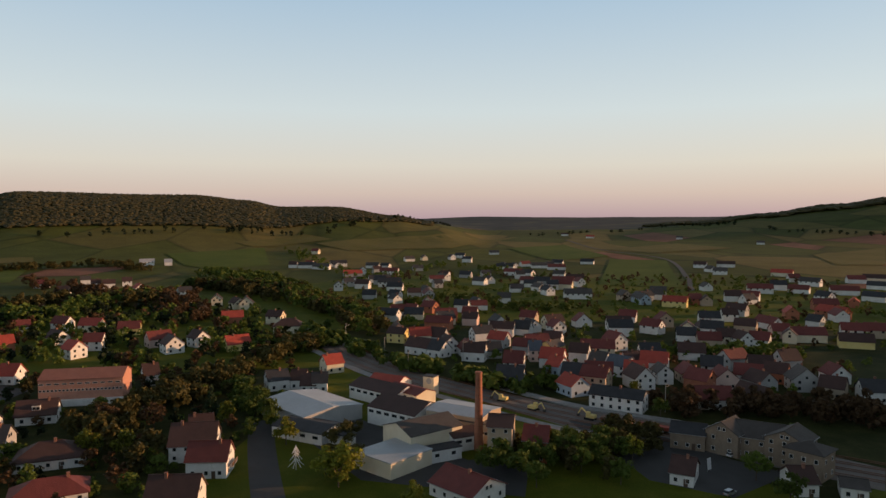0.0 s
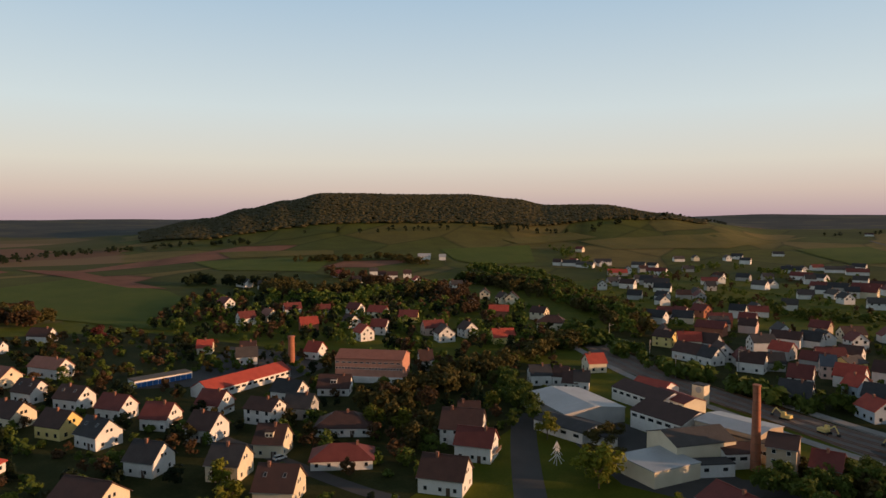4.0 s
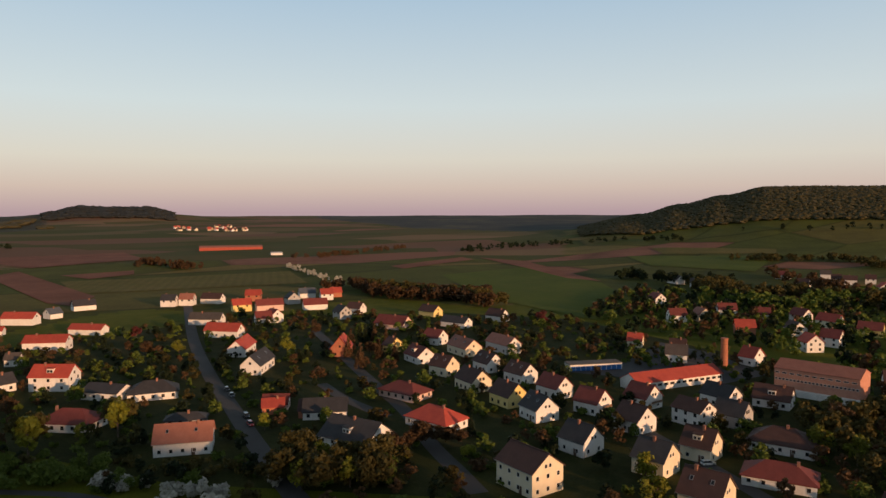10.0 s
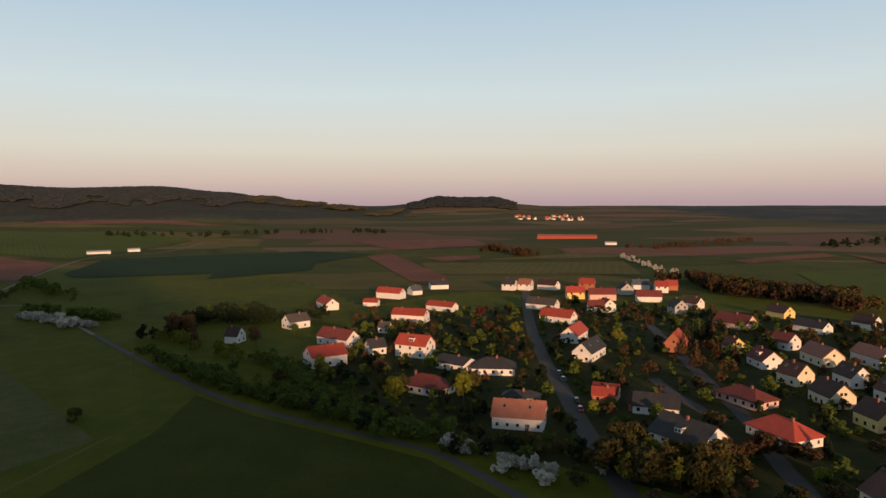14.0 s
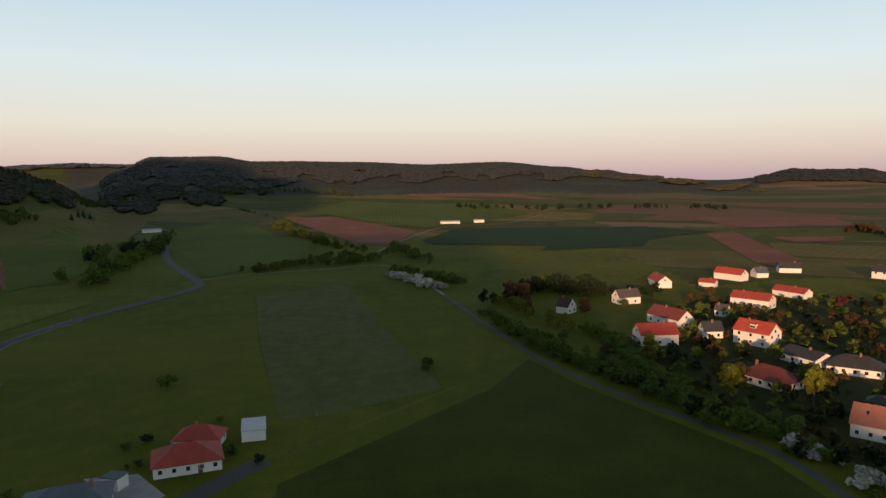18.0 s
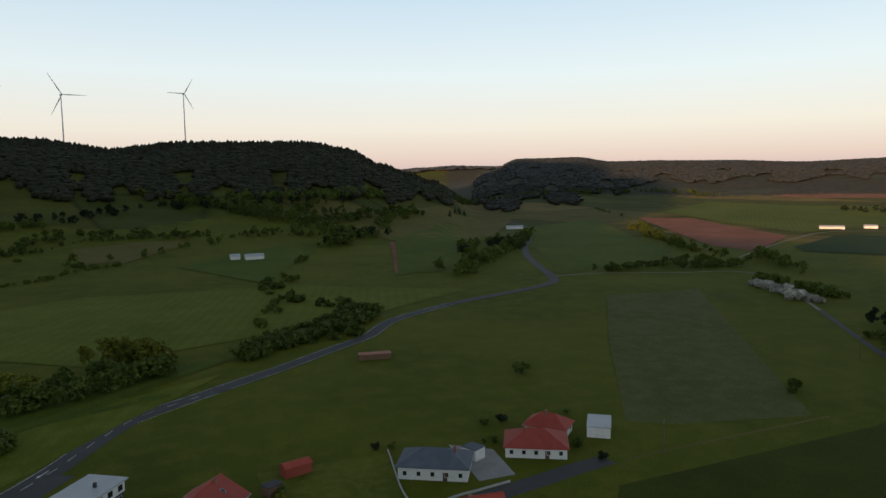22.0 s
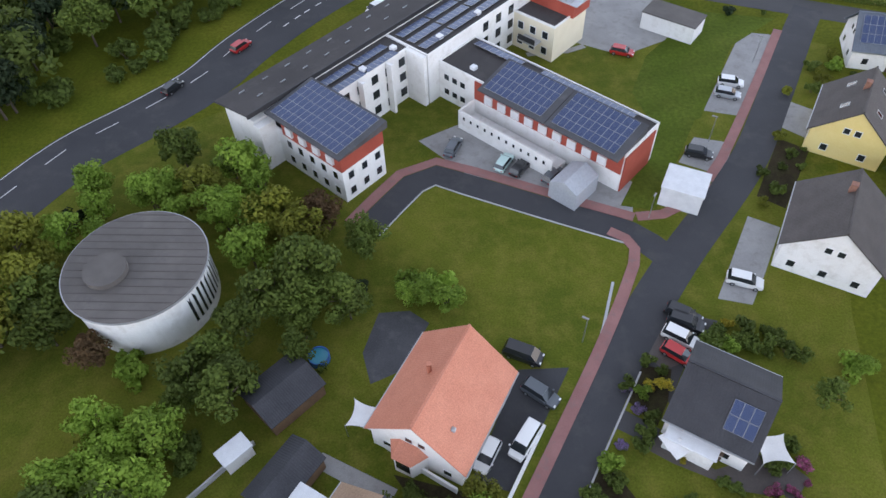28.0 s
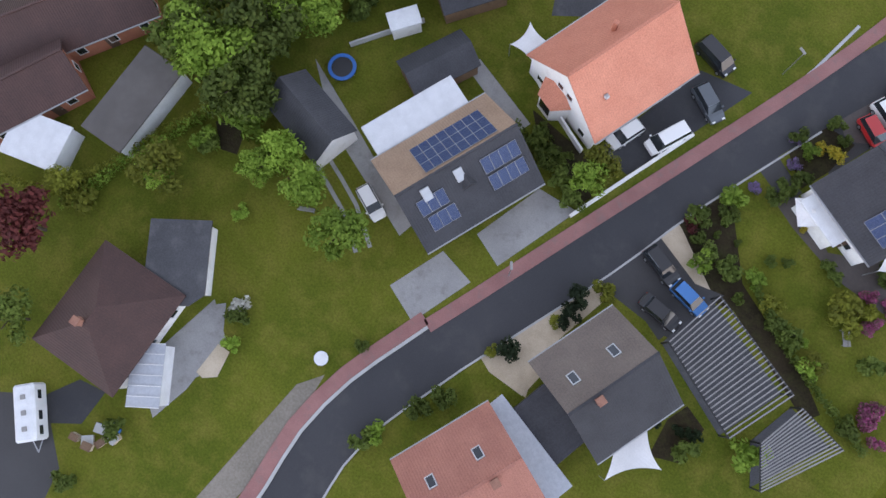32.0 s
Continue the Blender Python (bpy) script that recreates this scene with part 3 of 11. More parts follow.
def window(parent, x, y, z, face, w=1.1, h=1.25, fine=True):
    """Window on a wall whose outward normal points along face degrees (local): a frame that stands proud, a pane set back in it."""
    w, h = round(w, 1), round(h, 2)
    m = pose(x, y, z, 0, 0, face - 90)
    if not fine:
        return shared(("wo", w, h), "window", lambda: box(-w / 2, w / 2, -0.02, 0.05, 0, h), M["pane"], parent, m)
    f = shared(("wf", w, h), "window", lambda: ring(w, h, 0.09, -0.02, 0.06), M["frame"], parent, m)
    shared(("wp", w, h), "pane", lambda: box(-w / 2 + 0.085, w / 2 - 0.085, -0.018, 0.018, 0.085, h - 0.085), M["pane"], f, Matrix())
    return f


def facing(parent, face):
    """Whether a wall of a thing, with its local normal at face degrees, looks roughly towards the camera."""
    m = parent.matrix_basis
    nrm = m.to_3x3() @ Vector((math.cos(radians(face)), math.sin(radians(face)), 0))
    d = nrm.dot(Vector((-m.translation.x, -m.translation.y, 0)).normalized())
    return d > (-0.3 if m.translation.length < 200 else 0.12)


def gable_body(L, W, eave, ridge):
    x, y = L / 2, W / 2
    v = [(-x, -y, -1), (x, -y, -1), (x, y, -1), (-x, y, -1), (-x, -y, eave), (x, -y, eave), (x, y, eave), (-x, y, eave), (-x, 0, ridge), (x, 0, ridge)]
    return v, [(0, 3, 2, 1), (0, 1, 5, 4), (2, 3, 7, 6), (1, 2, 6, 9, 5), (3, 0, 4, 8, 7), (4, 5, 9, 8), (6, 7, 8, 9)]


def roof_slab(L, W, eave, ridge, side, ov=0.5, og=0.4, th=0.2):
    k = (ridge - eave) / (W / 2)
    y1, z1 = W / 2 + ov, eave - ov * k
    x = L / 2 + og
    lift = 0.02
    pts = [(0, ridge + lift), (y1, z1 + lift), (y1, z1 + lift + th), (0, ridge + lift + th * math.sqrt(1 + k * k))]
    v = [(sx * x, side * py, pz) for sx in (-1, 1) for py, pz in pts]
    f = [(0, 1, 2, 3), (7, 6, 5, 4), (0, 4, 5, 1), (1, 5, 6, 2), (2, 6, 7, 3), (3, 7, 4, 0)]
    if side > 0:
        f = [tuple(reversed(q)) for q in f]
    return v, f


def hip_roof(L, W, eave, ridge, ov=0.6, th=0.2):
    x, y = L / 2 + ov, W / 2 + ov
    k = (ridge - eave) / (W / 2)
    z0 = eave - ov * k + 0.02
    rx = max(0.05, (L - W) / 2)
    top = ridge + th
    v = [(-x, -y, z0), (x, -y, z0), (x, y, z0), (-x, y, z0), (-x, -y, z0 + th), (x, -y, z0 + th), (x, y, z0 + th), (-x, y, z0 + th), (-rx, 0, top), (rx, 0, top)]
    return v, [(0, 3, 2, 1), (0, 1, 5, 4), (1, 2, 6, 5), (2, 3, 7, 6), (3, 0, 4, 7), (4, 5, 9, 8), (5, 6, 9), (6, 7, 8, 9), (7, 4, 8)]


NAMES = {"white": "white rendered", "cream": "cream rendered", "yellow": "yellow rendered", "pink": "pink rendered", "grey": "grey rendered", "blue": "pale blue rendered",
         "tan": "tan rendered", "brick": "red brick", "sunlit_brick": "sunlit red brick", "sandstone": "sandstone", "wood": "timber-clad",
         "r_red": "red tiled", "r_orange": "orange tiled", "r_salmon": "faded red tiled", "r_maroon": "maroon tiled", "r_brown": "brown tiled",
         "r_dark": "anthracite tiled", "r_grey": "grey-brown tiled", "r_blue": "blue-grey tiled", "r_tan": "tan tiled", "r_metal": "pale sheet-metal", "gravel": "flat gravelled"}


def house(x, y, yaw, L=11, W=9, eave=4.6, ridge=8.6, wall="white", roof="r_brown", style="", name="house", group="village houses", note=""):
    """A house with its ridge along local x. style letters: h hipped, d dormer, D dormers both sides, s skylights, b balcony on the gable, S solar modules, B flat box roof, n no chimney, w few windows."""
    r = math.hypot(x, y)
    near = r < 300
    kind = "hipped" if "h" in style else "flat" if "B" in style else "pitched"
    label = note or f"{NAMES[wall]} {'house' if name == 'house' else name.replace('_', ' ')} with {NAMES[roof]} {kind} roof"
    e = thing(name, x, y, yaw, label, name.split("_")[-1], group)
    BUILT.append((x, y, max(L, W) * 0.55))
    if "B" in style:
        v, f = box(-L / 2, L / 2, -W / 2, W / 2, -1, eave)
        mk("wall", v, f, M[wall], e)
        v, f = join(box(-L / 2 + 0.25, L / 2 - 0.25, -W / 2 + 0.25, W / 2 - 0.25, eave + 0.004, eave + 0.1))
        mk("roof", v, f, M[roof], e)
        v, f = join(box(-L / 2 - .05, L / 2 + .05, -W / 2 - .05, -W / 2 + 0.25, eave + 0.004, eave + 0.35), box(-L / 2 - .05, L / 2 + .05, W / 2 - 0.25, W / 2 + .05, eave + 0.004, eave + 0.35),
                    box(-L / 2 - .05, -L / 2 + 0.25, -W / 2 + .25, W / 2 - .25, eave + 0.004, eave + 0.35), box(L / 2 - 0.25, L / 2 + .05, -W / 2 + .25, W / 2 - .25, eave + 0.004, eave + 0.35))
        mk("parapet", v, f, M[wall], e)
    elif "h" in style:
        v, f = box(-L / 2, L / 2, -W / 2, W / 2, -1, eave)
        mk("wall", v, f, M[wall], e)
        v, f = hip_roof(L, W, eave, ridge)
        mk("roof", v, f, M[roof], e)
    else:
        v, f = gable_body(L, W, eave, ridge)
        mk("wall", v, f, M[wall], e)
        ov, og = (0.5, 0.45) if L < 30 else (0.4, 0.2)
        for s in (-1, 1):
            v, f = roof_slab(L, W, eave, ridge, s, ov, og)
            mk("roof_slope", v, f, M[roof], e)
        if r < 240:
            v, f = beam((-L / 2 - og, 0, ridge + 0.26), (L / 2 + og, 0, ridge + 0.26), 0.26)
            mk("ridge_tiles", v, f, M[roof], e)
            k = (ridge - eave) / (W / 2)
            for s in (-1, 1):
                v, f = beam((-L / 2 - og, s * (W / 2 + ov + 0.07), eave - ov * k + 0.1), (L / 2 + og, s * (W / 2 + ov + 0.07), eave - ov * k + 0.1), 0.13)
                mk("gutter", v, f, M["metal"], e)
    k = (ridge - eave) / (W / 2)
    if "n" not in style and "B" not in style:
        cx = L * random.uniform(-0.3, 0.3)
        v, f = join(box(cx - 0.35, cx + 0.35, -0.9, -0.2, ridge - 1.5, ridge + 0.9), box(cx - 0.42, cx + 0.42, -0.97, -0.13, ridge + 0.91, ridge + 1.0))
        mk("chimney", v, f, M["chimney"], e)
    # windows, storey by storey
    storeys = max(1, int(eave / 2.6))
    ww, wh = (1.1, 1.25) if r < 420 else (1.4, 1.5)
    fine = r < 240
    for side in (-1, 1):
        if not facing(e, 90 * side) or ("w" in style and r > 300):
            continue
        n = min(12, max(2, int(L / (3.2 if near else 4.6))))
        for s in range(storeys):
            z = s * (eave / storeys) + 0.95
            if z + wh > eave - 0.1 or (r > 420 and s == 0):
                continue
            for i in range(n):
                window(e, -L / 2 + (i + 0.5) * L / n, side * W / 2, z, 90 * side, ww, wh, fine)
    for side in (-1, 1):
        face = 0 if side > 0 else 180
        if not facing(e, face):
            continue
        n = max(1, int(W / (3.6 if near else 4.2)))
        for s in range(storeys):
            z = s * (eave / storeys) + 0.95
            if z + wh > eave + 0.3 or (r > 420 and s == 0):
                continue
            for i in range(n):
                window(e, side * L / 2, -W / 2 + (i + 0.5) * W / n, z, face, ww, wh, fine)
        if "h" not in style and "B" not in style and ridge - eave > 2.6:
            for i in ((-0.75, 0.75) if W > 8 and near else (0,)):
                window(e, side * L / 2, i, eave + 0.35, face, 1.0, 1.1, fine)
    if r < 240:
        side = -1 if facing(e, -90) else 1
        dx = L * 0.18
        v, f = join(box(dx - 0.55, dx + 0.55, side * W / 2 - 0.03, side * W / 2 + 0.03, 0, 2.1) if True else None)
        d = mk("door", v, f, M["door"], e)
        v, f = box(dx + 0.36, dx + 0.42, side * W / 2 + side * 0.035 - 0.02, side * W / 2 + side * 0.035 + 0.04, 1.0, 1.15)
        mk("handle", v, f, M["metal"], d)
    for side, on in ((-1, "d" in style or "D" in style), (1, "D" in style)):
        if not on or "h" in style:
            continue
        dw, y0 = 2.6, side * W * 0.36
        zb = ridge - abs(y0) * k
        zt = min(ridge - 0.5, zb + 1.9)
        yi = side * (ridge - zt) / k
        dm = mk("dormer", *join(box(-dw / 2, dw / 2, min(y0, yi * 0.6), max(y0, yi * 0.6), zb - 0.2, zt)), M[wall], e)
        mk("dormer_roof", *join(box(-dw / 2 - 0.25, dw / 2 + 0.25, min(y0 + side * 0.35, yi * 0.4), max(y0 + side * 0.35, yi * 0.4), zt + 0.004, zt + 0.22)), M[roof], dm)
        for i in (-0.6, 0.6):
            window(e, i, y0, zb + 0.35, 90 * side, 1.0, 1.0, fine)
    if "s" in style:
        for side in (-1, 1):
            if not facing(e, 90 * side):
                continue
            for i in (-0.28, 0.22):
                yy = side * W * 0.22
                mt = Matrix.Translation((L * i, yy, ridge - abs(yy) * k + 0.3)) @ Matrix.Rotation(-side * math.atan(k), 4, "X")
                sk = shared("skf", "skylight", lambda: join(box(-0.45, 0.45, -0.65, -0.55, -0.1, 0.08), box(-0.45, 0.45, 0.55, 0.65, -0.1, 0.08), box(-0.45, -0.35, -0.55, 0.55, -0.1, 0.08), box(0.35, 0.45, -0.55, 0.55, -0.1, 0.08)), M["metal"], e, mt)
                shared("skp", "pane", lambda: box(-0.36, 0.36, -0.56, 0.56, 0.0, 0.05), M["pane"], sk, Matrix())
    if "b" in style:
        side = 1 if facing(e, 0) else -1
        zb = eave * 0.55
        b = mk("balcony", *box(side * L / 2, side * (L / 2 + 1.4), -W * 0.32, W * 0.32, zb - 0.18, zb), M["kerb"], e)
        xs = side * (L / 2 + 1.36)
        mk("railing", *join(box(min(xs, xs - side * 0.08), max(xs, xs - side * 0.08), -W * 0.32, W * 0.32, zb + 0.1, zb + 0.95)), M["wood"], b)
    return e


def hall(x, y, yaw, L, W, eave, ridge, wall="white", roof="r_brown", band=0, name="workshop_hall", note="", group="works buildings", doors=0):
    """A long low building: pitched roof, a band of windows down each seen side, loading doors."""
    e = thing(name, x, y, yaw, note or f"{NAMES[wall]} works hall with {NAMES[roof]} roof", "hall", group)
    mk("wall", *gable_body(L, W, eave, ridge), M[wall], e)
    for s in (-1, 1):
        mk("roof_slope", *roof_slab(L, W, eave, ridge, s, 0.35, 0.25), M[roof], e)
    for side in (-1, 1):
        if band and facing(e, 90 * side):
            n = band
            for i in range(n):
                window(e, -L / 2 + (i + 0.5) * L / n, side * W / 2, eave - 2.0, 90 * side, min(2.4, L / n * 0.72), 1.2)
    for i in range(doors):
        side = -1 if facing(e, -90) else 1
        xx = -L / 2 + (i + 0.5) * L / doors
        mk("loading_door", *box(xx - 1.5, xx + 1.5, side * W / 2 - 0.04, side * W / 2 + 0.04, 0, 3.2), M["metal"], e)
    return e
# ---- ground surfaces ----
def spline(pts, step):
    """Points eased through a polyline (Catmull-Rom), about step apart."""
    p = [Vector((x, y, 0)) for x, y in pts]
    p = [2 * p[0] - p[1]] + p + [2 * p[-1] - p[-2]]
    out = []
    for i in range(1, len(p) - 2):
        n = max(1, int((p[i + 1] - p[i]).length / step))
        for j in range(n):
            t = j / n
            a, b, c, d = p[i - 1:i + 3]
            out.append(0.5 * (2 * b + (c - a) * t + (2 * a - 5 * b + 4 * c - d) * t * t + (3 * b - a - 3 * c + d) * t ** 3))
    return out + [p[-2]]


PATHS = []   # resampled centre lines and half widths, kept free of scattered trees


def strip(name, material, width, off, z, pts, label="", thick=0.0, kind="structure", step=3.0):
    """A band along a line of plan points, off metres to its left, draped z above the ground; thick: with sides, as a kerb or slab."""
    r0 = min(math.hypot(*p) for p in pts)
    line = spline(pts, max(step, r0 * 0.02))
    v, f = [], []
    for i, p in enumerate(line):
        d = (line[min(i + 1, len(line) - 1)] - line[max(i - 1, 0)]).normalized()
        n = Vector((-d.y, d.x, 0))
        a, b = p + n * (off + width / 2), p + n * (off - width / 2)
        lift = z + 0.0004 * p.length if p.length > 250 else z
        za, zb = ground_z(a.x, a.y) + lift, ground_z(b.x, b.y) + lift
        v += [(a.x, a.y, za), (b.x, b.y, zb), (a.x, a.y, za - thick), (b.x, b.y, zb - thick)]
    for i in range(len(line) - 1):
        k = 4 * i
        f.append((k, k + 1, k + 5, k + 4))
        if thick:
            f += [(k + 2, k, k + 4, k + 6), (k + 1, k + 3, k + 7, k + 5)]
    if thick:
        e = 4 * (len(line) - 1)
        f += [(0, 2, 3, 1), (e, e + 1, e + 3, e + 2)]
    PATHS.extend((p.x, p.y, width / 2 + abs(off) + 1.5) for p in line)
    return tagged(mk(name, v, f, M[material]), label, name.replace("_", " "), kind=kind)


def patch(name, material, z, pts, label="", kind="structure", lift=0.0006):
    """A piece of ground with its own cover, draped z above the ground."""
    bm = bmesh.new()
    bm.faces.new([bm.verts.new((x, y, 0)) for x, y in pts])
    bmesh.ops.triangulate(bm, faces=bm.faces[:])
    for _ in range(9):
        long = [e for e in bm.edges if e.calc_length() > max(8, 0.035 * max(e.verts[0].co.length, e.verts[1].co.length))]
        if not long or len(bm.faces) > 30000:
            break
        bmesh.ops.subdivide_edges(bm, edges=long, cuts=1)
        bmesh.ops.triangulate(bm, faces=bm.faces[:])
    for q in bm.verts:
        r = q.co.length
        q.co.z = ground_z(q.co.x, q.co.y) + z + (lift * r if r > 250 else 0)
    bmesh.ops.recalc_face_normals(bm, faces=bm.faces[:])
    if sum(q.normal.z for q in bm.faces) < 0:
        bmesh.ops.reverse_faces(bm, faces=bm.faces[:])
    me = bpy.data.meshes.new(name)
    bm.to_mesh(me)
    bm.free()
    me.materials.append(M[material])
    return tagged(new(name, me), label, name.replace("_", " "), kind=kind)


# ---- plants ----
def leaf_cards(rng, centres, radii, per, size, droop=0.0):
    """Many small leaf sprays on the shells of clumps: centres (k, 3), radii (k,)."""
    k = len(centres)
    idx = np.repeat(np.arange(k), per)
    d = rng.normal(size=(len(idx), 3))
    d /= np.linalg.norm(d, axis=1)[:, None]
    c = np.asarray(centres)[idx] + d * (np.asarray(radii)[idx] * rng.uniform(0.55, 1.05, len(idx)))[:, None] * np.array([1, 1, 0.8])
    n = d + rng.normal(size=d.shape) * 0.55 + np.array([0, 0, 0.35])
    n /= np.linalg.norm(n, axis=1)[:, None]
    t = np.cross(n, rng.normal(size=d.shape))
    t /= np.linalg.norm(t, axis=1)[:, None]
    b = np.cross(n, t)
    t[:, 2] -= droop
    s = size * rng.uniform(0.6, 1.3, len(idx))[:, None]
    q = np.stack([c - t * s, c - b * s * 0.55 + t * s * 0.1, c + t * s, c + b * s * 0.6 - t * s * 0.15], 1)
    v = q.reshape(-1, 3)
    return v, np.arange(len(v)).reshape(-1, 4)


def crown_shape(kind, rng, lod):
    """Leaf sprays of one crown, for a tree one metre high, base at 0."""
    if kind == "spruce":
        lv = 9 if lod < 2 else 6
        cs, rs = [], []
        for i in range(lv):
            u = i / (lv - 1)
            n = max(1, int((1 - u) * 7) + 1)
            for j in range(n):
                a = 2.4 * i + 2 * math.pi * j / n + rng.uniform(-0.3, 0.3)
                rad = (1 - u) * 0.17 + 0.005
                cs.append((rad * math.cos(a), rad * math.sin(a), 0.12 + 0.84 * u))
                rs.append(0.055 + 0.05 * (1 - u))
        per, size = ((26, 0.035), (12, 0.05), (5, 0.085), (3, 0.11))[lod]
        return leaf_cards(rng, cs, rs, per, size, 0.5)
    if kind == "bush":
        k = 9
        cs = [(rng.uniform(-0.42, 0.42), rng.uniform(-0.42, 0.42), rng.uniform(0.25, 0.7)) for _ in range(k)]
        rs = [rng.uniform(0.22, 0.36) for _ in range(k)]
        per, size = ((60, 0.11), (26, 0.17), (12, 0.26), (7, 0.34))[lod]
        return leaf_cards(rng, cs, rs, per, size)
    k = (17, 13, 12, 9)[lod]
    wide = {"birch": 0.20, "poplar": 0.16}.get(kind, 0.36)
    low = {"birch": 0.22, "poplar": 0.15}.get(kind, 0.26 if lod < 2 else 0.08)
    cs, rs = [], []
    for i in range(k):
        a, u = rng.uniform(0, 2 * math.pi), rng.uniform(0, 1)
        z = low + 0.1 + (0.86 - low - 0.1) * u
        prof = math.sin(math.pi * (0.18 + 0.72 * u)) ** 0.8
        rad = wide * prof * math.sqrt(rng.uniform(0.15, 1))
        cs.append((rad * math.cos(a), rad * math.sin(a), z))
        rs.append(rng.uniform(0.12, 0.19) * (wide / 0.31) ** 0.6)
    cs.append((0, 0, 0.84))
    rs.append(0.12)
    per, size = ((120, 0.036), (46, 0.058), (20, 0.095), (10, 0.14))[lod]
    return leaf_cards(rng, cs, rs, per, size)


def trunk_shape(kind):
    if kind == "bush":
        return join(*[beam((0, 0, -0.1), (0.25 * math.cos(a), 0.25 * math.sin(a), 0.5), 0.03) for a in (0.3, 2.4, 4.4)])
    if kind == "spruce":
        return tube(0, 0, -0.03, 0.95, 0.017, 0.003, 7)
    s = [tube(0, 0, -0.03, 0.55, 0.022, 0.012, 7)]
    for i, a in enumerate((0.4, 1.9, 3.3, 4.6, 5.6)):
        z = 0.26 + 0.06 * i
        s.append(beam((0, 0, z), (0.2 * math.cos(a), 0.2 * math.sin(a), z + 0.24), 0.012))
    return join(*s)


TREES = {}
LOOKS = {"leaf": "green leafy", "leaf_bright": "fresh green", "leaf_olive": "olive-green", "leaf_brown": "russet-brown", "leaf_bronze": "dusk-toned olive", "leaf_dark": "dark green", "blossom": "white-blossoming", "red_leaf": "dark red-leaved", "petal_yellow": "yellow-flowering", "petal_pink": "pink-flowering", "petal_mauve": "mauve-flowering"}


def plant(kind, foliage, x, y, h, wide=1.0):
    """One tree or bush, trunk and crown, h metres high."""
    r = math.hypot(x, y)
    lod = 0 if r < 130 else 1
    key = (kind, foliage, lod, int(x * 7 + y * 3) % 3)
    name = {"bush": "bush", "spruce": "spruce_tree", "birch": "birch_tree"}.get(kind, "tree")
    if key not in TREES:
        rng = np.random.default_rng(sum(ord(c) for c in kind + foliage) + 31 * key[3])
        v, f = crown_shape(kind, rng, lod)
        cm = bpy.data.meshes.new("crown")
        cm.from_pydata(v.tolist(), [], f.tolist())
        cm.materials.append(M[foliage])
        tv, tf = trunk_shape(kind)
        tm = bpy.data.meshes.new("trunk")
        tm.from_pydata(tv, [], tf)
        tm.materials.append(M["bark"])
        TREES[key] = (tm, cm)
    e = new(name)
    e.empty_display_size = 0.5
    yaw = (x * 37 + y * 61) % 360
    e.matrix_basis = pose(x, y, ground_z(x, y), 0, 0, yaw) @ Matrix.Diagonal((h * wide, h * wide, h, 1))
    for nm, me in zip(("trunk", "crown"), TREES[key]):
        o = new(nm, me)
        o.parent = e
    BUILT.append((x, y, h * 0.15))
    return tagged(e, f"{LOOKS[foliage]} {'conifer' if kind == 'spruce' else 'bush' if kind == 'bush' else 'tree'} growing in the grass", "bush" if kind == "bush" else "tree", "trees and bushes of the village")


def thicket(name, foliage, spots, kind="oak", label="", lod=2, seed=5):
    """Uncounted trees or bushes in one mesh: spots are (x, y, height)."""
    rng = np.random.default_rng(seed)
    shapes = [crown_shape(kind, rng, lod) for _ in range(5)]
    tv, tf = tube(0, 0, -0.05, 0.5, 0.025, 0.012, 4)
    V, Fc, base = [], [], 0
    zs = ground_zs([s[0] for s in spots], [s[1] for s in spots])
    for i, (x, y, h) in enumerate(spots):
        v, f = shapes[i % 5]
        a = rng.uniform(0, 6.28)
        sc = h * rng.uniform(0.85, 1.2)
        c, s = math.cos(a) * sc, math.sin(a) * sc
        q = np.stack([v[:, 0] * c - v[:, 1] * s + x, v[:, 0] * s + v[:, 1] * c + y, v[:, 2] * h + zs[i]], 1)
        V.append(q)
        Fc.append(f + base)
        base += len(q)
    v, f = np.vstack(V), np.vstack(Fc)
    me = bpy.data.meshes.new(name)
    me.from_pydata(v.tolist(), [], f.tolist())
    me.materials.append(M[foliage])
    return tagged(new(name, me), label or f"{LOOKS[foliage]} trees of a village thicket", "trees", kind="stuff")


def clear(x, y, m=1.0):
    return all((x - a) ** 2 + (y - b) ** 2 > (c + m) ** 2 for a, b, c in BUILT) and all((x - a) ** 2 + (y - b) ** 2 > c * c for a, b, c in PATHS)


def inside(x, y, poly):
    w = False
    for (x0, y0), (x1, y1) in zip(poly, poly[1:] + poly[:1]):
        if (y0 > y) != (y1 > y) and x < (x1 - x0) * (y - y0) / (y1 - y0) + x0:
            w = not w
    return w


def fill(poly, n, h0, h1, seed, margin=1.0):
    """Up to n free spots inside a plan polygon."""
    rng = random.Random(seed)
    xs, ys = [p[0] for p in poly], [p[1] for p in poly]
    out = []
    for _ in range(n * 3):
        x, y = rng.uniform(min(xs), max(xs)), rng.uniform(min(ys), max(ys))
        if inside(x, y, poly) and clear(x, y, margin):
            out.append((x, y, rng.uniform(h0, h1)))
        if len(out) >= n:
            break
    return out


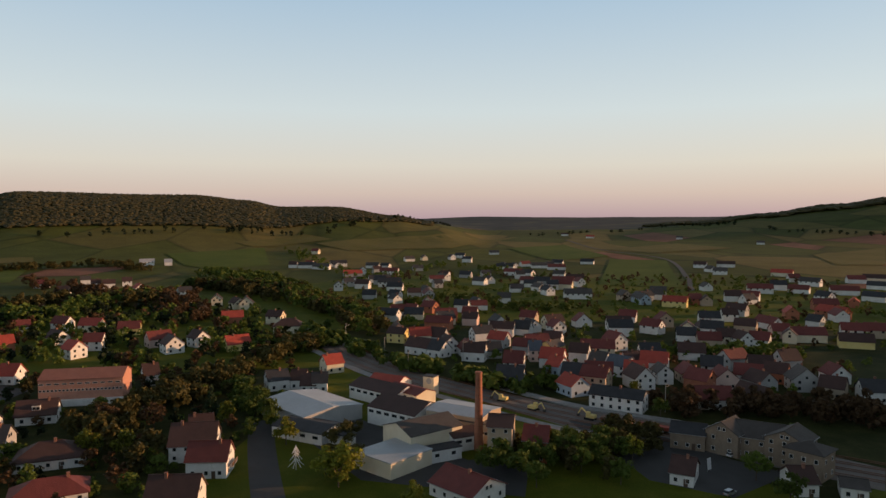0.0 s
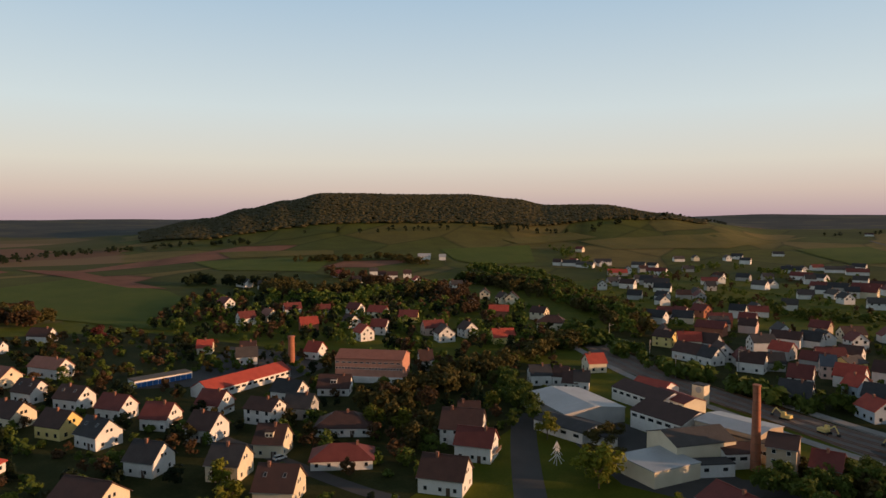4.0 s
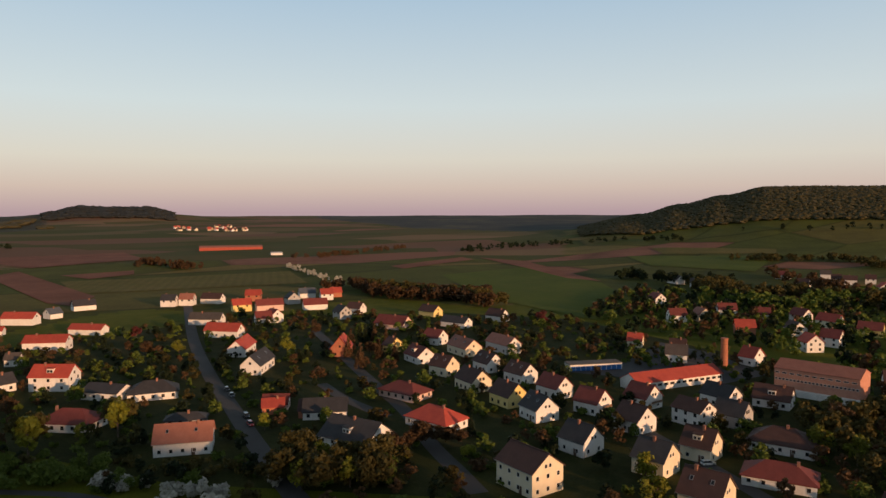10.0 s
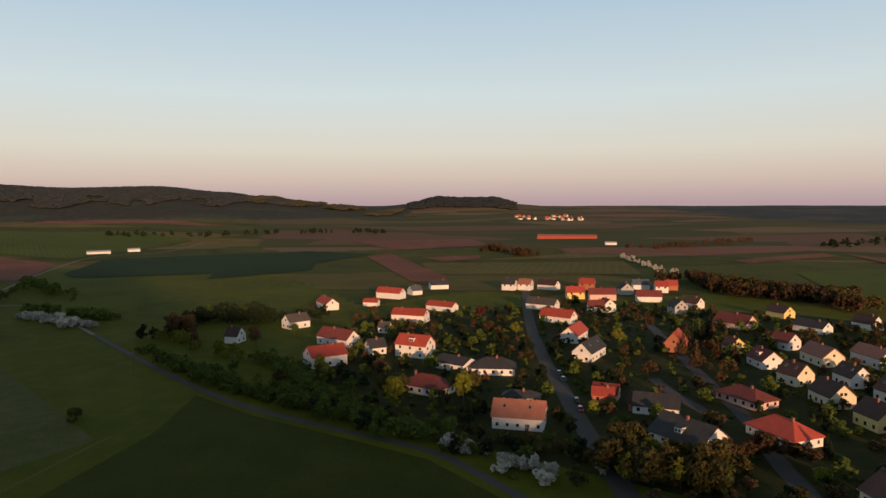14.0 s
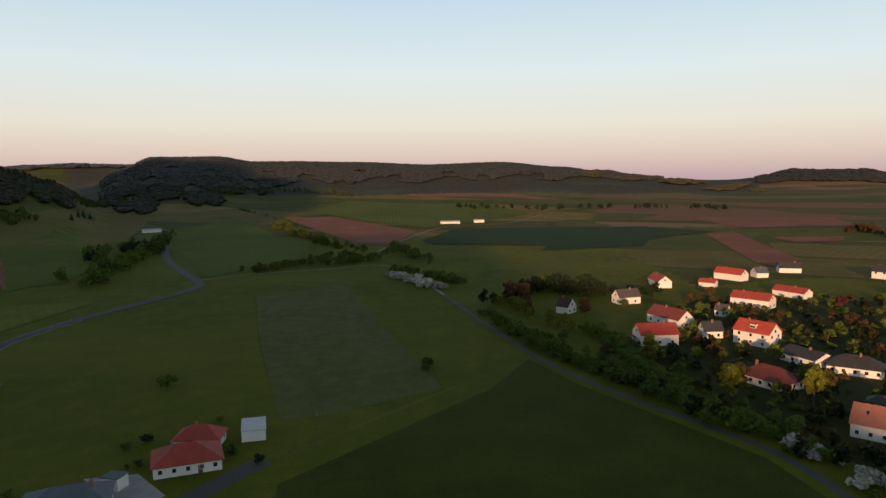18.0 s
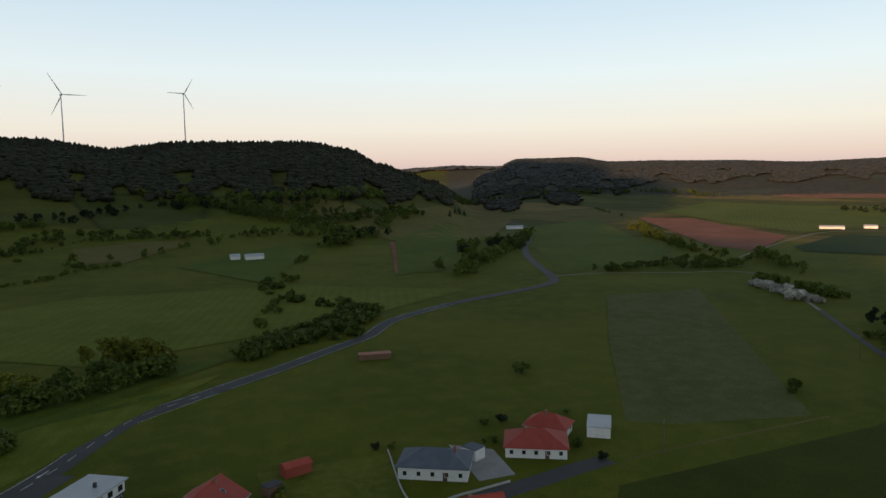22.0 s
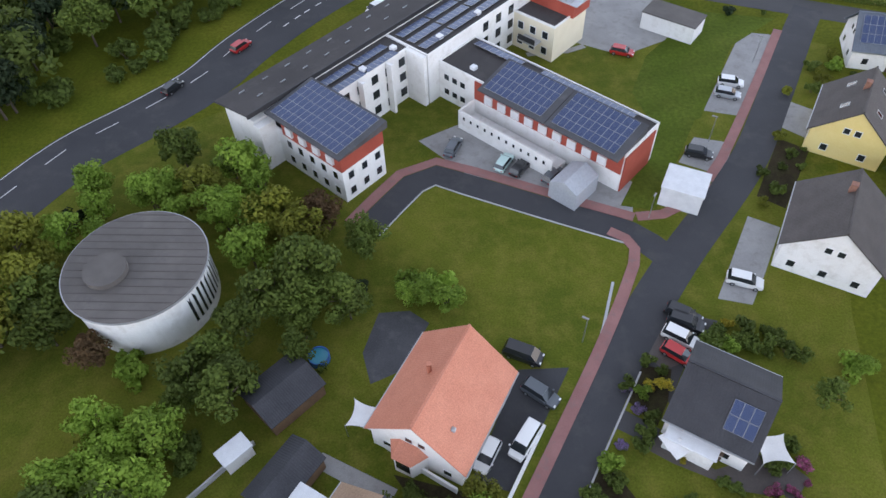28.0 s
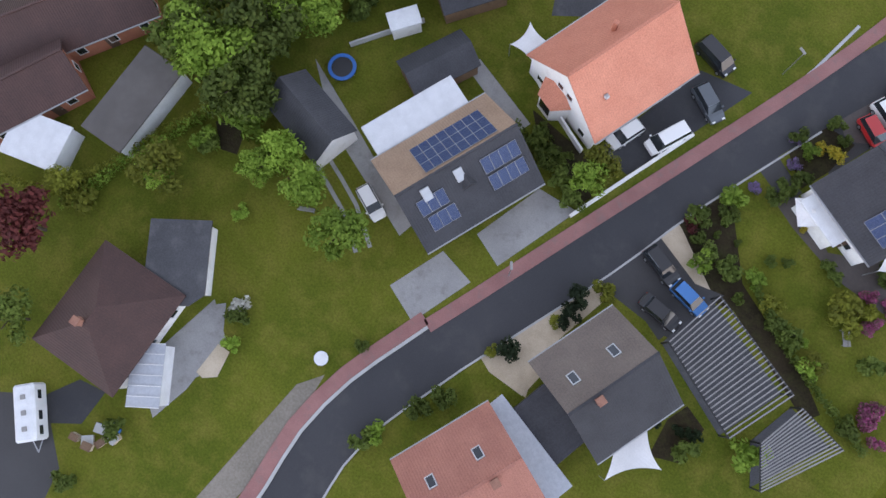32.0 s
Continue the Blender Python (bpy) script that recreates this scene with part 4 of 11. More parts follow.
def hedge(w, h, pts, foliage="leaf", label="clipped green hedge round a garden", seed=3):
    """A hedge along a plan line: sprays over a dense core."""
    rng = np.random.default_rng(seed + int(abs(pts[0][0]) * 10))
    line = spline(pts, 0.8)
    cs = [(p.x + rng.uniform(-.1, .1), p.y + rng.uniform(-.1, .1), ground_z(p.x, p.y) + h * k) for p in line for k in (0.3, 0.75)]
    v, f = leaf_cards(rng, cs, [w * 0.55] * len(cs), 34, 0.17)
    me = bpy.data.meshes.new("hedge")
    me.from_pydata(v.tolist(), [], f.tolist())
    me.materials.append(M[foliage])
    PATHS.extend((p.x, p.y, w) for p in line)
    return tagged(new("hedge", me), label, "hedge", "garden hedges")


# ---- cars ----
def loft(sections):
    """Skin through cross-sections, each a ring of the same number of points."""
    n = len(sections[0])
    v = [p for s in sections for p in s]
    f = [tuple(range(n - 1, -1, -1)), tuple(range(len(v) - n, len(v)))]
    for i in range(len(sections) - 1):
        for j in range(n):
            a, b = i * n + j, i * n + (j + 1) % n
            f.append((a, b, b + n, a + n))
    return v, f


CARS = {}


def car(x, y, yaw, paint="white", kind="hatch"):
    L, W, H = {"hatch": (4.2, 1.78, 1.48), "suv": (4.6, 1.86, 1.68), "van": (4.9, 1.95, 1.95), "sedan": (4.6, 1.8, 1.44)}[kind]
    looks = {"hatch": "hatchback", "suv": "estate car", "van": "van", "sedan": "saloon"}[kind]
    if "car_" + paint not in M:
        c = {"white": (0.75, 0.75, 0.74), "black": (0.012, 0.013, 0.015), "red": (0.45, 0.02, 0.02), "blue": (0.03, 0.16, 0.42), "silver": (0.40, 0.42, 0.44), "grey": (0.10, 0.115, 0.13), "mint": (0.50, 0.68, 0.64)}[paint]
        m, n, l, p = nodes_of("car_paint_" + paint)
        p.inputs["Base Color"].default_value = (*c, 1)
        p.inputs["Roughness"].default_value, p.inputs["Coat Weight"].default_value, p.inputs["Metallic"].default_value = 0.32, 0.8, 0.3 if paint in ("silver", "grey") else 0
        M["car_" + paint] = m
    spot = pose(x, y, ground_z(x, y) + 0.06, 0, 0, yaw)
    if (paint, kind) in CARS:
        return copy_thing(CARS[(paint, kind)], spot)
    e = thing("parked_car", x, y, yaw, f"{paint} {looks} parked on the paving", "car", "parked cars")
    e.matrix_basis = spot

    def sec(px, hw, z0, z1):
        return [(px, -hw * 0.93, z0), (px, hw * 0.93, z0), (px, hw, z0 + (z1 - z0) * 0.45), (px, hw * 0.94, z1), (px, -hw * 0.94, z1), (px, -hw, z0 + (z1 - z0) * 0.45)]
    h = W / 2
    sh = H * 0.58
    body = mk("body", *loft([sec(-L / 2, h * 0.84, 0.38, sh * 0.86), sec(-L / 2 + 0.16, h * 0.96, 0.24, sh * 1.03), sec(-L * 0.2, h, 0.2, sh * 1.05), sec(L * 0.16, h, 0.2, sh), sec(L * 0.36, h * 0.97, 0.2, sh * 0.92), sec(L / 2 - 0.08, h * 0.88, 0.26, sh * 0.74), sec(L / 2, h * 0.76, 0.36, sh * 0.62)]), M["car_" + paint], e, smooth_it=False)

    def cab(px, hw, z0):
        return [(px, -hw, z0), (px, hw, z0)]
    back = -L / 2 + (0.1 if kind in ("van", "suv", "hatch") else 0.55)
    fr = L * (0.27 if kind != "van" else 0.38)
    w1, w2 = h * 0.9, h * 0.72
    z1, z2 = sh * 1.0, H - 0.05
    gl = [(back, -w1, z1), (back, w1, z1), (fr, w1, z1), (fr, -w1, z1), (back + 0.35, -w2, z2), (back + 0.35, w2, z2), (fr - 0.75, w2, z2), (fr - 0.75, -w2, z2)]
    mk("glasshouse", gl, [(3, 2, 1, 0), (4, 5, 6, 7), (0, 1, 5, 4), (1, 2, 6, 5), (2, 3, 7, 6), (3, 0, 4, 7)], M["pane"], e)
    mk("roof", *bevelled(back + 0.28, fr - 0.70, -w2 - 0.02, w2 + 0.02, z2 + 0.004, H, 0.03), M["car_" + paint], e)
    for sx in (-1, 1):
        for sy in (-1, 1):
            wv, wf = tube(0, 0, -0.1, 0.1, 0.31, 0.31, 14)
            wh = mk("wheel", [(a + sx * L * 0.31, c_ + sy * (h - 0.09), b + 0.31) for a, b, c_ in wv], wf, M["tyre"], e)
            rv, rf = tube(0, 0, -0.02, 0.02, 0.18, 0.18, 10)
            mk("rim", [(a + sx * L * 0.31, c_ + sy * (h + 0.03), b + 0.31) for a, b, c_ in rv], rf, M["metal"], wh)
    for sy in (-1, 1):
        mk("headlight", *box(L / 2 - 0.22, L / 2 - 0.03, sy * h * 0.62 - 0.16, sy * h * 0.62 + 0.16, sh * 0.66, sh * 0.8), M["frame"], e)
        mk("tail_light", *box(-L / 2 - 0.02, -L / 2 + 0.1, sy * h * 0.68 - 0.12, sy * h * 0.68 + 0.12, sh * 0.6, sh * 0.84), M["red_lamp"], e)
        mk("mirror", *box(fr - 0.32, fr - 0.14, sy * (h + 0.08) - 0.09, sy * (h + 0.08) + 0.09, sh, sh + 0.16), M["car_" + paint], e)
    CARS[(paint, kind)] = e
    return e


# ---- solar modules ----
def solar_mat():
    m, n, l, p = nodes_of("solar_cells")
    tc = n.new("ShaderNodeTexCoord")
    br = n.new("ShaderNodeTexBrick")
    br.offset = 0.0
    # cell blue lightened to stand for the sky it reflects
    br.inputs["Color1"].default_value, br.inputs["Color2"].default_value, br.inputs["Mortar"].default_value = (0.018, 0.036, 0.100, 1), (0.026, 0.048, 0.125, 1), (0.13, 0.16, 0.22, 1)
    br.inputs["Scale"].default_value, br.inputs["Mortar Size"].default_value = 1.0, 0.006
    br.inputs["Brick Width"].default_value, br.inputs["Row Height"].default_value = 0.16, 0.16
    l.new(tc.outputs["Object"], br.inputs["Vector"])
    l.new(br.outputs["Color"], p.inputs["Base Color"])
    p.inputs["Roughness"].default_value = 0.3
    return m


M["solar"] = solar_mat()
M["tyre"] = plain("tyre_rubber", (0.02, 0.02, 0.02), 0.9)
M["red_lamp"] = glassy("red_lamp", (0.4, 0.01, 0.01), 0.2)


def solar_array(parent, origin, ux, uy, nx, ny, w=1.0, h=1.65, gap=0.04):
    """nx by ny modules from origin (local), along the unit vectors ux and uy, each with its frame."""
    ux, uy = Vector(ux).normalized(), Vector(uy).normalized()
    nz = ux.cross(uy).normalized()
    if nz.z < 0:
        nz = -nz
        ux, uy, nx, ny, w, h = uy, ux, ny, nx, h, w
    rot = Matrix((ux, uy, nz)).transposed().to_4x4()
    for i in range(nx):
        for j in range(ny):
            p = Vector(origin) + ux * ((i + 0.5) * (w + gap)) + uy * ((j + 0.5) * (h + gap)) + nz * 0.07
            fr = shared(("sf", w, h), "solar_module", lambda: box(-w / 2, w / 2, -h / 2, h / 2, -0.04, 0.0), M["kerb"], parent, Matrix.Translation(p) @ rot)
            shared(("sc", w, h), "cell_sheet", lambda: box(-w / 2 + 0.022, w / 2 - 0.022, -h / 2 + 0.022, h / 2 - 0.022, 0.001, 0.008), M["solar"], fr, Matrix())


# ---- ground mesh: rings that widen with distance ----
def build_ground():
    rings = [0.0]
    r, step = 4.0, 4.0
    while r < 4850:
        rings.append(r)
        r += max(4.0, r * 0.016)
    na = 540
    a = np.radians(np.arange(na) * 360 / na)
    R, A = np.meshgrid(np.array(rings[1:]), a, indexing="ij")
    X, Y = -R * np.sin(A), R * np.cos(A)
    Z = ground_zs(X, Y)
    co = np.vstack([[[0, 0, ground_z(0, 0)]], np.stack([X, Y, Z], -1).reshape(-1, 3)])
    nr = len(rings) - 1
    i, j = np.meshgrid(np.arange(nr - 1), np.arange(na), indexing="ij")
    k = 1 + i * na
    q = np.stack([k + j, k + (j + 1) % na, k + na + (j + 1) % na, k + na + j], -1).reshape(-1, 4)[:, ::-1]
    faces = [(0, 1 + (n + 1) % na, 1 + n)[::-1] for n in range(na)] + [tuple(f) for f in q.tolist()]
    ob = mk("ground", co.tolist(), faces, (M["grass"], M["farmland"]), None, smooth_it=True)
    # open farmland begins past the village; meadows run further out on the valley side, where the camera would see the
    # seam
    az = np.degrees(np.arctan2(-co[:, 0], co[:, 1])) % 360
    far = np.interp(az, (0, 25, 50, 90, 104, 150, 250, 330, 360), (860, 620, 560, 520, 900, 900, 900, 800, 860)) + 30 * np.sin(az / 3)
    rr = np.hypot(co[:, 0], co[:, 1])
    ob.data.polygons.foreach_set("material_index", np.array([int(rr[f[0]] > far[f[0]]) for f in faces], dtype=np.int32))

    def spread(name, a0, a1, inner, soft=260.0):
        """How far a kind of land or tint holds at each point, between two azimuths and past an inner line."""
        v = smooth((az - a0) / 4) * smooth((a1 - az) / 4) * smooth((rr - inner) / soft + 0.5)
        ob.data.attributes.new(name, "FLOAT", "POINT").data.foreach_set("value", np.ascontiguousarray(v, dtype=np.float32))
    spread("warm_lit_land", 44, 100, 1050)
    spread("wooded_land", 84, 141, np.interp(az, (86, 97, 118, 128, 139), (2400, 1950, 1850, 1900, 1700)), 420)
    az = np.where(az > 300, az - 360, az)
    spread("hazed_lowland", -50, 68, np.interp(az, (-48, -30, 4, 12, 34, 42, 58, 66), (3400, 2600, 2500, 3600, 3200, 1900, 2300, 3400)), 600)
    return tagged(ob, "rolling green meadow land rising to wooded hills", "ground", kind="structure")


build_ground()
# ---- village houses ----
house(-134.1, 118.2, 1.9, 13.7, 11.0, 6.6, 10.5, "cream", "r_brown", "n")
house(-191.1, 126.7, 15, 18.0, 11.5, 3.2, 6.8, "white", "r_red", "h")
house(-228.3, 136.8, 17.1, 18.0, 11.0, 3.0, 6.0, "pink", "r_maroon", "h")
house(-250.8, 170.6, 15, 9.7, 9.5, 4.4, 8.6, "cream", "r_brown", "s")
house(-222.8, 165.7, 357, 12.9, 9.5, 4.4, 8.6, "cream", "r_brown")
house(-197.4, 163.4, -0.1, 11.1, 9.5, 4.4, 8.6, "yellow", "r_brown")
house(-177.7, 160.9, 352.9, 10.3, 9.5, 4.4, 8.6, "white", "r_dark", "s")
house(-245.4, 191.0, 358, 11.2, 9.0, 4.4, 8.4, "white", "r_brown", "s")
house(-221.2, 189.8, 1.9, 11.5, 9.0, 4.4, 8.4, "white", "r_brown", "s")
house(-196.1, 185.7, 0.9, 11.2, 9.0, 4.4, 8.4, "white", "r_maroon")
house(-281.3, 203.8, 356, 17.6, 10.0, 4.4, 8.4, "cream", "r_salmon", "s")
house(-274.8, 223.9, 358.9, 18.3, 9.0, 4.8, 8.4, "white", "r_salmon")
house(-312.6, 206.8, 17, 10.6, 9.0, 4.2, 8.0, "white", "r_maroon")
house(-279.6, 175.7, 357.1, 13.2, 10.0, 3.6, 7.6, "white", "r_maroon", "d")
house(-307.1, 176.7, 9.1, 6.1, 9.0, 4.0, 7.5, "yellow", "r_brown")
house(-369.9, 213.4, 27.1, 20.7, 12.0, 3.4, 8.0, "pink", "r_maroon")
house(-399.6, 260.4, 13.1, 14.4, 9.0, 3.8, 7.5, "yellow", "r_brown")
house(-351.6, 248.5, 20, 18.1, 9.0, 3.4, 6.5, "white", "r_dark")
house(-355.2, 284.4, 12, 13.1, 9.0, 4.0, 8.0, "white", "r_brown")
house(-172.7, 182.2, 9.8, 9.9, 9.5, 4.4, 8.6, "white", "r_maroon", "b")
house(-166.8, 202.6, 1.8, 9.9, 9.5, 4.4, 8.6, "white", "r_maroon", "b")
house(-150.0, 178.3, -0.2, 9.8, 9.5, 4.4, 8.6, "white", "r_brown")
house(-143.3, 200.3, -0.3, 11.2, 9.0, 5.4, 8.4, "white", "r_brown")
house(-134.8, 209.8, 9.6, 9.9, 9.0, 4.4, 8.4, "grey", "r_dark")
house(-121.7, 174.0, 13.7, 8.8, 9.5, 4.4, 8.8, "cream", "r_brown", "d")
house(-122.1, 154.0, 11.7, 9.3, 10.0, 4.8, 9.0, "cream", "r_dark")
house(-100.1, 145.6, 14.7, 10.2, 11.0, 4.2, 9.0, "cream", "r_brown", "s")
house(-145.6, 148.9, 3.8, 9.6, 9.5, 4.4, 8.6, "white", "r_dark")
house(-111.7, 200.2, 20.6, 18.0, 12.0, 3.2, 6.8, "white", "r_brown", "h")
house(-97.5, 173.4, 25.6, 17.5, 10.5, 3.0, 6.0, "white", "r_maroon", "h")
house(-139.7, 243.0, 18.6, 12.6, 10.0, 3.4, 7.6, "white", "r_brown", "d")
house(-151.4, 227.8, 358.7, 11.6, 9.0, 4.2, 8.0, "white", "r_dark", "b")
house(-122.4, 297.2, 31.4, 6.1, 9.0, 5.0, 9.0, "white", "r_brown")
house(-184.0, 300.5, 357.6, 7.9, 9.0, 4.2, 8.4, "white", "r_red")
house(-218.0, 291.0, 31.7, 7.5, 9.0, 4.6, 8.0, "white", "r_brown")
house(-245.3, 291.2, 31.8, 7.5, 9.0, 3.6, 7.0, "cream", "r_red")
house(-74.1, 218.9, 16.3, 7.0, 11.0, 4.6, 9.0, "white", "r_brown")
house(-65.7, 288.3, 25.2, 8.8, 9.0, 4.6, 8.0, "white", "r_dark")
house(-56.7, 290.9, 1.2, 6.1, 9.0, 4.2, 7.6, "white", "r_brown")
house(-51.4, 285.8, 1.2, 6.1, 10.0, 3.2, 7.0, "white", "r_brown")
house(-47.1, 285.4, 7.2, 6.1, 9.0, 4.2, 7.6, "white", "r_dark")
house(-47.3, 320.7, 31.2, 8.5, 9.0, 4.6, 8.2, "cream", "r_red")
house(-106.9, 468.4, 346.2, 10.7, 9.0, 5.4, 9.0, "cream", "r_brown")
house(-90.1, 430.5, 6.2, 18.0, 11.0, 5.0, 9.0, "cream", "r_brown", "h")
house(-107.0, 375.1, 31.2, 12.4, 10.0, 4.0, 8.0, "yellow", "r_red")
house(-147.0, 543.6, 105.2, 9.5, 11.0, 5.2, 9.8, "cream", "r_brown")
house(-155.2, 545.4, 136.2, 9.3, 9.0, 5.2, 9.0, "cream", "r_brown")
house(-178.3, 569.0, 107.2, 9.9, 8.8, 5.2, 8.9, "cream", "r_brown")
house(-172.4, 518.7, 108.2, 9.1, 7.2, 4.2, 7.2, "cream", "r_brown")
house(-200.8, 564.1, 109.3, 10.8, 7.9, 4.8, 8.1, "cream", "r_brown")
house(-227.0, 630.6, 220.3, 12.0, 9.0, 5.2, 9.0, "white", "r_dark")
house(-137.7, 473.2, 196.2, 13.8, 9.0, 4.2, 8.0, "brick", "r_red")
house(-131.7, 386.4, 139.3, 9.4, 9.0, 5.2, 9.0, "white", "r_brown")
house(-139.6, 367.9, 130.3, 9.9, 9.7, 5.2, 9.3, "white", "r_brown")
house(-154.0, 386.2, 221.3, 12.8, 9.0, 4.8, 8.6, "pink", "r_maroon")
house(-187.5, 426.1, 193.4, 12.4, 9.0, 4.2, 8.0, "yellow", "r_maroon")
house(-214.3, 433.4, 176.5, 13.2, 9.0, 5.2, 9.0, "cream", "r_red")
house(-184.8, 354.5, 147.5, 9.3, 9.0, 5.2, 9.0, "white", "r_red")
house(-184.9, 376.6, 186.5, 9.8, 9.0, 5.2, 9.0, "white", "r_maroon")
house(-214.4, 393.4, 148.6, 10.6, 9.0, 4.2, 8.0, "white", "r_brown")
house(-237.1, 442.1, 168.5, 10.5, 9.0, 5.2, 9.0, "white", "r_maroon")
house(-257.7, 432.8, 210.6, 9.1, 9.0, 4.2, 8.0, "white", "r_maroon")
house(-232.6, 371.8, 221.6, 10.9, 9.0, 4.8, 8.6, "brick", "r_red")
house(-280.1, 426.0, 223.6, 12.0, 9.0, 5.2, 9.0, "white", "r_maroon")
house(-277.9, 394.7, 154.7, 10.6, 9.0, 4.8, 8.6, "cream", "r_salmon")
house(-283.3, 376.3, 236.7, 10.8, 9.0, 5.2, 9.0, "white", "r_maroon")
house(-347.7, 437.2, 158.7, 12.0, 9.0, 5.2, 9.0, "white", "r_maroon")
house(-438.7, 580.9, 156.7, 17.9, 9.0, 4.8, 8.6, "white", "r_grey")
house(-405.1, 567.3, 205.7, 10.9, 9.0, 4.8, 8.6, "white", "r_grey")
house(-400.2, 708.0, 169.6, 11.6, 9.0, 4.2, 8.0, "white", "r_red")
house(-347.1, 649.8, 188.5, 10.9, 9.0, 4.2, 8.0, "white", "r_brown")
house(-375.5, 747.9, 206.5, 10.0, 9.0, 4.8, 8.6, "white", "r_grey")
house(-346.2, 710.4, 206.5, 9.1, 9.0, 5.2, 9.0, "white", "r_brown")
house(-333.1, 710.6, 205.5, 11.6, 9.0, 4.8, 8.6, "white", "r_brown")
house(-323.7, 731.6, 203.4, 9.2, 9.0, 5.2, 9.0, "white", "r_brown")
house(-283.7, 666.6, 133.4, 9.8, 9.0, 4.8, 8.6, "white", "r_red")
house(-367.4, 960.0, 201.3, 9.8, 9.0, 4.8, 8.6, "white", "r_metal")
house(-395.2, 956.4, 202.4, 18.7, 9.0, 5.2, 9.0, "white", "r_metal")
house(-442.5, 224.5, 32.2, 10.9, 10.0, 3.8, 7.5, "white", "r_brown")
house(-423.1, 203.9, 184.3, 9.7, 9.0, 5.2, 9.0, "grey", "r_dark")
house(-524.6, 238.6, 255.3, 10.0, 9.0, 5.2, 9.0, "white", "r_red")
house(-208.7, 277.4, 216.7, 9.8, 9.0, 4.2, 8.0, "white", "r_grey")
house(-214.4, 50.3, 69.5, 16.4, 10.5, 4.2, 8.2, "white", "r_salmon", "s")
house(-305.9, 104.7, 322.5, 21.1, 9.0, 4.4, 8.6, "white", "r_dark", "s")
house(-347.4, 110.6, 146.5, 21.1, 9.0, 4.2, 8.2, "white", "r_red")
house(-400.4, 117.5, 44.5, 20.8, 9.0, 4.2, 8.0, "white", "r_red")
house(-451.6, 121.5, 49.5, 21.1, 9.0, 4.0, 7.6, "white", "r_grey")
house(-499.0, 159.2, 262.5, 13.3, 9.0, 5.2, 9.0, "yellow", "r_red")
house(-555.8, 154.6, 224.5, 16.7, 9.0, 4.2, 8.0, "white", "r_brown")
house(-556.8, 121.7, 237.5, 10.7, 9.0, 5.2, 9.0, "white", "r_dark")
house(-555.5, 134.9, 236.5, 10.7, 9.0, 5.2, 9.0, "white", "r_salmon")
house(-551.5, 186.2, 241.5, 12.0, 9.0, 5.2, 9.0, "brick", "r_red")
house(-488.9, 176.6, 260.4, 19.3, 9.0, 4.8, 8.6, "pink", "r_maroon")
house(-516.9, 205.7, 178.4, 9.2, 10.1, 4.8, 9.0, "grey", "r_dark")
house(-546.9, 230.8, 257.4, 13.3, 9.0, 4.2, 8.0, "white", "r_blue")
house(-476.8, 207.5, 256.3, 17.5, 9.0, 4.2, 8.0, "white", "r_maroon")
house(-538.0, 253.4, 254.3, 9.3, 9.0, 4.2, 8.0, "brick", "r_red")
house(-436.1, 160.7, 189.4, 9.0, 9.0, 4.8, 8.6, "white", "r_maroon")
house(-434.0, 152.6, 260.5, 10.0, 9.0, 4.2, 8.0, "white", "r_maroon")
house(-223.2, 100.7, 62, 15.0, 11.0, 2.9, 6.2, "white", "r_dark", "n")
house(-241.1, 89.2, 60, 9.0, 8.0, 2.8, 5.4, "pink", "r_maroon", "n")
house(-314.7, 151.3, 144.3, 12.5, 9.0, 4.5, 10.0, "brick", "r_red")
house(-190.8, 96.4, 24, 19.0, 14.0, 2.8, 7.6, "white", "r_dark", "d")
house(-225.3, 100.3, 60.3, 15.5, 10.0, 2.8, 5.5, "brick", "r_brown")
house(-238.0, 86.9, 69.4, 7.5, 8.0, 2.8, 5.0, "brick", "r_red")
house(-475.8, -23.8, 21.7, 21.1, 9.0, 4.2, 7.8, "white", "r_red")
house(-404.3, -38.5, 126.7, 13.5, 9.0, 4.2, 8.0, "white", "r_grey")
house(-365.0, -65.9, 68.7, 7.1, 9.0, 4.0, 8.0, "white", "r_brown", "w")
house(-520.9, 21.8, 54.6, 21.1, 9.0, 4.6, 8.0, "white", "r_red")
house(-482.6, 6.5, 68.6, 10.4, 6.0, 3.0, 5.0, "white", "r_red")
house(-351.7, -12.3, 46.7, 21.1, 10.0, 4.2, 8.2, "white", "r_maroon")
house(-308.2, -16.7, 115.7, 16.7, 10.5, 5.0, 8.8, "white", "r_red", "b")
house(-414.9, 29.1, 63.6, 21.1, 10.0, 4.8, 8.0, "white", "r_red")
house(-320.7, 24.7, 55.6, 16.1, 10.0, 6.0, 10.0, "white", "r_red", "d")
house(-456.0, 53.4, 48.6, 20.9, 8.0, 3.4, 6.0, "white", "r_red")
house(-381.3, 12.5, 68.6, 6.1, 6.0, 3.5, 6.0, "white", "r_grey")
house(-328.7, 6.0, 111.6, 8.3, 8.0, 3.6, 7.0, "white", "r_dark")
house(-573.2, 64.2, 97.6, 15.3, 9.0, 3.8, 7.6, "white", "r_dark")
house(-539.4, 41.5, 114.6, 8.6, 9.0, 3.6, 7.0, "white", "r_blue")
house(-293.5, 40.6, 42.6, 15.8, 11.0, 3.2, 5.5, "white", "r_dark")
house(-258.2, 24.6, 49.6, 18.0, 11.0, 3.2, 6.6, "white", "r_maroon", "h")
house(-283.9, 55.2, 77.6, 18.0, 11.0, 3.2, 6.6, "white", "r_dark", "h")
house(-240.8, 57.2, 69.5, 13.0, 6.0, 2.4, 4.0, "grey", "r_dark", "h")
house(70.3, 256.0, 329.1, 19.9, 9.0, 5.4, 8.0, "white", "r_dark")
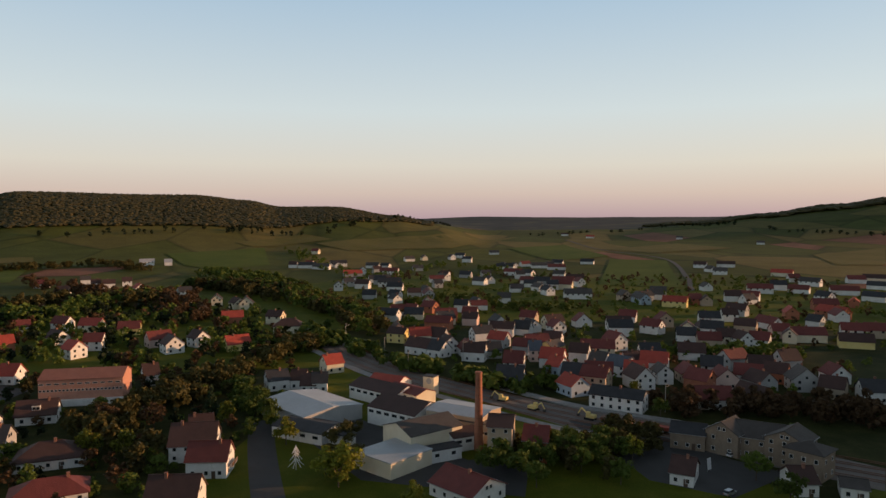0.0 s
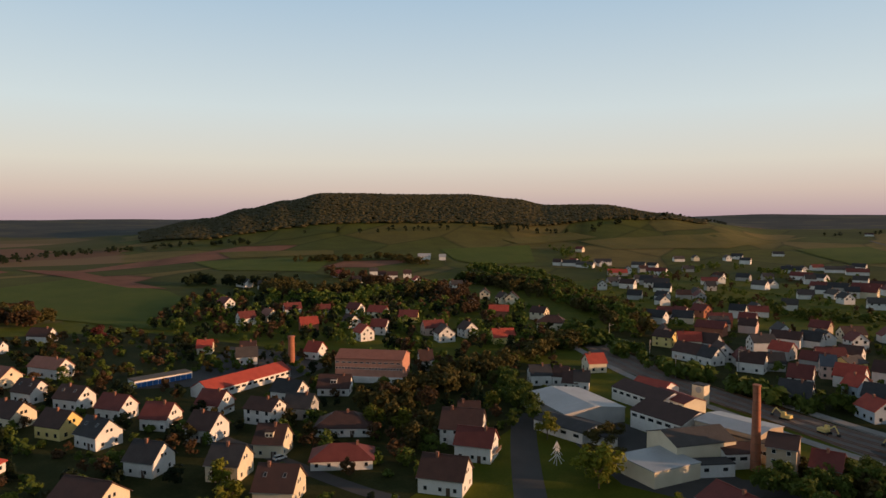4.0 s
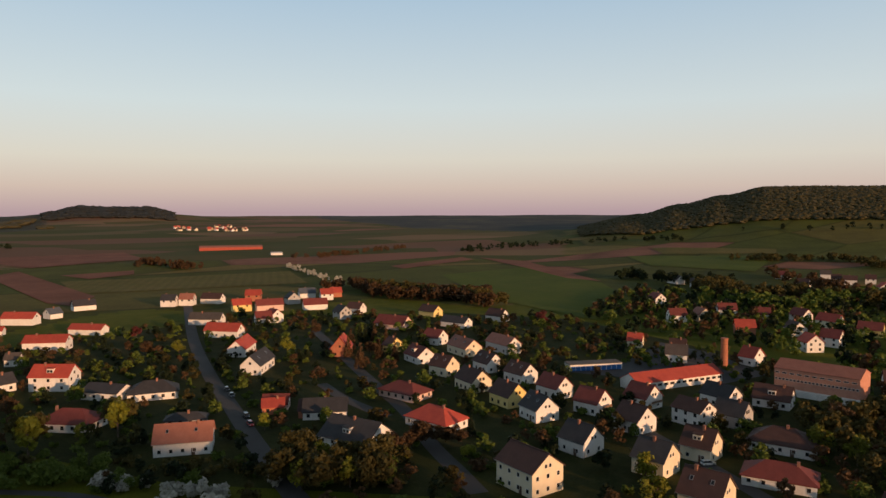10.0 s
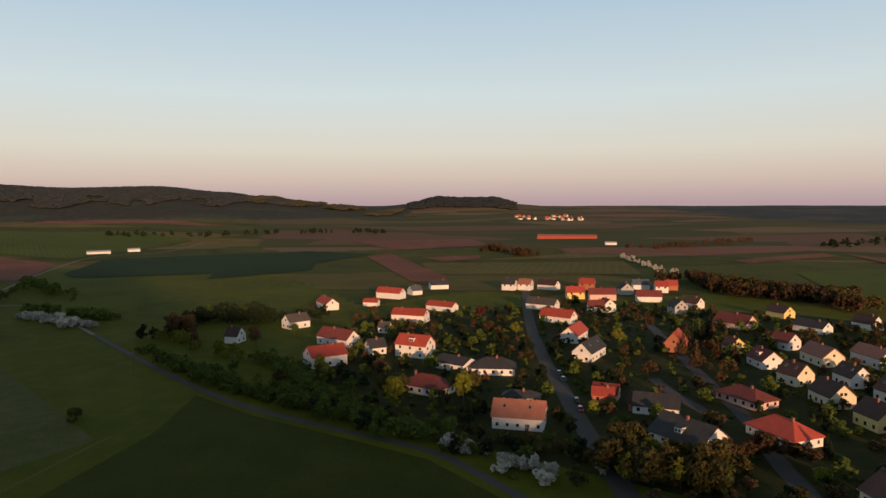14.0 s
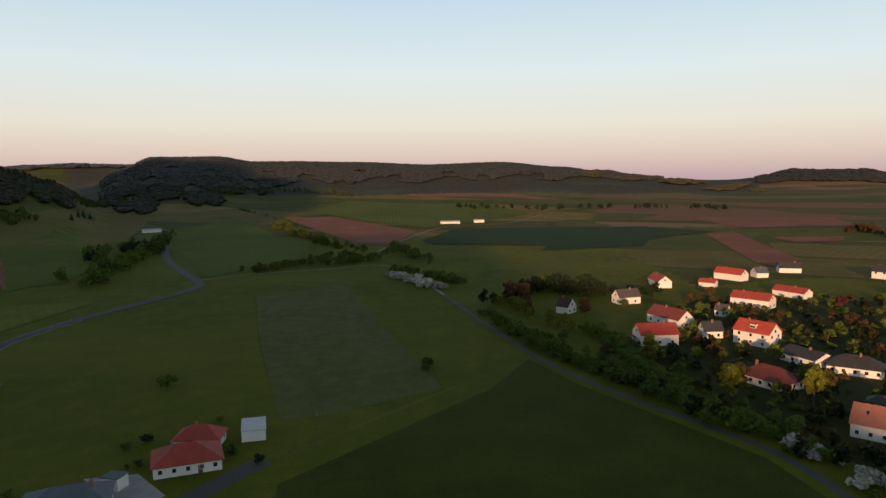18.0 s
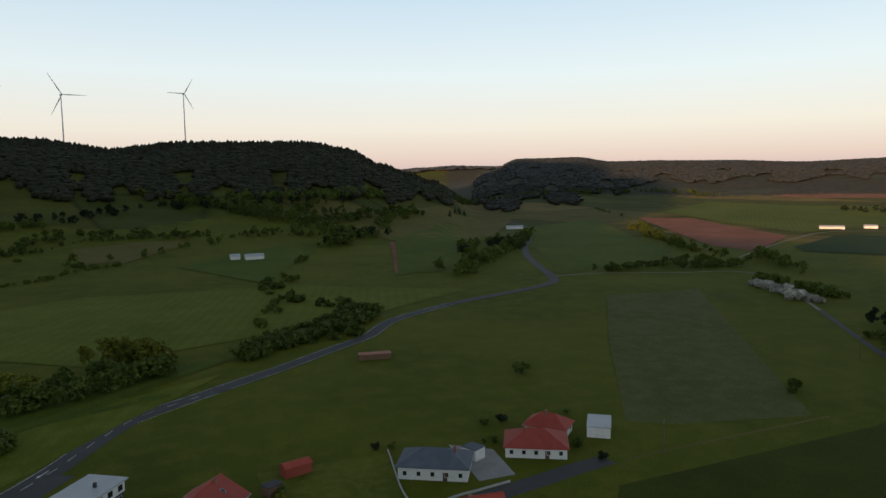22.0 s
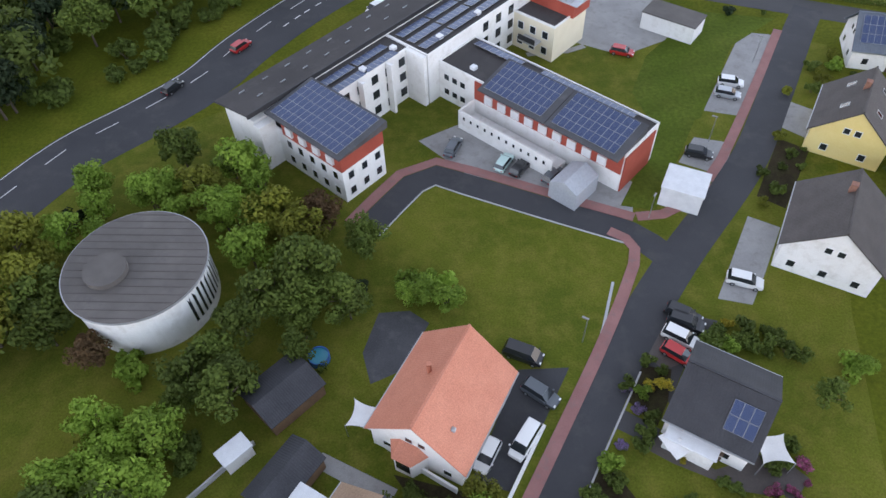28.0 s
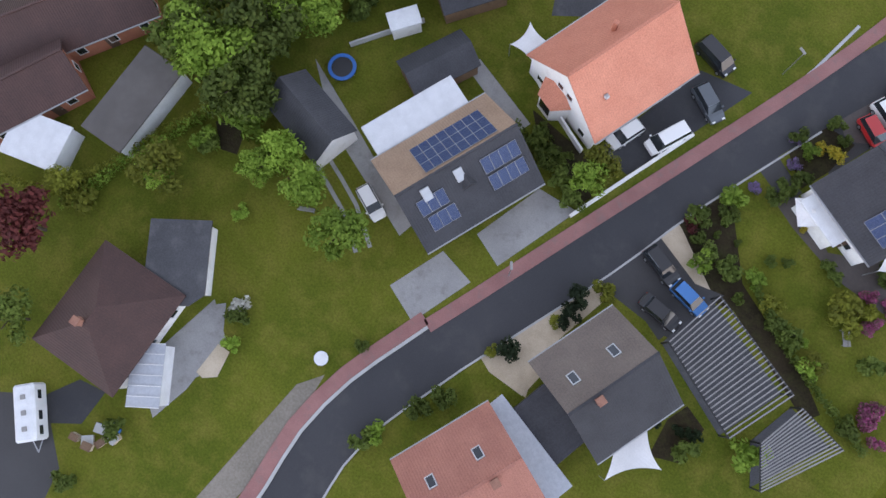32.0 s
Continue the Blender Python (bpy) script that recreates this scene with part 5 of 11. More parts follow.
house(57.7, 313.8, 316.1, 6.8, 9.0, 4.6, 8.4, "blue", "r_red")
house(57.4, 277.8, 295.1, 10.4, 9.0, 4.6, 8.0, "blue", "r_red")
house(68.6, 285.0, 330.1, 10.7, 10.0, 6.5, 10.0, "tan", "r_maroon")
house(91.3, 304.5, 339.1, 9.6, 9.0, 4.4, 8.0, "white", "r_red")
house(79.7, 323.2, 320.1, 7.9, 9.0, 4.6, 8.6, "white", "r_grey")
house(85.7, 352.8, 348.1, 16.8, 9.0, 5.4, 9.0, "cream", "r_maroon")
house(51.8, 344.4, 359.1, 6.1, 9.0, 6.0, 10.0, "pink", "r_blue")
house(61.9, 352.9, 43.1, 11.0, 9.0, 6.0, 8.6, "yellow", "r_grey")
house(38.3, 318.0, 343.1, 9.0, 9.0, 5.4, 10.0, "white", "r_maroon")
house(33.5, 291.2, 343.1, 11.3, 10.0, 4.0, 9.0, "white", "r_dark")
house(-19.7, 397.4, 338.1, 10.6, 10.0, 5.6, 8.6, "yellow", "r_brown")
house(-25.5, 505.3, 183.2, 10.0, 9.0, 4.2, 8.0, "white", "r_maroon")
house(3.4, 354.6, 317.1, 9.0, 9.0, 4.4, 8.6, "white", "r_dark")
house(-6.4, 362.3, 324.1, 14.1, 9.0, 4.4, 8.6, "white", "r_brown")
house(21.4, 345.6, 344.1, 11.4, 10.0, 5.0, 9.0, "white", "r_brown")
house(37.3, 381.6, 328.1, 10.3, 9.0, 5.0, 8.6, "grey", "r_red")
house(42.9, 418.3, 342.1, 14.6, 9.0, 5.0, 8.6, "white", "r_brown")
house(25.8, 460.3, 344.1, 10.0, 9.0, 5.0, 8.6, "pink", "r_brown")
house(4.2, 443.3, 342.1, 16.4, 10.0, 5.0, 8.6, "brick", "r_maroon")
house(-33.2, 609.7, 153.2, 10.2, 9.0, 4.2, 8.0, "white", "r_dark")
house(-15.0, 505.2, 152.2, 9.2, 9.0, 4.8, 8.6, "grey", "r_maroon")
house(-1.7, 519.8, 140.2, 11.4, 9.0, 5.2, 9.0, "brick", "r_maroon")
house(-4.1, 551.3, 90.2, 10.2, 7.3, 5.2, 8.3, "cream", "r_brown")
house(9.5, 477.5, 189.2, 14.4, 9.0, 5.2, 9.0, "brick", "r_maroon")
house(35.1, 551.5, 116.2, 9.9, 9.0, 4.2, 8.0, "white", "r_dark")
house(60.9, 580.2, 174.2, 11.0, 9.0, 4.8, 8.6, "white", "r_grey")
house(66.8, 471.5, 152.2, 10.9, 9.0, 4.2, 8.0, "tan", "r_maroon")
house(76.9, 423.6, 110.2, 9.2, 9.0, 5.2, 9.0, "white", "r_maroon")
house(99.1, 452.6, 97.2, 9.1, 11.0, 4.2, 8.8, "white", "r_maroon")
house(120.1, 439.9, 175.2, 15.2, 9.0, 4.8, 8.6, "white", "r_brown")
house(137.3, 424.6, 132.2, 12.6, 9.0, 5.2, 9.0, "white", "r_maroon")
house(153.3, 451.2, 91.2, 9.5, 10.2, 5.2, 9.5, "tan", "r_maroon")
house(155.7, 414.7, 69.2, 9.1, 10.2, 4.8, 9.1, "cream", "r_brown")
house(170.4, 427.5, 88.2, 9.6, 7.6, 4.2, 7.4, "grey", "r_brown")
house(154.0, 378.3, 168.2, 12.1, 9.0, 4.8, 8.6, "tan", "r_maroon")
house(167.1, 386.4, 166.2, 9.7, 9.0, 5.2, 9.0, "cream", "r_brown")
house(172.9, 377.9, 95.2, 9.8, 9.0, 5.2, 9.0, "white", "r_brown")
house(181.6, 376.0, 144.2, 10.3, 9.0, 5.2, 9.0, "white", "r_maroon")
house(208.6, 407.4, 173.2, 10.4, 9.0, 4.8, 8.6, "pink", "r_maroon")
house(206.6, 391.9, 62.1, 10.3, 7.3, 5.2, 8.3, "cream", "r_brown")
house(219.0, 442.5, 104.2, 17.1, 9.0, 4.2, 8.0, "white", "r_maroon")
house(218.5, 394.2, 171.2, 18.1, 9.0, 4.8, 8.6, "cream", "r_maroon")
house(256.9, 486.6, 72.2, 13.5, 9.0, 4.8, 8.6, "brick", "r_red")
house(287.4, 486.3, 109.2, 22.8, 9.0, 5.2, 9.0, "brick", "r_red")
house(253.3, 406.6, 158.2, 14.4, 9.0, 5.2, 9.0, "white", "r_maroon")
house(234.8, 375.1, 158.2, 16.9, 9.0, 4.2, 8.0, "yellow", "r_brown")
house(283.5, 472.9, 79.2, 14.7, 9.0, 4.8, 8.6, "white", "r_maroon")
house(340.1, 546.9, 58.1, 11.0, 7.4, 4.8, 7.9, "brick", "r_red")
house(100.5, 296.9, 91.2, 9.0, 7.0, 5.2, 8.1, "white", "r_grey")
house(113.0, 299.5, 89.2, 10.2, 8.5, 4.2, 7.8, "tan", "r_maroon")
house(127.8, 310.0, 157.2, 9.1, 9.0, 5.2, 9.0, "grey", "r_dark")
house(123.6, 287.8, 87.2, 9.7, 9.4, 4.8, 8.7, "pink", "r_maroon")
house(136.0, 280.8, 104.2, 10.4, 9.0, 4.8, 8.6, "grey", "r_brown")
house(150.3, 310.7, 164.2, 10.2, 9.0, 5.2, 9.0, "tan", "r_brown")
house(155.0, 283.1, 81.2, 10.0, 11.0, 5.2, 9.8, "grey", "r_grey")
house(176.6, 296.3, 89.2, 9.6, 9.0, 4.2, 8.0, "white", "r_maroon")
house(160.8, 270.6, 139.2, 9.0, 9.0, 4.8, 8.6, "tan", "r_brown")
house(172.9, 264.6, 167.2, 9.5, 9.0, 4.8, 8.6, "white", "r_dark")
house(112.8, 285.0, 128.2, 10.2, 9.0, 4.8, 8.6, "brick", "r_maroon")
house(151.1, 296.9, 143.2, 9.4, 9.0, 4.8, 8.6, "brick", "r_brown")
house(86.4, 310.9, 134.2, 10.5, 9.0, 5.2, 9.0, "white", "r_blue")
house(108.8, 331.6, 172.2, 9.5, 9.0, 4.2, 8.0, "grey", "r_dark")
house(195.5, 548.8, 150.2, 18.8, 9.0, 5.2, 9.0, "yellow", "r_red")
house(175.7, 574.4, 93.2, 23.8, 9.0, 5.2, 9.0, "blue", "r_grey")
house(166.9, 594.3, 104.2, 10.8, 9.0, 5.2, 9.0, "tan", "r_grey")
house(211.0, 637.5, 162.2, 14.3, 9.0, 4.2, 8.0, "white", "r_grey")
house(218.2, 566.3, 179.2, 9.5, 9.0, 5.2, 9.0, "brick", "r_maroon")
house(224.7, 558.9, 78.2, 9.4, 8.9, 4.8, 8.5, "tan", "r_brown")
house(272.9, 592.7, 145.2, 22.4, 9.0, 4.8, 8.6, "white", "r_maroon")
house(224.7, 501.0, 136.2, 14.0, 9.0, 5.2, 9.0, "grey", "r_brown")
house(312.1, 648.4, 164.2, 22.4, 9.0, 5.2, 9.0, "white", "r_maroon")
house(349.4, 647.5, 141.2, 18.0, 9.0, 4.2, 8.0, "white", "r_maroon")
house(337.5, 584.1, 110.2, 14.1, 9.0, 5.2, 9.0, "white", "r_dark")
house(384.3, 633.3, 159.2, 24.0, 9.0, 4.8, 8.6, "white", "r_maroon")
house(381.4, 583.7, 127.2, 18.7, 9.0, 4.8, 8.6, "white", "r_dark")
house(271.0, 675.0, 88.2, 13.4, 9.0, 4.2, 8.0, "white", "r_grey")
house(422.5, 821.9, 143.2, 24.0, 9.0, 4.8, 8.6, "cream", "r_red")
house(396.2, 712.3, 131.2, 20.9, 9.0, 5.2, 9.0, "white", "r_grey")
house(462.4, 741.8, 168.2, 18.1, 9.0, 4.8, 8.6, "white", "r_maroon")
house(447.4, 680.8, 137.2, 18.8, 9.0, 4.2, 8.0, "white", "r_dark")
house(379.3, 965.8, 148.2, 17.4, 9.0, 5.2, 9.0, "white", "r_brown")
house(366.3, 898.2, 98.2, 16.2, 9.0, 4.2, 8.0, "white", "r_grey")
house(415.5, 965.5, 157.2, 24.0, 9.0, 4.8, 8.6, "white", "r_brown")
house(360.0, 852.9, 157.2, 16.7, 9.0, 5.2, 9.0, "white", "r_grey")
house(492.3, 754.3, 137.2, 23.9, 9.0, 4.8, 8.6, "cream", "r_brown")
house(307.0, 531.0, 170.2, 18.2, 9.0, 5.2, 9.0, "brick", "r_maroon")
house(254.1, 448.8, 120.2, 9.5, 9.0, 4.2, 8.0, "white", "r_dark")
house(266.2, 406.3, 157.2, 12.2, 9.0, 5.2, 9.0, "tan", "r_maroon")
house(197.4, 427.7, 145.2, 12.6, 9.0, 4.8, 8.6, "tan", "r_brown")
house(206.7, 474.1, 176.2, 10.3, 9.0, 5.2, 9.0, "white", "r_brown")
house(187.9, 461.9, 168.2, 13.4, 9.0, 4.8, 8.6, "white", "r_dark")
house(129.2, 607.4, 178.2, 24.0, 9.0, 5.2, 9.0, "white", "r_grey")
house(136.6, 620.5, 127.2, 9.8, 9.0, 4.8, 8.6, "white", "r_dark")
house(107.9, 639.7, 110.2, 12.1, 9.0, 5.2, 9.0, "white", "r_dark")
house(81.9, 665.1, 183.2, 12.9, 9.0, 4.2, 8.0, "white", "r_dark")
house(51.4, 740.7, 146.2, 14.5, 9.0, 4.8, 8.6, "white", "r_grey")
house(40.6, 833.0, 157.2, 14.2, 9.0, 4.2, 8.0, "grey", "r_dark")
house(12.5, 793.4, 119.2, 18.3, 9.0, 4.2, 8.0, "white", "r_grey")
house(5.2, 708.2, 199.2, 9.1, 9.0, 5.2, 9.0, "grey", "r_dark")
house(-5.8, 640.4, 120.2, 11.0, 9.0, 4.8, 8.6, "grey", "r_grey")
house(-44.9, 718.4, 183.2, 24.0, 9.0, 5.2, 9.0, "white", "r_dark")
house(-55.9, 610.0, 175.2, 11.7, 9.0, 4.2, 8.0, "grey", "r_dark")
house(-93.1, 679.5, 98.2, 10.5, 9.0, 5.2, 9.0, "white", "r_dark")
house(-88.2, 717.7, 207.2, 10.5, 9.0, 5.2, 9.0, "grey", "r_dark")
house(-59.5, 768.4, 194.2, 24.0, 9.0, 4.2, 8.0, "white", "r_grey")
house(-54.5, 871.4, 163.2, 24.0, 9.0, 5.2, 9.0, "white", "r_maroon")
house(-97.8, 842.4, 196.2, 22.4, 9.0, 4.2, 8.0, "grey", "r_red")
house(-37.0, 679.7, 173.2, 15.4, 9.0, 4.2, 8.0, "white", "r_dark")
house(-31.5, 577.8, 123.2, 9.1, 9.0, 4.2, 8.0, "white", "r_dark")
house(-175.9, 967.2, 180.2, 24.0, 9.0, 4.8, 8.6, "white", "r_dark")
house(-153.9, 953.9, 169.2, 24.0, 9.0, 4.2, 8.0, "white", "r_grey")
house(-137.1, 1003.3, 198.2, 23.7, 9.0, 5.2, 9.0, "white", "r_dark")
house(-85.9, 985.3, 175.2, 18.2, 9.0, 4.2, 8.0, "white", "r_grey")
house(-37.2, 1101.3, 202.2, 16.0, 9.0, 4.2, 8.0, "white", "r_grey")
house(32.1, 1145.4, 118.2, 10.7, 9.0, 5.2, 9.0, "white", "r_grey")
house(47.9, 1187.5, 168.2, 16.2, 9.0, 5.2, 9.0, "white", "r_dark")
house(116.3, 1294.8, 185.2, 17.9, 9.0, 4.2, 8.0, "white", "r_dark")
house(-200.4, 1183.1, 159.2, 13.0, 9.0, 5.2, 9.0, "cream", "r_maroon")
house(101.2, 951.1, 164.2, 24.0, 9.0, 4.8, 8.6, "white", "r_dark")
house(102.8, 864.7, 153.2, 24.0, 9.0, 4.8, 8.6, "white", "r_maroon")
house(152.5, 977.2, 181.2, 23.1, 9.0, 4.2, 8.0, "white", "r_grey")
house(171.5, 947.7, 180.2, 24.0, 9.0, 4.2, 8.0, "white", "r_maroon")
house(238.7, 1054.3, 157.2, 20.0, 9.0, 4.2, 8.0, "white", "r_dark")
house(105.4, 754.7, 152.2, 16.7, 9.0, 4.2, 8.0, "white", "r_maroon")
house(118.9, 741.4, 161.2, 17.2, 9.0, 4.8, 8.6, "grey", "r_dark")
house(144.6, 753.9, 159.2, 24.0, 9.0, 4.2, 8.0, "white", "r_maroon")
house(161.2, 773.4, 168.2, 19.5, 9.0, 4.8, 8.6, "cream", "r_brown")
house(65.9, 849.5, 195.2, 11.6, 9.0, 4.2, 8.0, "grey", "r_dark")
house(118.4, 848.4, 132.2, 16.3, 9.0, 4.8, 8.6, "white", "r_dark")
house(154.0, 831.6, 159.2, 13.9, 9.0, 4.8, 8.6, "white", "r_grey")
house(-20.1, 938.5, 191.2, 14.1, 9.0, 4.2, 8.0, "grey", "r_grey")
house(397.0, 2057.7, 169.2, 20.6, 9.0, 4.8, 8.6, "white", "r_brown")
house(440.8, 1914.7, 167.2, 22.6, 9.0, 4.8, 8.6, "white", "r_red")
house(644.9, 1785.1, 160.2, 15.6, 9.0, 4.2, 8.0, "white", "r_grey")
house(732.1, 1521.2, 154.2, 16.6, 9.0, 4.2, 8.0, "white", "r_grey")
house(69.2, 184.9, 331.1, 6.1, 10.0, 3.4, 6.5, "white", "r_brown")
house(96.8, 177.2, 356.1, 6.1, 9.0, 3.6, 6.5, "white", "r_brown")
house(109.1, 173.8, 335.1, 6.1, 8.0, 3.2, 4.4, "white", "r_grey", "n")
house(9.0, 175.2, 314.1, 14.8, 13.0, 3.4, 6.5, "white", "r_maroon")
house(-195.6, 968.4, 175, 11.4, 9.0, 4.8, 9.1, "white", "r_brown", "w")
house(-177.1, 992.9, 165, 10.9, 9.0, 4.8, 8.9, "white", "r_maroon", "w")
house(-136.9, 985.5, 112, 15.0, 9.0, 4.2, 7.8, "white", "r_brown", "w")
house(-89.1, 879.1, 100, 11.1, 9.0, 5.8, 9.3, "white", "r_dark", "w")
house(-72.6, 900.8, 22, 11.2, 9.0, 5.8, 9.3, "grey", "r_brown", "w")
house(-65.5, 961.0, 155, 13.6, 9.0, 5.8, 9.3, "white", "r_dark", "w")
house(-49.3, 884.4, 112, 10.6, 9.0, 4.2, 8.4, "white", "r_brown", "w")
house(-56.7, 742.2, 175, 12.7, 9.0, 5.2, 9.5, "grey", "r_dark", "w")
house(-42.6, 731.3, 175, 15.0, 9.0, 4.2, 8.6, "white", "r_brown", "w")
house(-13.7, 1123.8, 112, 11.3, 9.0, 4.8, 8.6, "cream", "r_dark", "w")
house(4.6, 770.9, 8, 15.7, 9.0, 4.2, 7.7, "white", "r_maroon", "w")
house(14.7, 808.7, 155, 10.7, 9.0, 5.8, 10.1, "white", "r_brown", "w")
house(55.7, 1099.3, 165, 14.9, 9.0, 5.8, 9.3, "white", "r_dark", "w")
house(63.1, 758.4, 112, 10.1, 9.0, 4.2, 8.5, "white", "r_dark", "w")
house(101.8, 986.3, 112, 10.4, 9.0, 4.2, 7.7, "white", "r_dark", "w")
house(115.3, 966.2, 112, 10.5, 9.0, 4.8, 8.3, "white", "r_dark", "w")
house(136.5, 1008.3, 22, 15.3, 9.0, 4.2, 7.8, "white", "r_maroon", "w")
house(169.6, 990.0, 8, 11.0, 9.0, 4.8, 8.3, "white", "r_dark", "w")
house(185.3, 1011.7, 155, 15.8, 9.0, 5.8, 9.9, "white", "r_dark", "w")
house(135.1, 691.1, 155, 13.0, 9.0, 5.8, 10.0, "cream", "r_maroon", "w")
house(155.2, 720.9, 100, 11.8, 9.0, 5.8, 9.5, "white", "r_maroon", "w")
house(104.3, 817.9, 8, 10.4, 9.0, 5.8, 9.9, "white", "r_dark", "w")
house(103.1, 717.7, 165, 13.1, 9.0, 4.2, 7.7, "white", "r_dark", "w")
house(105.5, 677.8, 112, 15.7, 9.0, 4.2, 7.9, "white", "r_grey", "w")
house(121.2, 689.9, 175, 11.2, 9.0, 5.8, 9.8, "white", "r_dark", "w")
house(-84.1, 738.9, 100, 15.1, 9.0, 4.2, 7.9, "white", "r_brown", "w")
house(-70.8, 698.4, 165, 14.5, 9.0, 5.2, 9.1, "white", "r_brown", "w")
house(-3.8, 606.6, 100, 15.8, 9.0, 5.8, 9.6, "grey", "r_maroon", "w")
house(-16.8, 627.3, 8, 11.6, 9.0, 4.2, 7.7, "grey", "r_brown", "w")
house(-30.7, 480.3, 155, 15.5, 9.0, 4.8, 8.8, "white", "r_dark", "w")
house(-13.0, 487.0, 175, 13.2, 9.0, 4.2, 8.3, "cream", "r_dark", "w")
house(8.5, 462.8, 22, 11.6, 9.0, 4.8, 8.9, "cream", "r_dark", "w")
house(22.5, 524.8, 165, 10.5, 9.0, 5.8, 9.5, "white", "r_dark", "w")
house(27.0, 489.9, 165, 10.3, 9.0, 4.2, 8.4, "white", "r_maroon", "w")
house(36.0, 535.2, 8, 12.6, 9.0, 4.2, 7.6, "white", "r_maroon", "w")
house(42.4, 442.0, 100, 14.9, 9.0, 5.2, 9.2, "white", "r_dark", "w")
house(55.8, 422.0, 155, 10.4, 9.0, 4.2, 8.6, "white", "r_dark", "w")
house(62.4, 432.6, 112, 11.1, 9.0, 4.2, 7.8, "white", "r_dark", "w")
house(78.4, 444.6, 22, 12.8, 9.0, 5.2, 9.1, "cream", "r_brown", "w")
house(114.8, 416.6, 175, 14.4, 9.0, 5.8, 9.8, "white", "r_dark", "w")
house(135.5, 472.3, 155, 11.3, 9.0, 4.2, 8.3, "white", "r_maroon", "w")
house(146.3, 392.0, 165, 10.4, 9.0, 5.2, 9.0, "white", "r_dark", "w")
house(182.3, 588.4, 22, 14.7, 9.0, 5.2, 8.9, "grey", "r_dark", "w")
house(195.5, 601.0, 175, 14.0, 9.0, 5.2, 8.9, "white", "r_grey", "w")
house(258.8, 586.8, 165, 13.0, 9.0, 5.2, 9.5, "white", "r_brown", "w")
house(264.2, 569.5, 22, 11.7, 9.0, 4.2, 8.6, "white", "r_dark", "w")
house(169.3, 411.3, 155, 12.6, 9.0, 5.8, 9.8, "white", "r_dark", "w")
house(343.3, 674.6, 155, 14.8, 9.0, 5.8, 9.6, "white", "r_dark", "w")
house(401.1, 755.3, 175, 12.3, 9.0, 4.8, 8.8, "white", "r_maroon", "w")
house(-21.4, 415.9, 100, 12.9, 9.0, 4.2, 8.5, "pink", "r_brown", "w")
house(-7.2, 389.0, 8, 11.7, 9.0, 5.8, 9.8, "cream", "r_red", "w")
house(2.4, 389.6, 155, 11.6, 9.0, 5.2, 9.6, "grey", "r_brown", "w")
house(8.3, 365.5, 112, 9.6, 9.0, 5.2, 9.3, "white", "r_brown", "w")
house(18.4, 358.7, 100, 11.0, 9.0, 4.2, 7.9, "white", "r_maroon", "w")
house(28.7, 400.7, 22, 12.1, 9.0, 5.2, 8.8, "white", "r_dark", "w")
house(29.6, 352.4, 8, 10.9, 9.0, 4.2, 8.1, "grey", "r_dark", "w")
house(49.3, 361.0, 155, 11.9, 9.0, 4.8, 8.2, "grey", "r_maroon", "w")
house(56.3, 369.1, 8, 12.6, 9.0, 5.8, 9.2, "cream", "r_maroon", "w")
house(66.7, 377.7, 155, 10.1, 9.0, 5.8, 9.3, "white", "r_brown", "w")
house(58.1, 328.2, 155, 11.1, 9.0, 5.2, 9.5, "white", "r_red", "w")
house(61.9, 295.8, 155, 9.7, 9.0, 4.8, 9.0, "white", "r_dark", "w")
house(74.1, 342.2, 155, 9.2, 9.0, 5.2, 9.1, "white", "r_brown", "w")
house(72.7, 296.7, 165, 11.6, 9.0, 5.2, 9.3, "tan", "r_maroon", "w")
house(99.8, 372.4, 112, 10.8, 9.0, 5.8, 9.9, "white", "r_maroon", "w")
house(96.3, 325.4, 8, 10.5, 9.0, 4.2, 8.2, "pink", "r_brown", "w")
house(87.7, 288.4, 100, 12.0, 9.0, 5.2, 9.5, "white", "r_brown", "w")
house(110.1, 345.0, 175, 9.9, 9.0, 5.2, 8.6, "white", "r_dark", "w")
house(104.8, 320.1, 155, 12.1, 9.0, 4.8, 9.0, "white", "r_red", "w")
house(132.2, 346.7, 165, 12.8, 9.0, 4.2, 8.3, "white", "r_brown", "w")
house(143.3, 323.3, 22, 11.9, 9.0, 5.8, 9.5, "grey", "r_maroon", "w")
house(136.3, 292.0, 155, 11.0, 9.0, 5.2, 9.1, "white", "r_maroon", "w")
house(167.2, 319.5, 8, 9.6, 9.0, 5.8, 10.0, "grey", "r_brown", "w")
house(106.5, 257.3, 175, 12.9, 9.0, 4.2, 8.1, "white", "r_maroon", "w")
house(122.9, 258.6, 112, 12.3, 9.0, 4.2, 8.5, "tan", "r_brown", "w")
house(-71.6, 205.8, 8, 13, 11, 5.2, 10.2, "white", "r_brown")
house(-62.7, 192.2, 2, 11, 9, 5, 9, "white", "r_maroon", "b")
house(-63.2, 167.2, 4, 12, 10, 4.4, 8.8, "white", "r_brown")
# ---- roads, yards and fields ----
patch("lawn", "lawn", 0.02, [(-47.0, -50.0), (-62.0, -108.0), (-12.0, -128.0), (62.0, -75.0), (75.0, -20.0), (62.0, 45.0), (0.0, 45.0), (-34.0, 20.0), (-42.0, -20.0)], "mown green lawn round the houses")
strip("main_street", "asphalt", 5.3, -0.45, 0.05, [(10.4, 36.8), (10.1, 28.2), (9.6, 20.1), (9.5, 13.9), (7.9, 7.6), (5.3, 1.9), (3.8, -1.3), (-4.8, -18.0), (-9.4, -28.4), (-17.0, -43.0), (-26.6, -58.4), (-39.8, -76.7), (-48.0, -92.2), (-57.9, -112.4), (-62.0, -120.1)], "dark asphalt village street")
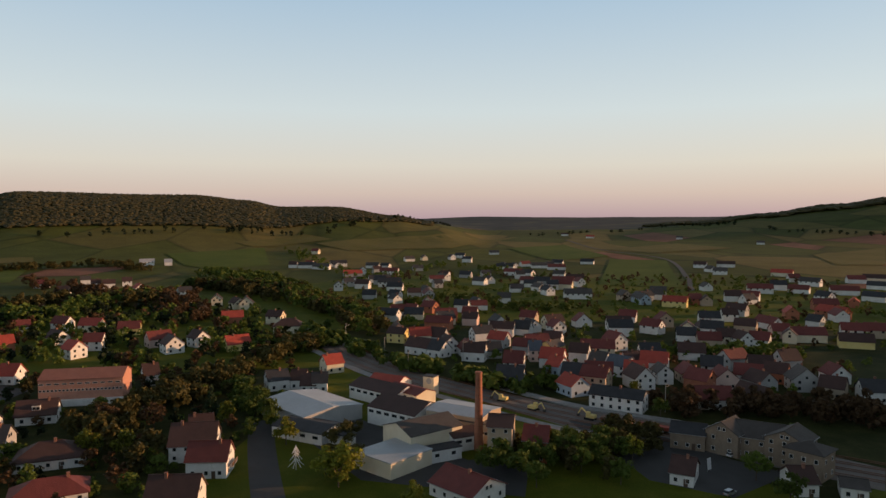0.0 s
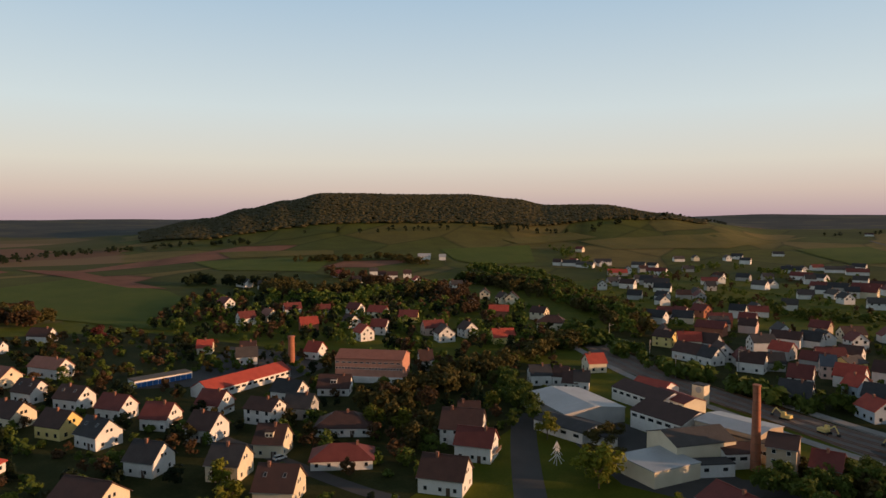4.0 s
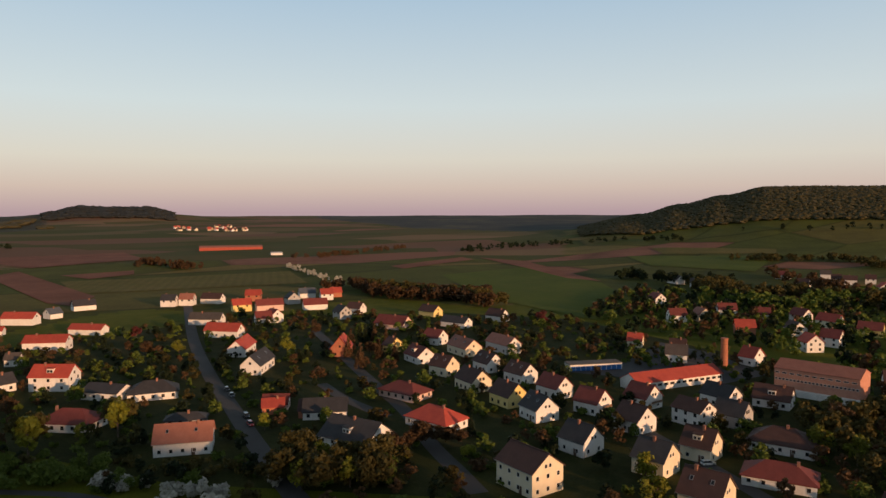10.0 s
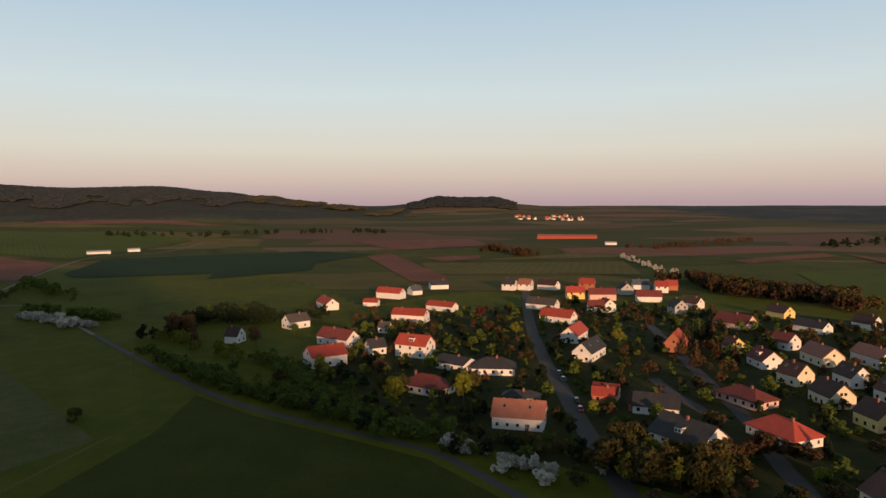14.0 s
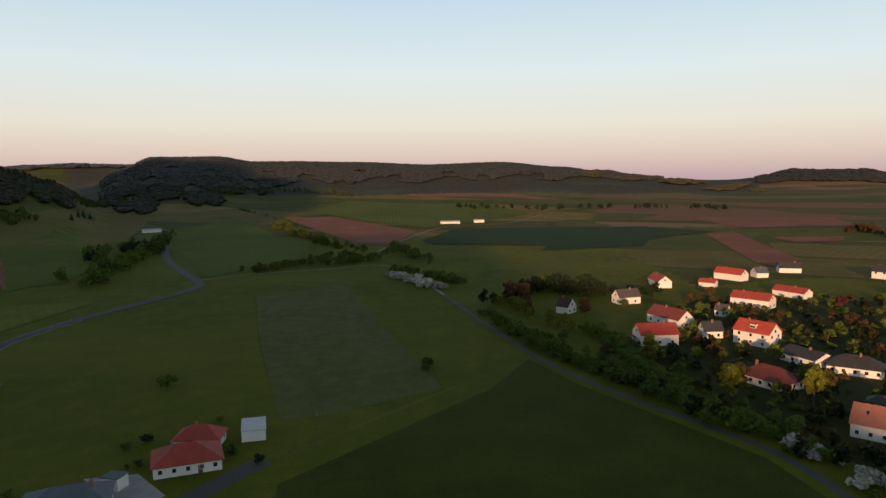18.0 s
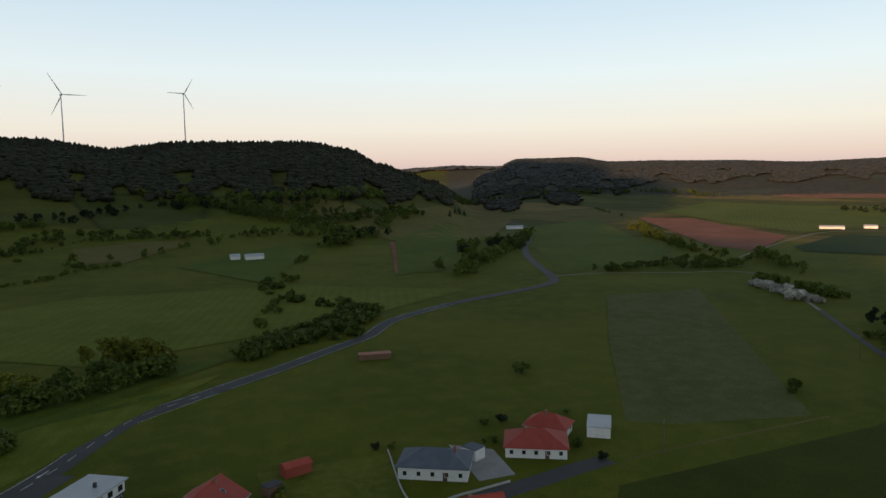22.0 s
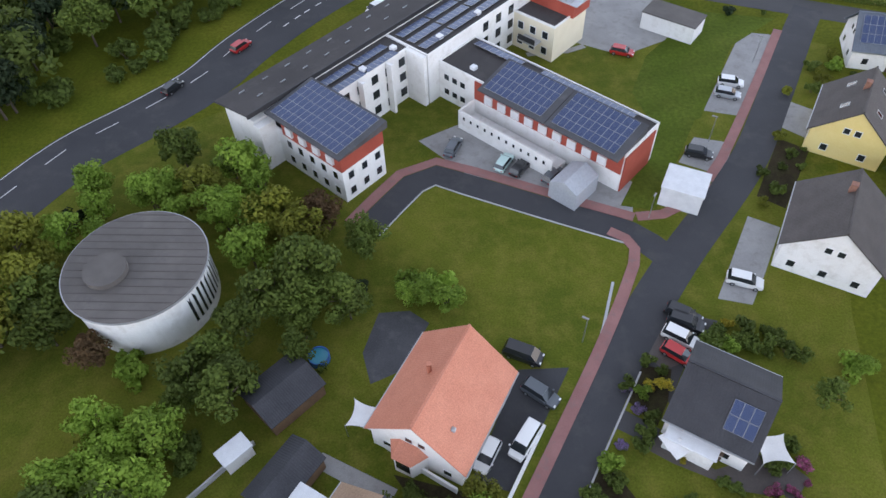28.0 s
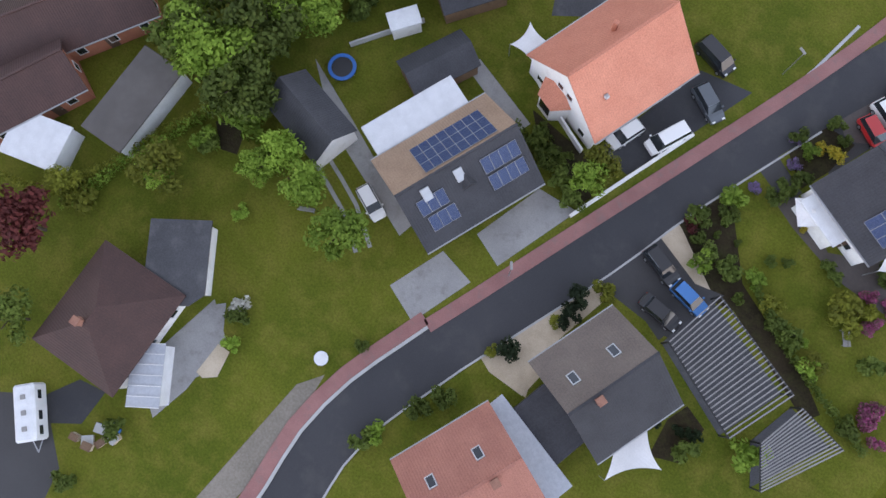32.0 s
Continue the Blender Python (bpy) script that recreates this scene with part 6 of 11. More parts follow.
strip("side_street", "asphalt", 4.2, 0, 0.045, [(-26.0, -59.0), (-21.4, -63.4), (-12.8, -66.8), (1.3, -72.6), (5.7, -74.4), (9.0, -72.5), (11.8, -68.3), (15.0, -63.1)], "dark asphalt side street")
strip("pavement", "redpave", 1.5, 3.35, 0.13, [(10.4, 36.8), (10.1, 28.2), (9.6, 20.1), (9.5, 13.9), (7.9, 7.6), (5.3, 1.9), (3.8, -1.3)], "red concrete-block pavement beside the street", thick=0.14)
strip("pavement", "redpave", 1.5, 0, 0.13, [(6.2, -2.1), (4.1, -6.1), (-1.4, -16.9), (-5.4, -24.7), (-10.0, -33.7), (-14.9, -43.4), (-19.1, -52.3), (-21.3, -57.7), (-21.8, -60.4), (-20.8, -62.3), (-18.7, -63.6)], "red concrete-block pavement beside the street", thick=0.14)
strip("kerb", "kerb", 0.35, 2.4, 0.12, [(10.4, 36.8), (10.1, 28.2), (9.6, 20.1), (9.5, 13.9), (7.9, 7.6), (5.3, 1.9), (3.8, -1.3), (-4.8, -18.0), (-9.4, -28.4), (-17.0, -43.0), (-20.5, -54.0)], "pale concrete kerb edging", thick=0.14)
strip("pavement", "redpave", 1.5, 3.0, 0.13, [(-36.7, -72.0), (-39.8, -76.7), (-48.0, -92.2), (-57.5, -111.3)], "red concrete-block pavement beside the street", thick=0.14)
strip("kerb", "kerb", 0.22, -3.2, 0.11, [(10.4, 36.8), (10.1, 28.2), (9.6, 20.1), (9.5, 13.9), (7.9, 7.6), (5.3, 1.9), (3.8, -1.3), (-4.8, -18.0), (-9.4, -28.4), (-17.0, -43.0)], "pale concrete kerb edging", thick=0.14)
strip("pavement", "redpave", 1.6, -3.0, 0.13, [(-21.4, -63.4), (-12.8, -66.8), (1.3, -72.6), (5.7, -74.4), (9.0, -72.5), (11.8, -68.3), (15.0, -63.1)], "red concrete-block pavement beside the street", thick=0.14)
strip("kerb", "kerb", 0.2, 2.15, 0.12, [(-21.4, -63.4), (-12.8, -66.8), (1.3, -72.6), (5.7, -74.4), (9.0, -72.5), (11.8, -68.3), (15.0, -63.1)], "pale concrete kerb edging", thick=0.14)
strip("cross_street", "old_asphalt", 6.0, 0, 0.04, [(-10.6, -148.6), (-19.0, -134.3), (-28.7, -131.6), (-40.4, -127.3), (-63.1, -119.5), (-85.0, -112.7), (-116.1, -107.4), (-131.4, -105.5), (-143.8, -103.3)], "worn asphalt street between gardens")
strip("country_road", "asphalt", 7.2, 0, 0.045, [(71.7, -66.6), (64.6, -79.5), (56.1, -88.8), (48.8, -97.8), (43.2, -109.1), (33.5, -123.9), (20.1, -138.9), (4.9, -157.4), (-10.4, -172.9), (-32.1, -191.9), (-59.8, -219.0), (-87.7, -230.1), (-123.6, -242.7), (-155.0, -255.8), (-179.7, -265.9), (-213.2, -288.9), (-264.5, -303.2), (-321.0, -308.8), (-364.1, -314.4), (-388.6, -329.1), (-429.1, -376.9), (-490.1, -448.1), (-573.6, -527.5), (-677.8, -608.9), (-782.1, -722.9), (-853.0, -832.3)], "two-lane asphalt road crossing meadows")
strip("turning_lane", "asphalt", 4.2, -5.5, 0.043, [(71.7, -66.6), (64.6, -79.5), (56.1, -88.8), (48.8, -97.8), (43.2, -109.1), (33.5, -123.9), (20.1, -138.9), (4.9, -157.4), (-10.4, -172.9), (-32.1, -191.9)], "dark asphalt turning lane beside the country road")
strip("pavement", "redpave", 1.6, 0, 0.13, [(-22.9, -66.3), (-26.6, -66.8), (-30.6, -69.2), (-33.9, -73.2)], "red concrete-block pavement round the corner", thick=0.14)
strip("field_track", "old_asphalt", 3.0, 0, 0.04, [(-395.5, -147.4), (-325.5, -100.7), (-268.3, -60.0), (-239.8, -34.2), (-210.2, 0.8), (-191.3, 21.7), (-160.0, 38.4)], "narrow paved farm track along gardens")
strip("field_path", "track", 2.4, 0, 0.04, [(-607.4, -296.9), (-813.8, -341.7), (-967.5, -352.2), (-1038.2, -287.0), (-1255.5, -274.8)], "pale dirt path between fields")
strip("field_path", "track", 2.4, 0, 0.04, [(-400.3, -338.5), (-442.2, -320.0), (-480.9, -281.0), (-514.9, -257.0), (-500.1, -219.7), (-395.5, -147.4)], "pale dirt path between fields")
strip("gravel_path", "stubble", 1.2, 0, 0.03, [(-146.9, -100.1), (-167.3, -94.4), (-195.6, -85.7), (-219.9, -78.0)], "faint grassy path over the meadow")
strip("estate_street", "old_asphalt", 6.2, 0, 0.045, [(-547.6, 132.9), (-402.8, 100.5), (-310.6, 83.9), (-255.0, 76.4), (-212.5, 70.6), (-176.8, 66.2), (-152.0, 63.8)], "worn asphalt street of the estate")
strip("estate_street", "old_asphalt", 5.5, 0, 0.04, [(-387.2, 168.5), (-299.3, 147.3), (-246.4, 134.6), (-209.2, 126.0), (-175.1, 114.5), (-153.6, 108.8), (-137.9, 104.4)], "worn asphalt street of the estate")
strip("estate_street", "old_asphalt", 5.0, 0, 0.035, [(-265.1, 117.8), (-236.6, 115.7), (-209.3, 118.0)], "worn asphalt street of the estate")
strip("estate_street", "old_asphalt", 5.0, 0, 0.038, [(-175.3, 188.4), (-127.2, 173.4), (-88.3, 159.5), (-72.5, 155.4)], "worn asphalt street of the estate")
strip("works_street", "old_asphalt", 8.5, 0, 0.04, [(-61.0, 242.2), (-53.4, 212.5), (-45.7, 185.6), (-38.4, 161.9)], "wide worn asphalt street")
strip("hill_road", "old_asphalt", 6.0, 0, 0.05, [(347.3, 1800.0), (352.6, 1359.6), (383.1, 1118.5), (308.4, 828.7), (255.7, 671.5)], "narrow asphalt road climbing between fields")
patch("works_yard", "old_asphalt", 0.03, [(-53.6, 241.9), (-30.2, 248.5), (10.7, 201.1), (30.2, 208.2), (23.9, 174.0), (-19.7, 186.1)], "worn asphalt yard of the works")
patch("railway", "ballast", 0.02, [(-93.9, 461.9), (-74.6, 438.4), (-12.3, 322.9), (22.2, 284.9), (50.4, 258.6), (83.0, 239.9), (104.4, 220.7), (130.1, 192.4), (119.3, 176.2), (77.4, 212.8), (45.7, 233.7), (18.7, 267.2), (-16.4, 300.5), (-47.2, 342.7)], "brown ballast bed of the railway")
patch("yard", "old_asphalt", 0.03, [(47.5, 243.8), (76.6, 221.1), (89.6, 199.9), (100.5, 188.5), (77.5, 172.5), (59.6, 184.9)], "worn asphalt station yard")
patch("school_yard", "asphalt", 0.03, [(-222.2, 216.9), (-219.8, 252.8), (-242.8, 309.3), (-207.7, 307.3), (-167.5, 285.2), (-168.8, 256.6), (-196.1, 233.2)], "dark asphalt school yard between buildings")
patch("estate_street", "old_asphalt", 0.03, [(-182.5, 183.8), (-179.5, 193.0), (-149.7, 183.9), (-142.3, 181.0), (-145.0, 172.1)], "worn asphalt street of the estate")
patch("parking", "paving", 0.035, [(-48.1, -112.1), (-54.0, -111.0), (-43.0, -88.2), (-36.9, -89.7)], "grey paved parking bays")
patch("parking", "paving", 0.035, [(-34.1, -83.2), (-39.9, -81.8), (-36.5, -74.7), (-30.7, -77.5)], "grey paved parking bays")
patch("courtyard", "paving", 0.035, [(-20.7, -126.1), (-34.9, -126.0), (-36.0, -110.6), (-25.9, -104.8), (-17.0, -109.4)], "paved courtyard by the house")
patch("courtyard", "paving", 0.035, [(8.8, -82.1), (1.0, -87.1), (-23.4, -73.2), (-22.4, -66.8), (1.2, -74.7)], "paved courtyard by the house")
patch("driveway", "paving", 0.035, [(-38.3, -66.6), (-42.2, -64.5), (-37.7, -55.8), (-35.2, -51.4), (-31.1, -52.3)], "paved driveway of a house")
patch("courtyard", "asphalt", 0.03, [(-0.1, -27.9), (-5.5, -41.5), (-11.5, -41.9), (-8.0, -34.5), (-4.1, -26.9)], "paved courtyard by the house")
patch("courtyard", "paving", 0.03, [(6.6, -13.2), (3.3, -20.9), (-1.4, -20.7), (3.0, -11.3)], "paved courtyard by the house")
patch("driveway", "paving", 0.032, [(11.8, -3.8), (8.8, -9.8), (4.6, -8.4), (7.8, -1.7)], "paved driveway of a house")
patch("driveway", "old_asphalt", 0.03, [(-4.9, -15.3), (-9.6, -22.9), (-18.8, -20.3), (-16.4, -13.5), (-12.2, -14.1)], "paved driveway of a house")
patch("gravel_garden", "sand", 0.03, [(0.6, -2.9), (-5.5, -14.2), (-8.8, -14.8), (-6.3, -7.9), (-5.6, -3.8), (-6.2, -0.9)], "pale gravel garden bed")
patch("gravel_garden", "sand", 0.033, [(-9.3, -23.1), (-10.7, -25.2), (-18.7, -20.6), (-17.8, -19.0)], "pale gravel garden bed")
patch("courtyard", "old_asphalt", 0.033, [(-20.0, -43.0), (-22.1, -47.7), (-25.2, -50.2), (-30.4, -48.9), (-25.4, -43.0), (-22.5, -37.5)], "paved courtyard by the house")
patch("courtyard", "old_asphalt", 0.03, [(44.8, 28.2), (37.1, 24.3), (31.4, 29.5), (30.8, 33.7), (37.4, 37.7)], "paved courtyard by the house")
patch("terrace", "paving", 0.03, [(30.2, 16.9), (27.2, 6.9), (23.8, 9.8), (24.5, 16.2), (25.9, 20.4)], "paved garden terrace")
patch("stone_bed", "track", 0.04, [(17.8, 25.9), (14.8, 9.9), (12.8, 7.6), (12.8, 9.3), (13.8, 21.6), (14.4, 23.9)], "stony planting bed above the pavement")
patch("garden", "lawn", 0.02, [(-63.0, -123.8), (-90.0, -117.3), (-103.8, -145.0), (-71.8, -156.8)], "mown garden lawn")
patch("meadow_patch", "lawn", 0.02, [(0.2, -145.4), (-18.4, -146.6), (-25.9, -130.4), (-15.1, -125.5), (-4.4, -138.6)], "green verge by the crossroads")
patch("drive", "paving", 0.03, [(-119.8, -138.9), (-126.6, -128.3), (-119.4, -113.1), (-110.1, -116.3)], "brown paved drive")
patch("building_lot", "track", 0.025, [(-13.7, -162.7), (-27.1, -164.7), (-32.4, -154.4), (-19.6, -154.3)], "bare earth round a new house")
patch("ploughed_field", "soil", 0.05, [(-1045.7, -691.8), (-1089.1, -611.2), (-879.9, -369.5), (-672.6, -309.9), (-693.2, -367.4)], "reddish-brown ploughed field")
patch("ploughed_field", "soil", 0.05, [(-920.4, 6.8), (-979.2, 40.1), (-656.7, 82.7), (-596.1, 60.7), (-628.3, 44.5)], "reddish-brown ploughed field")
patch("crop_field", "crop_dark", 0.04, [(-746.2, -306.3), (-923.5, -327.8), (-1042.1, -78.1), (-966.2, 19.2), (-728.6, -107.5), (-701.4, -277.9)], "green field of young crop")
patch("crop_field", "crop_bright", 0.04, [(-1162.0, -728.6), (-1462.7, -789.3), (-1467.8, -456.6), (-1272.8, -299.2), (-929.2, -372.6), (-1108.9, -620.0)], "green field of young crop")
patch("crop_field", "crop_bright", 0.04, [(-810.5, -709.5), (-852.8, -615.2), (-618.3, -371.1), (-511.3, -345.2), (-412.5, -340.6), (-567.2, -505.3)], "green field of young crop")
patch("pale_meadow", "pale_meadow", 0.04, [(-353.7, -256.4), (-417.2, -230.3), (-279.1, -128.3), (-216.9, -81.8), (-179.8, -105.8), (-171.5, -117.0), (-253.7, -182.9)], "pale patchy meadow square")
patch("olive_field", "stubble", 0.04, [(-464.9, -699.4), (-665.7, -836.9), (-797.7, -909.4), (-827.8, -877.3), (-595.9, -623.8), (-448.3, -614.7)], "yellowish-green field")
patch("crop_field", "crop_bright", 0.045, [(-450.2, -605.2), (-550.2, -594.9), (-423.0, -465.1), (-351.4, -415.7), (-322.5, -429.2)], "green field of young crop")
patch("ploughed_field", "soil", 0.05, [(-438.7, -601.2), (-445.8, -602.5), (-325.8, -433.5), (-317.2, -428.4)], "reddish-brown ploughed field")
patch("olive_field", "stubble", 0.04, [(-153.8, -696.1), (-254.7, -726.0), (-263.1, -711.8), (-175.3, -630.3)], "yellowish-green field")
patch("olive_field", "stubble", 0.04, [(-465.7, -710.9), (-603.9, -791.1), (-804.5, -911.2), (-711.0, -811.6), (-545.2, -738.3), (-431.2, -653.0)], "yellowish-green field")
patch("crop_field", "crop_bright", 0.04, [(-770.6, -701.3), (-971.2, -727.9), (-601.9, -363.5), (-504.2, -337.4), (-413.7, -346.9), (-589.2, -531.2)], "green field of young crop")
patch("meadow_field", "crop_bright", 0.04, [(1.7, -271.0), (-76.1, -289.6), (-112.9, -268.2), (-45.9, -236.3), (2.7, -232.5)], "yellowish-green meadow strip")
patch("crop_field", "crop_bright", 0.04, [(-199.7, -573.5), (-321.2, -633.6), (-329.4, -580.8), (-220.2, -454.1)], "green field of young crop")
patch("ploughed_field", "soil", 0.05, [(-781.9, 446.5), (-870.7, 626.2), (-820.5, 613.0), (-743.1, 444.2)], "reddish-brown ploughed field")
patch("ploughed_field", "soil", 0.05, [(-850.2, 645.1), (-762.5, 659.5), (-497.2, 536.7), (-542.7, 531.9), (-674.9, 583.5)], "reddish-brown ploughed field")
patch("crop_field", "crop_bright", 0.04, [(-652.0, 440.6), (-674.9, 583.5), (-485.2, 523.6), (-330.8, 407.4), (-313.5, 337.9), (-453.5, 351.2)], "green field of young crop")
patch("olive_field", "stubble", 0.04, [(-775.4, 956.6), (-593.5, 1030.0), (-565.6, 981.7), (-690.7, 881.4)], "yellowish-green field")
patch("crop_field", "crop_bright", 0.04, [(-714.5, 824.2), (-543.6, 943.4), (-456.4, 747.9), (-583.5, 719.4)], "green field of young crop")
patch("olive_field", "stubble", 0.04, [(-366.6, 1288.1), (-266.1, 1433.9), (-199.7, 1381.6), (-324.2, 1247.1)], "yellowish-green field")
patch("crop_field", "crop_bright", 0.04, [(-426.8, 1109.0), (-303.0, 1244.2), (-233.2, 989.8), (-289.7, 910.4), (-345.5, 959.9)], "green field of young crop")
patch("olive_field", "stubble", 0.04, [(-223.8, 1322.4), (-7.6, 1550.6), (251.3, 1981.0), (37.9, 1354.0), (-147.0, 1225.0)], "yellowish-green field")
patch("crop_field", "crop_bright", 0.04, [(158.7, 1437.2), (307.0, 1590.4), (309.3, 1192.1), (199.4, 1128.7)], "green field of young crop")
patch("crop_field", "crop_bright", 0.04, [(294.5, 1134.8), (376.1, 1097.7), (257.2, 698.6), (178.7, 734.6)], "green field of young crop")
patch("olive_field", "stubble", 0.04, [(665.5, 1190.0), (868.5, 1303.5), (636.0, 953.5), (566.9, 955.7)], "yellowish-green field")
patch("olive_field", "stubble", 0.04, [(347.7, 1432.1), (578.5, 1611.9), (623.8, 1410.7), (409.9, 1291.1)], "yellowish-green field")
patch("ploughed_field", "soil", 0.05, [(-1238.8, -21.3), (-1304.4, 210.7), (-1079.2, 206.5), (-1024.0, 55.2)], "reddish-brown ploughed field")
patch("ploughed_field", "soil", 0.05, [(-890.6, 76.8), (-907.1, 157.9), (-862.5, 150.1), (-829.8, 98.9)], "reddish-brown ploughed field")
patch("olive_field", "stubble", 0.04, [(-814.1, 70.2), (-797.8, 315.3), (-657.7, 279.2), (-686.2, 70.3)], "yellowish-green field")
patch("crop_field", "crop_dark", 0.04, [(-805.0, -158.4), (-989.7, -55.5), (-744.5, -53.5), (-668.0, -145.9)], "green field of young crop")
patch("meadow_patch", "stubble", 0.05, [(34.2, -535.6), (21.8, -664.1), (-5.7, -652.4), (-8.3, -514.1)], "green verge by the crossroads")
patch("olive_field", "stubble", 0.05, [(16.5, -417.0), (-15.5, -487.2), (-32.4, -484.8), (-2.5, -402.4)], "yellowish-green field")
patch("olive_field", "stubble", 0.05, [(-157.5, -726.0), (-240.0, -738.9), (-265.0, -710.6), (-172.8, -626.5)], "yellowish-green field")
patch("olive_field", "stubble", 0.05, [(-669.9, -726.4), (-854.2, -929.8), (-904.2, -860.8), (-605.7, -618.7)], "yellowish-green field")
patch("olive_field", "stubble", 0.05, [(-430.1, -672.1), (-624.5, -819.4), (-770.2, -883.2), (-663.5, -770.3), (-522.0, -727.9)], "yellowish-green field")
patch("meadow_field", "crop_bright", 0.05, [(0.2, -231.6), (-61.8, -241.7), (-86.5, -245.5), (-41.8, -209.7)], "yellowish-green meadow strip")
patch("meadow_field", "crop_bright", 0.05, [(-470.3, -633.8), (-729.3, -797.8), (-513.3, -566.9), (-375.1, -437.6), (-311.9, -418.2)], "yellowish-green meadow strip")
patch("car_park", "asphalt", 0.05, [(78.6, -35.5), (73.3, -35.5), (72.1, -39.1), (68.8, -40.9), (58.9, -35.3), (59.7, -23.1), (65.1, -22.1), (69.8, -22.1)], "dark asphalt car park behind trees")
patch("meadow_patch", "crop_bright", 0.05, [(-41.8, -119.0), (-55.3, -116.4), (-45.4, -107.7), (-36.0, -87.7), (-28.4, -85.2), (-26.1, -94.4), (-29.9, -104.6)], "green verge by the crossroads")
patch("meadow_patch", "crop_bright", 0.05, [(-1.7, -148.1), (-13.8, -159.9), (-28.6, -145.8), (-23.9, -138.1), (-8.7, -139.6)], "green verge by the crossroads")
strip("gravel_path", "paving", 1.2, 0, 0.06, [(-9.1, -105.1), (-13.0, -106.1), (-16.2, -106.1), (-19.5, -107.8)], "faint grassy path over the meadow")
patch("mowing_meadow", "meadow_dark", 0.02, [(-133.1, -92.3), (-221.2, -65.8), (-263.2, -62.4), (-235.5, -37.0), (-206.0, -2.4), (-188.2, 18.0), (-158.3, 34.5), (-122.1, 53.8), (-84.0, 58.0), (-56.0, 26.0), (-50.0, -20.0), (-58.5, -47.1), (-68.8, -63.7), (-78.6, -82.6), (-102.0, -73.8)], "deep green mowing meadow beside the track")
patch("olive_field", "stubble", 0.06, [(-155.0, -726.3), (-214.5, -747.3), (-258.5, -726.5), (-181.4, -636.6), (-145.3, -639.3)], "pale yellowish hay meadow")
patch("meadow_field", "crop_bright", 0.06, [(41.7, -633.2), (11.3, -668.4), (-9.0, -532.2), (31.8, -505.2)], "bright green hillside meadow")
patch("allotment_plot", "soil", 0.06, [(12.5, -410.3), (-7.1, -486.8), (-29.7, -485.7), (-5.1, -400.2)], "bare brown garden plot")
patch("olive_field", "stubble", 0.06, [(-458.5, -701.2), (-548.2, -772.4), (-762.0, -878.9), (-685.7, -777.1), (-555.5, -721.8)], "pale yellowish hay meadow")
patch("meadow_field", "crop_bright", 0.07, [(8.5, -224.0), (-30.9, -232.6), (-80.9, -236.0), (-65.9, -244.3), (-29.6, -248.2), (1.4, -241.6)], "bright green meadow between brook and road")
# ground between the houses set darker than the open meadow
patch("gardens", "garden", 0.010, [(-70, 155), (-45, 330), (-180, 310), (-330, 330), (-400, 280), (-470, 160), (-430, 0), (-300, -30), (-190, 40), (-130, 108)], "dark garden ground between the estate houses", lift=0.00006)
patch("gardens", "garden", 0.010, [(-45, 330), (40, 250), (100, 170), (170, 200), (250, 330), (290, 420), (150, 470), (0, 470), (-60, 430)], "dark garden ground between the old houses", lift=0.00006)
patch("terrace", "membrane", 0.0361, [(13.3, -43.4), (11.9, -49.3), (8.0, -49.7), (5.4, -47.9), (8.3, -41.1), (11.9, -39.2)], "dark paved terrace behind the orange-roofed house")
patch("planting_bed", "bed", 0.0367, [(8.3, -28.4), (6.2, -25.8), (-1.0, -21.2), (-2.0, -22.8), (0.7, -26.7), (5.5, -27.8)], "planted bed beside the house wall")
patch("courtyard", "paving", 0.0373, [(17.3, -29.2), (16.3, -30.7), (7.7, -26.8), (8.6, -25.0)], "grey paved passage beside the house")
patch("courtyard", "paving", 0.0379, [(32.5, -21.6), (25.0, -17.5), (13.1, -10.6), (13.7, -8.9), (26.5, -15.6)], "grey paved edge of the drive")
patch("terrace", "brownsheet", 0.0385, [(-18.1, -32.5), (-20.2, -34.2), (-26.0, -29.8), (-32.6, -32.1), (-35.6, -29.1), (-33.5, -26.8), (-28.2, -27.6), (-21.7, -30.4)], "dark brown paved terrace round the house")
patch("planting_bed", "bed", 0.0391, [(-17.7, -37.8), (-20.0, -42.4), (-23.5, -41.9), (-22.4, -37.8), (-20.7, -34.7)], "flower bed above the street")
patch("planting_bed", "bed", 0.0397, [(-10.9, -25.3), (-12.8, -28.6), (-14.8, -30.2), (-19.5, -23.0), (-21.7, -19.7), (-18.6, -19.2)], "shrub bed along the garden edge")
patch("courtyard", "brownsheet", 0.0403, [(-20.1, -44.5), (-23.8, -48.9), (-27.2, -47.1), (-26.1, -43.3), (-22.6, -41.8)], "dark paved parking place")
patch("driveway", "old_asphalt", 0.0409, [(-15.2, -34.8), (-16.9, -36.8), (-21.0, -34.3), (-19.8, -32.3)], "dark sloping drive between garden walls")
patch("gravel_garden", "sand", 0.0415, [(1.9, -3.3), (0.1, -6.8), (-4.9, -13.8), (-7.4, -15.1), (-6.6, -12.0), (-4.9, -5.5), (-6.5, -3.8), (-5.8, -0.9), (-1.7, -1.3)], "pale gravel garden bed")
patch("driveway", "old_asphalt", 0.0421, [(-6.5, -17.4), (-9.3, -22.6), (-15.5, -20.0), (-18.8, -20.4), (-17.0, -16.4), (-15.7, -14.4), (-15.1, -12.9)], "dark asphalt drive with parked cars")
patch("planting_bed", "bed", 0.0427, [(-19.5, -6.3), (-19.5, -2.2), (-22.4, -3.1), (-23.1, -7.3), (-20.6, -8.5)], "planted bed behind the house")
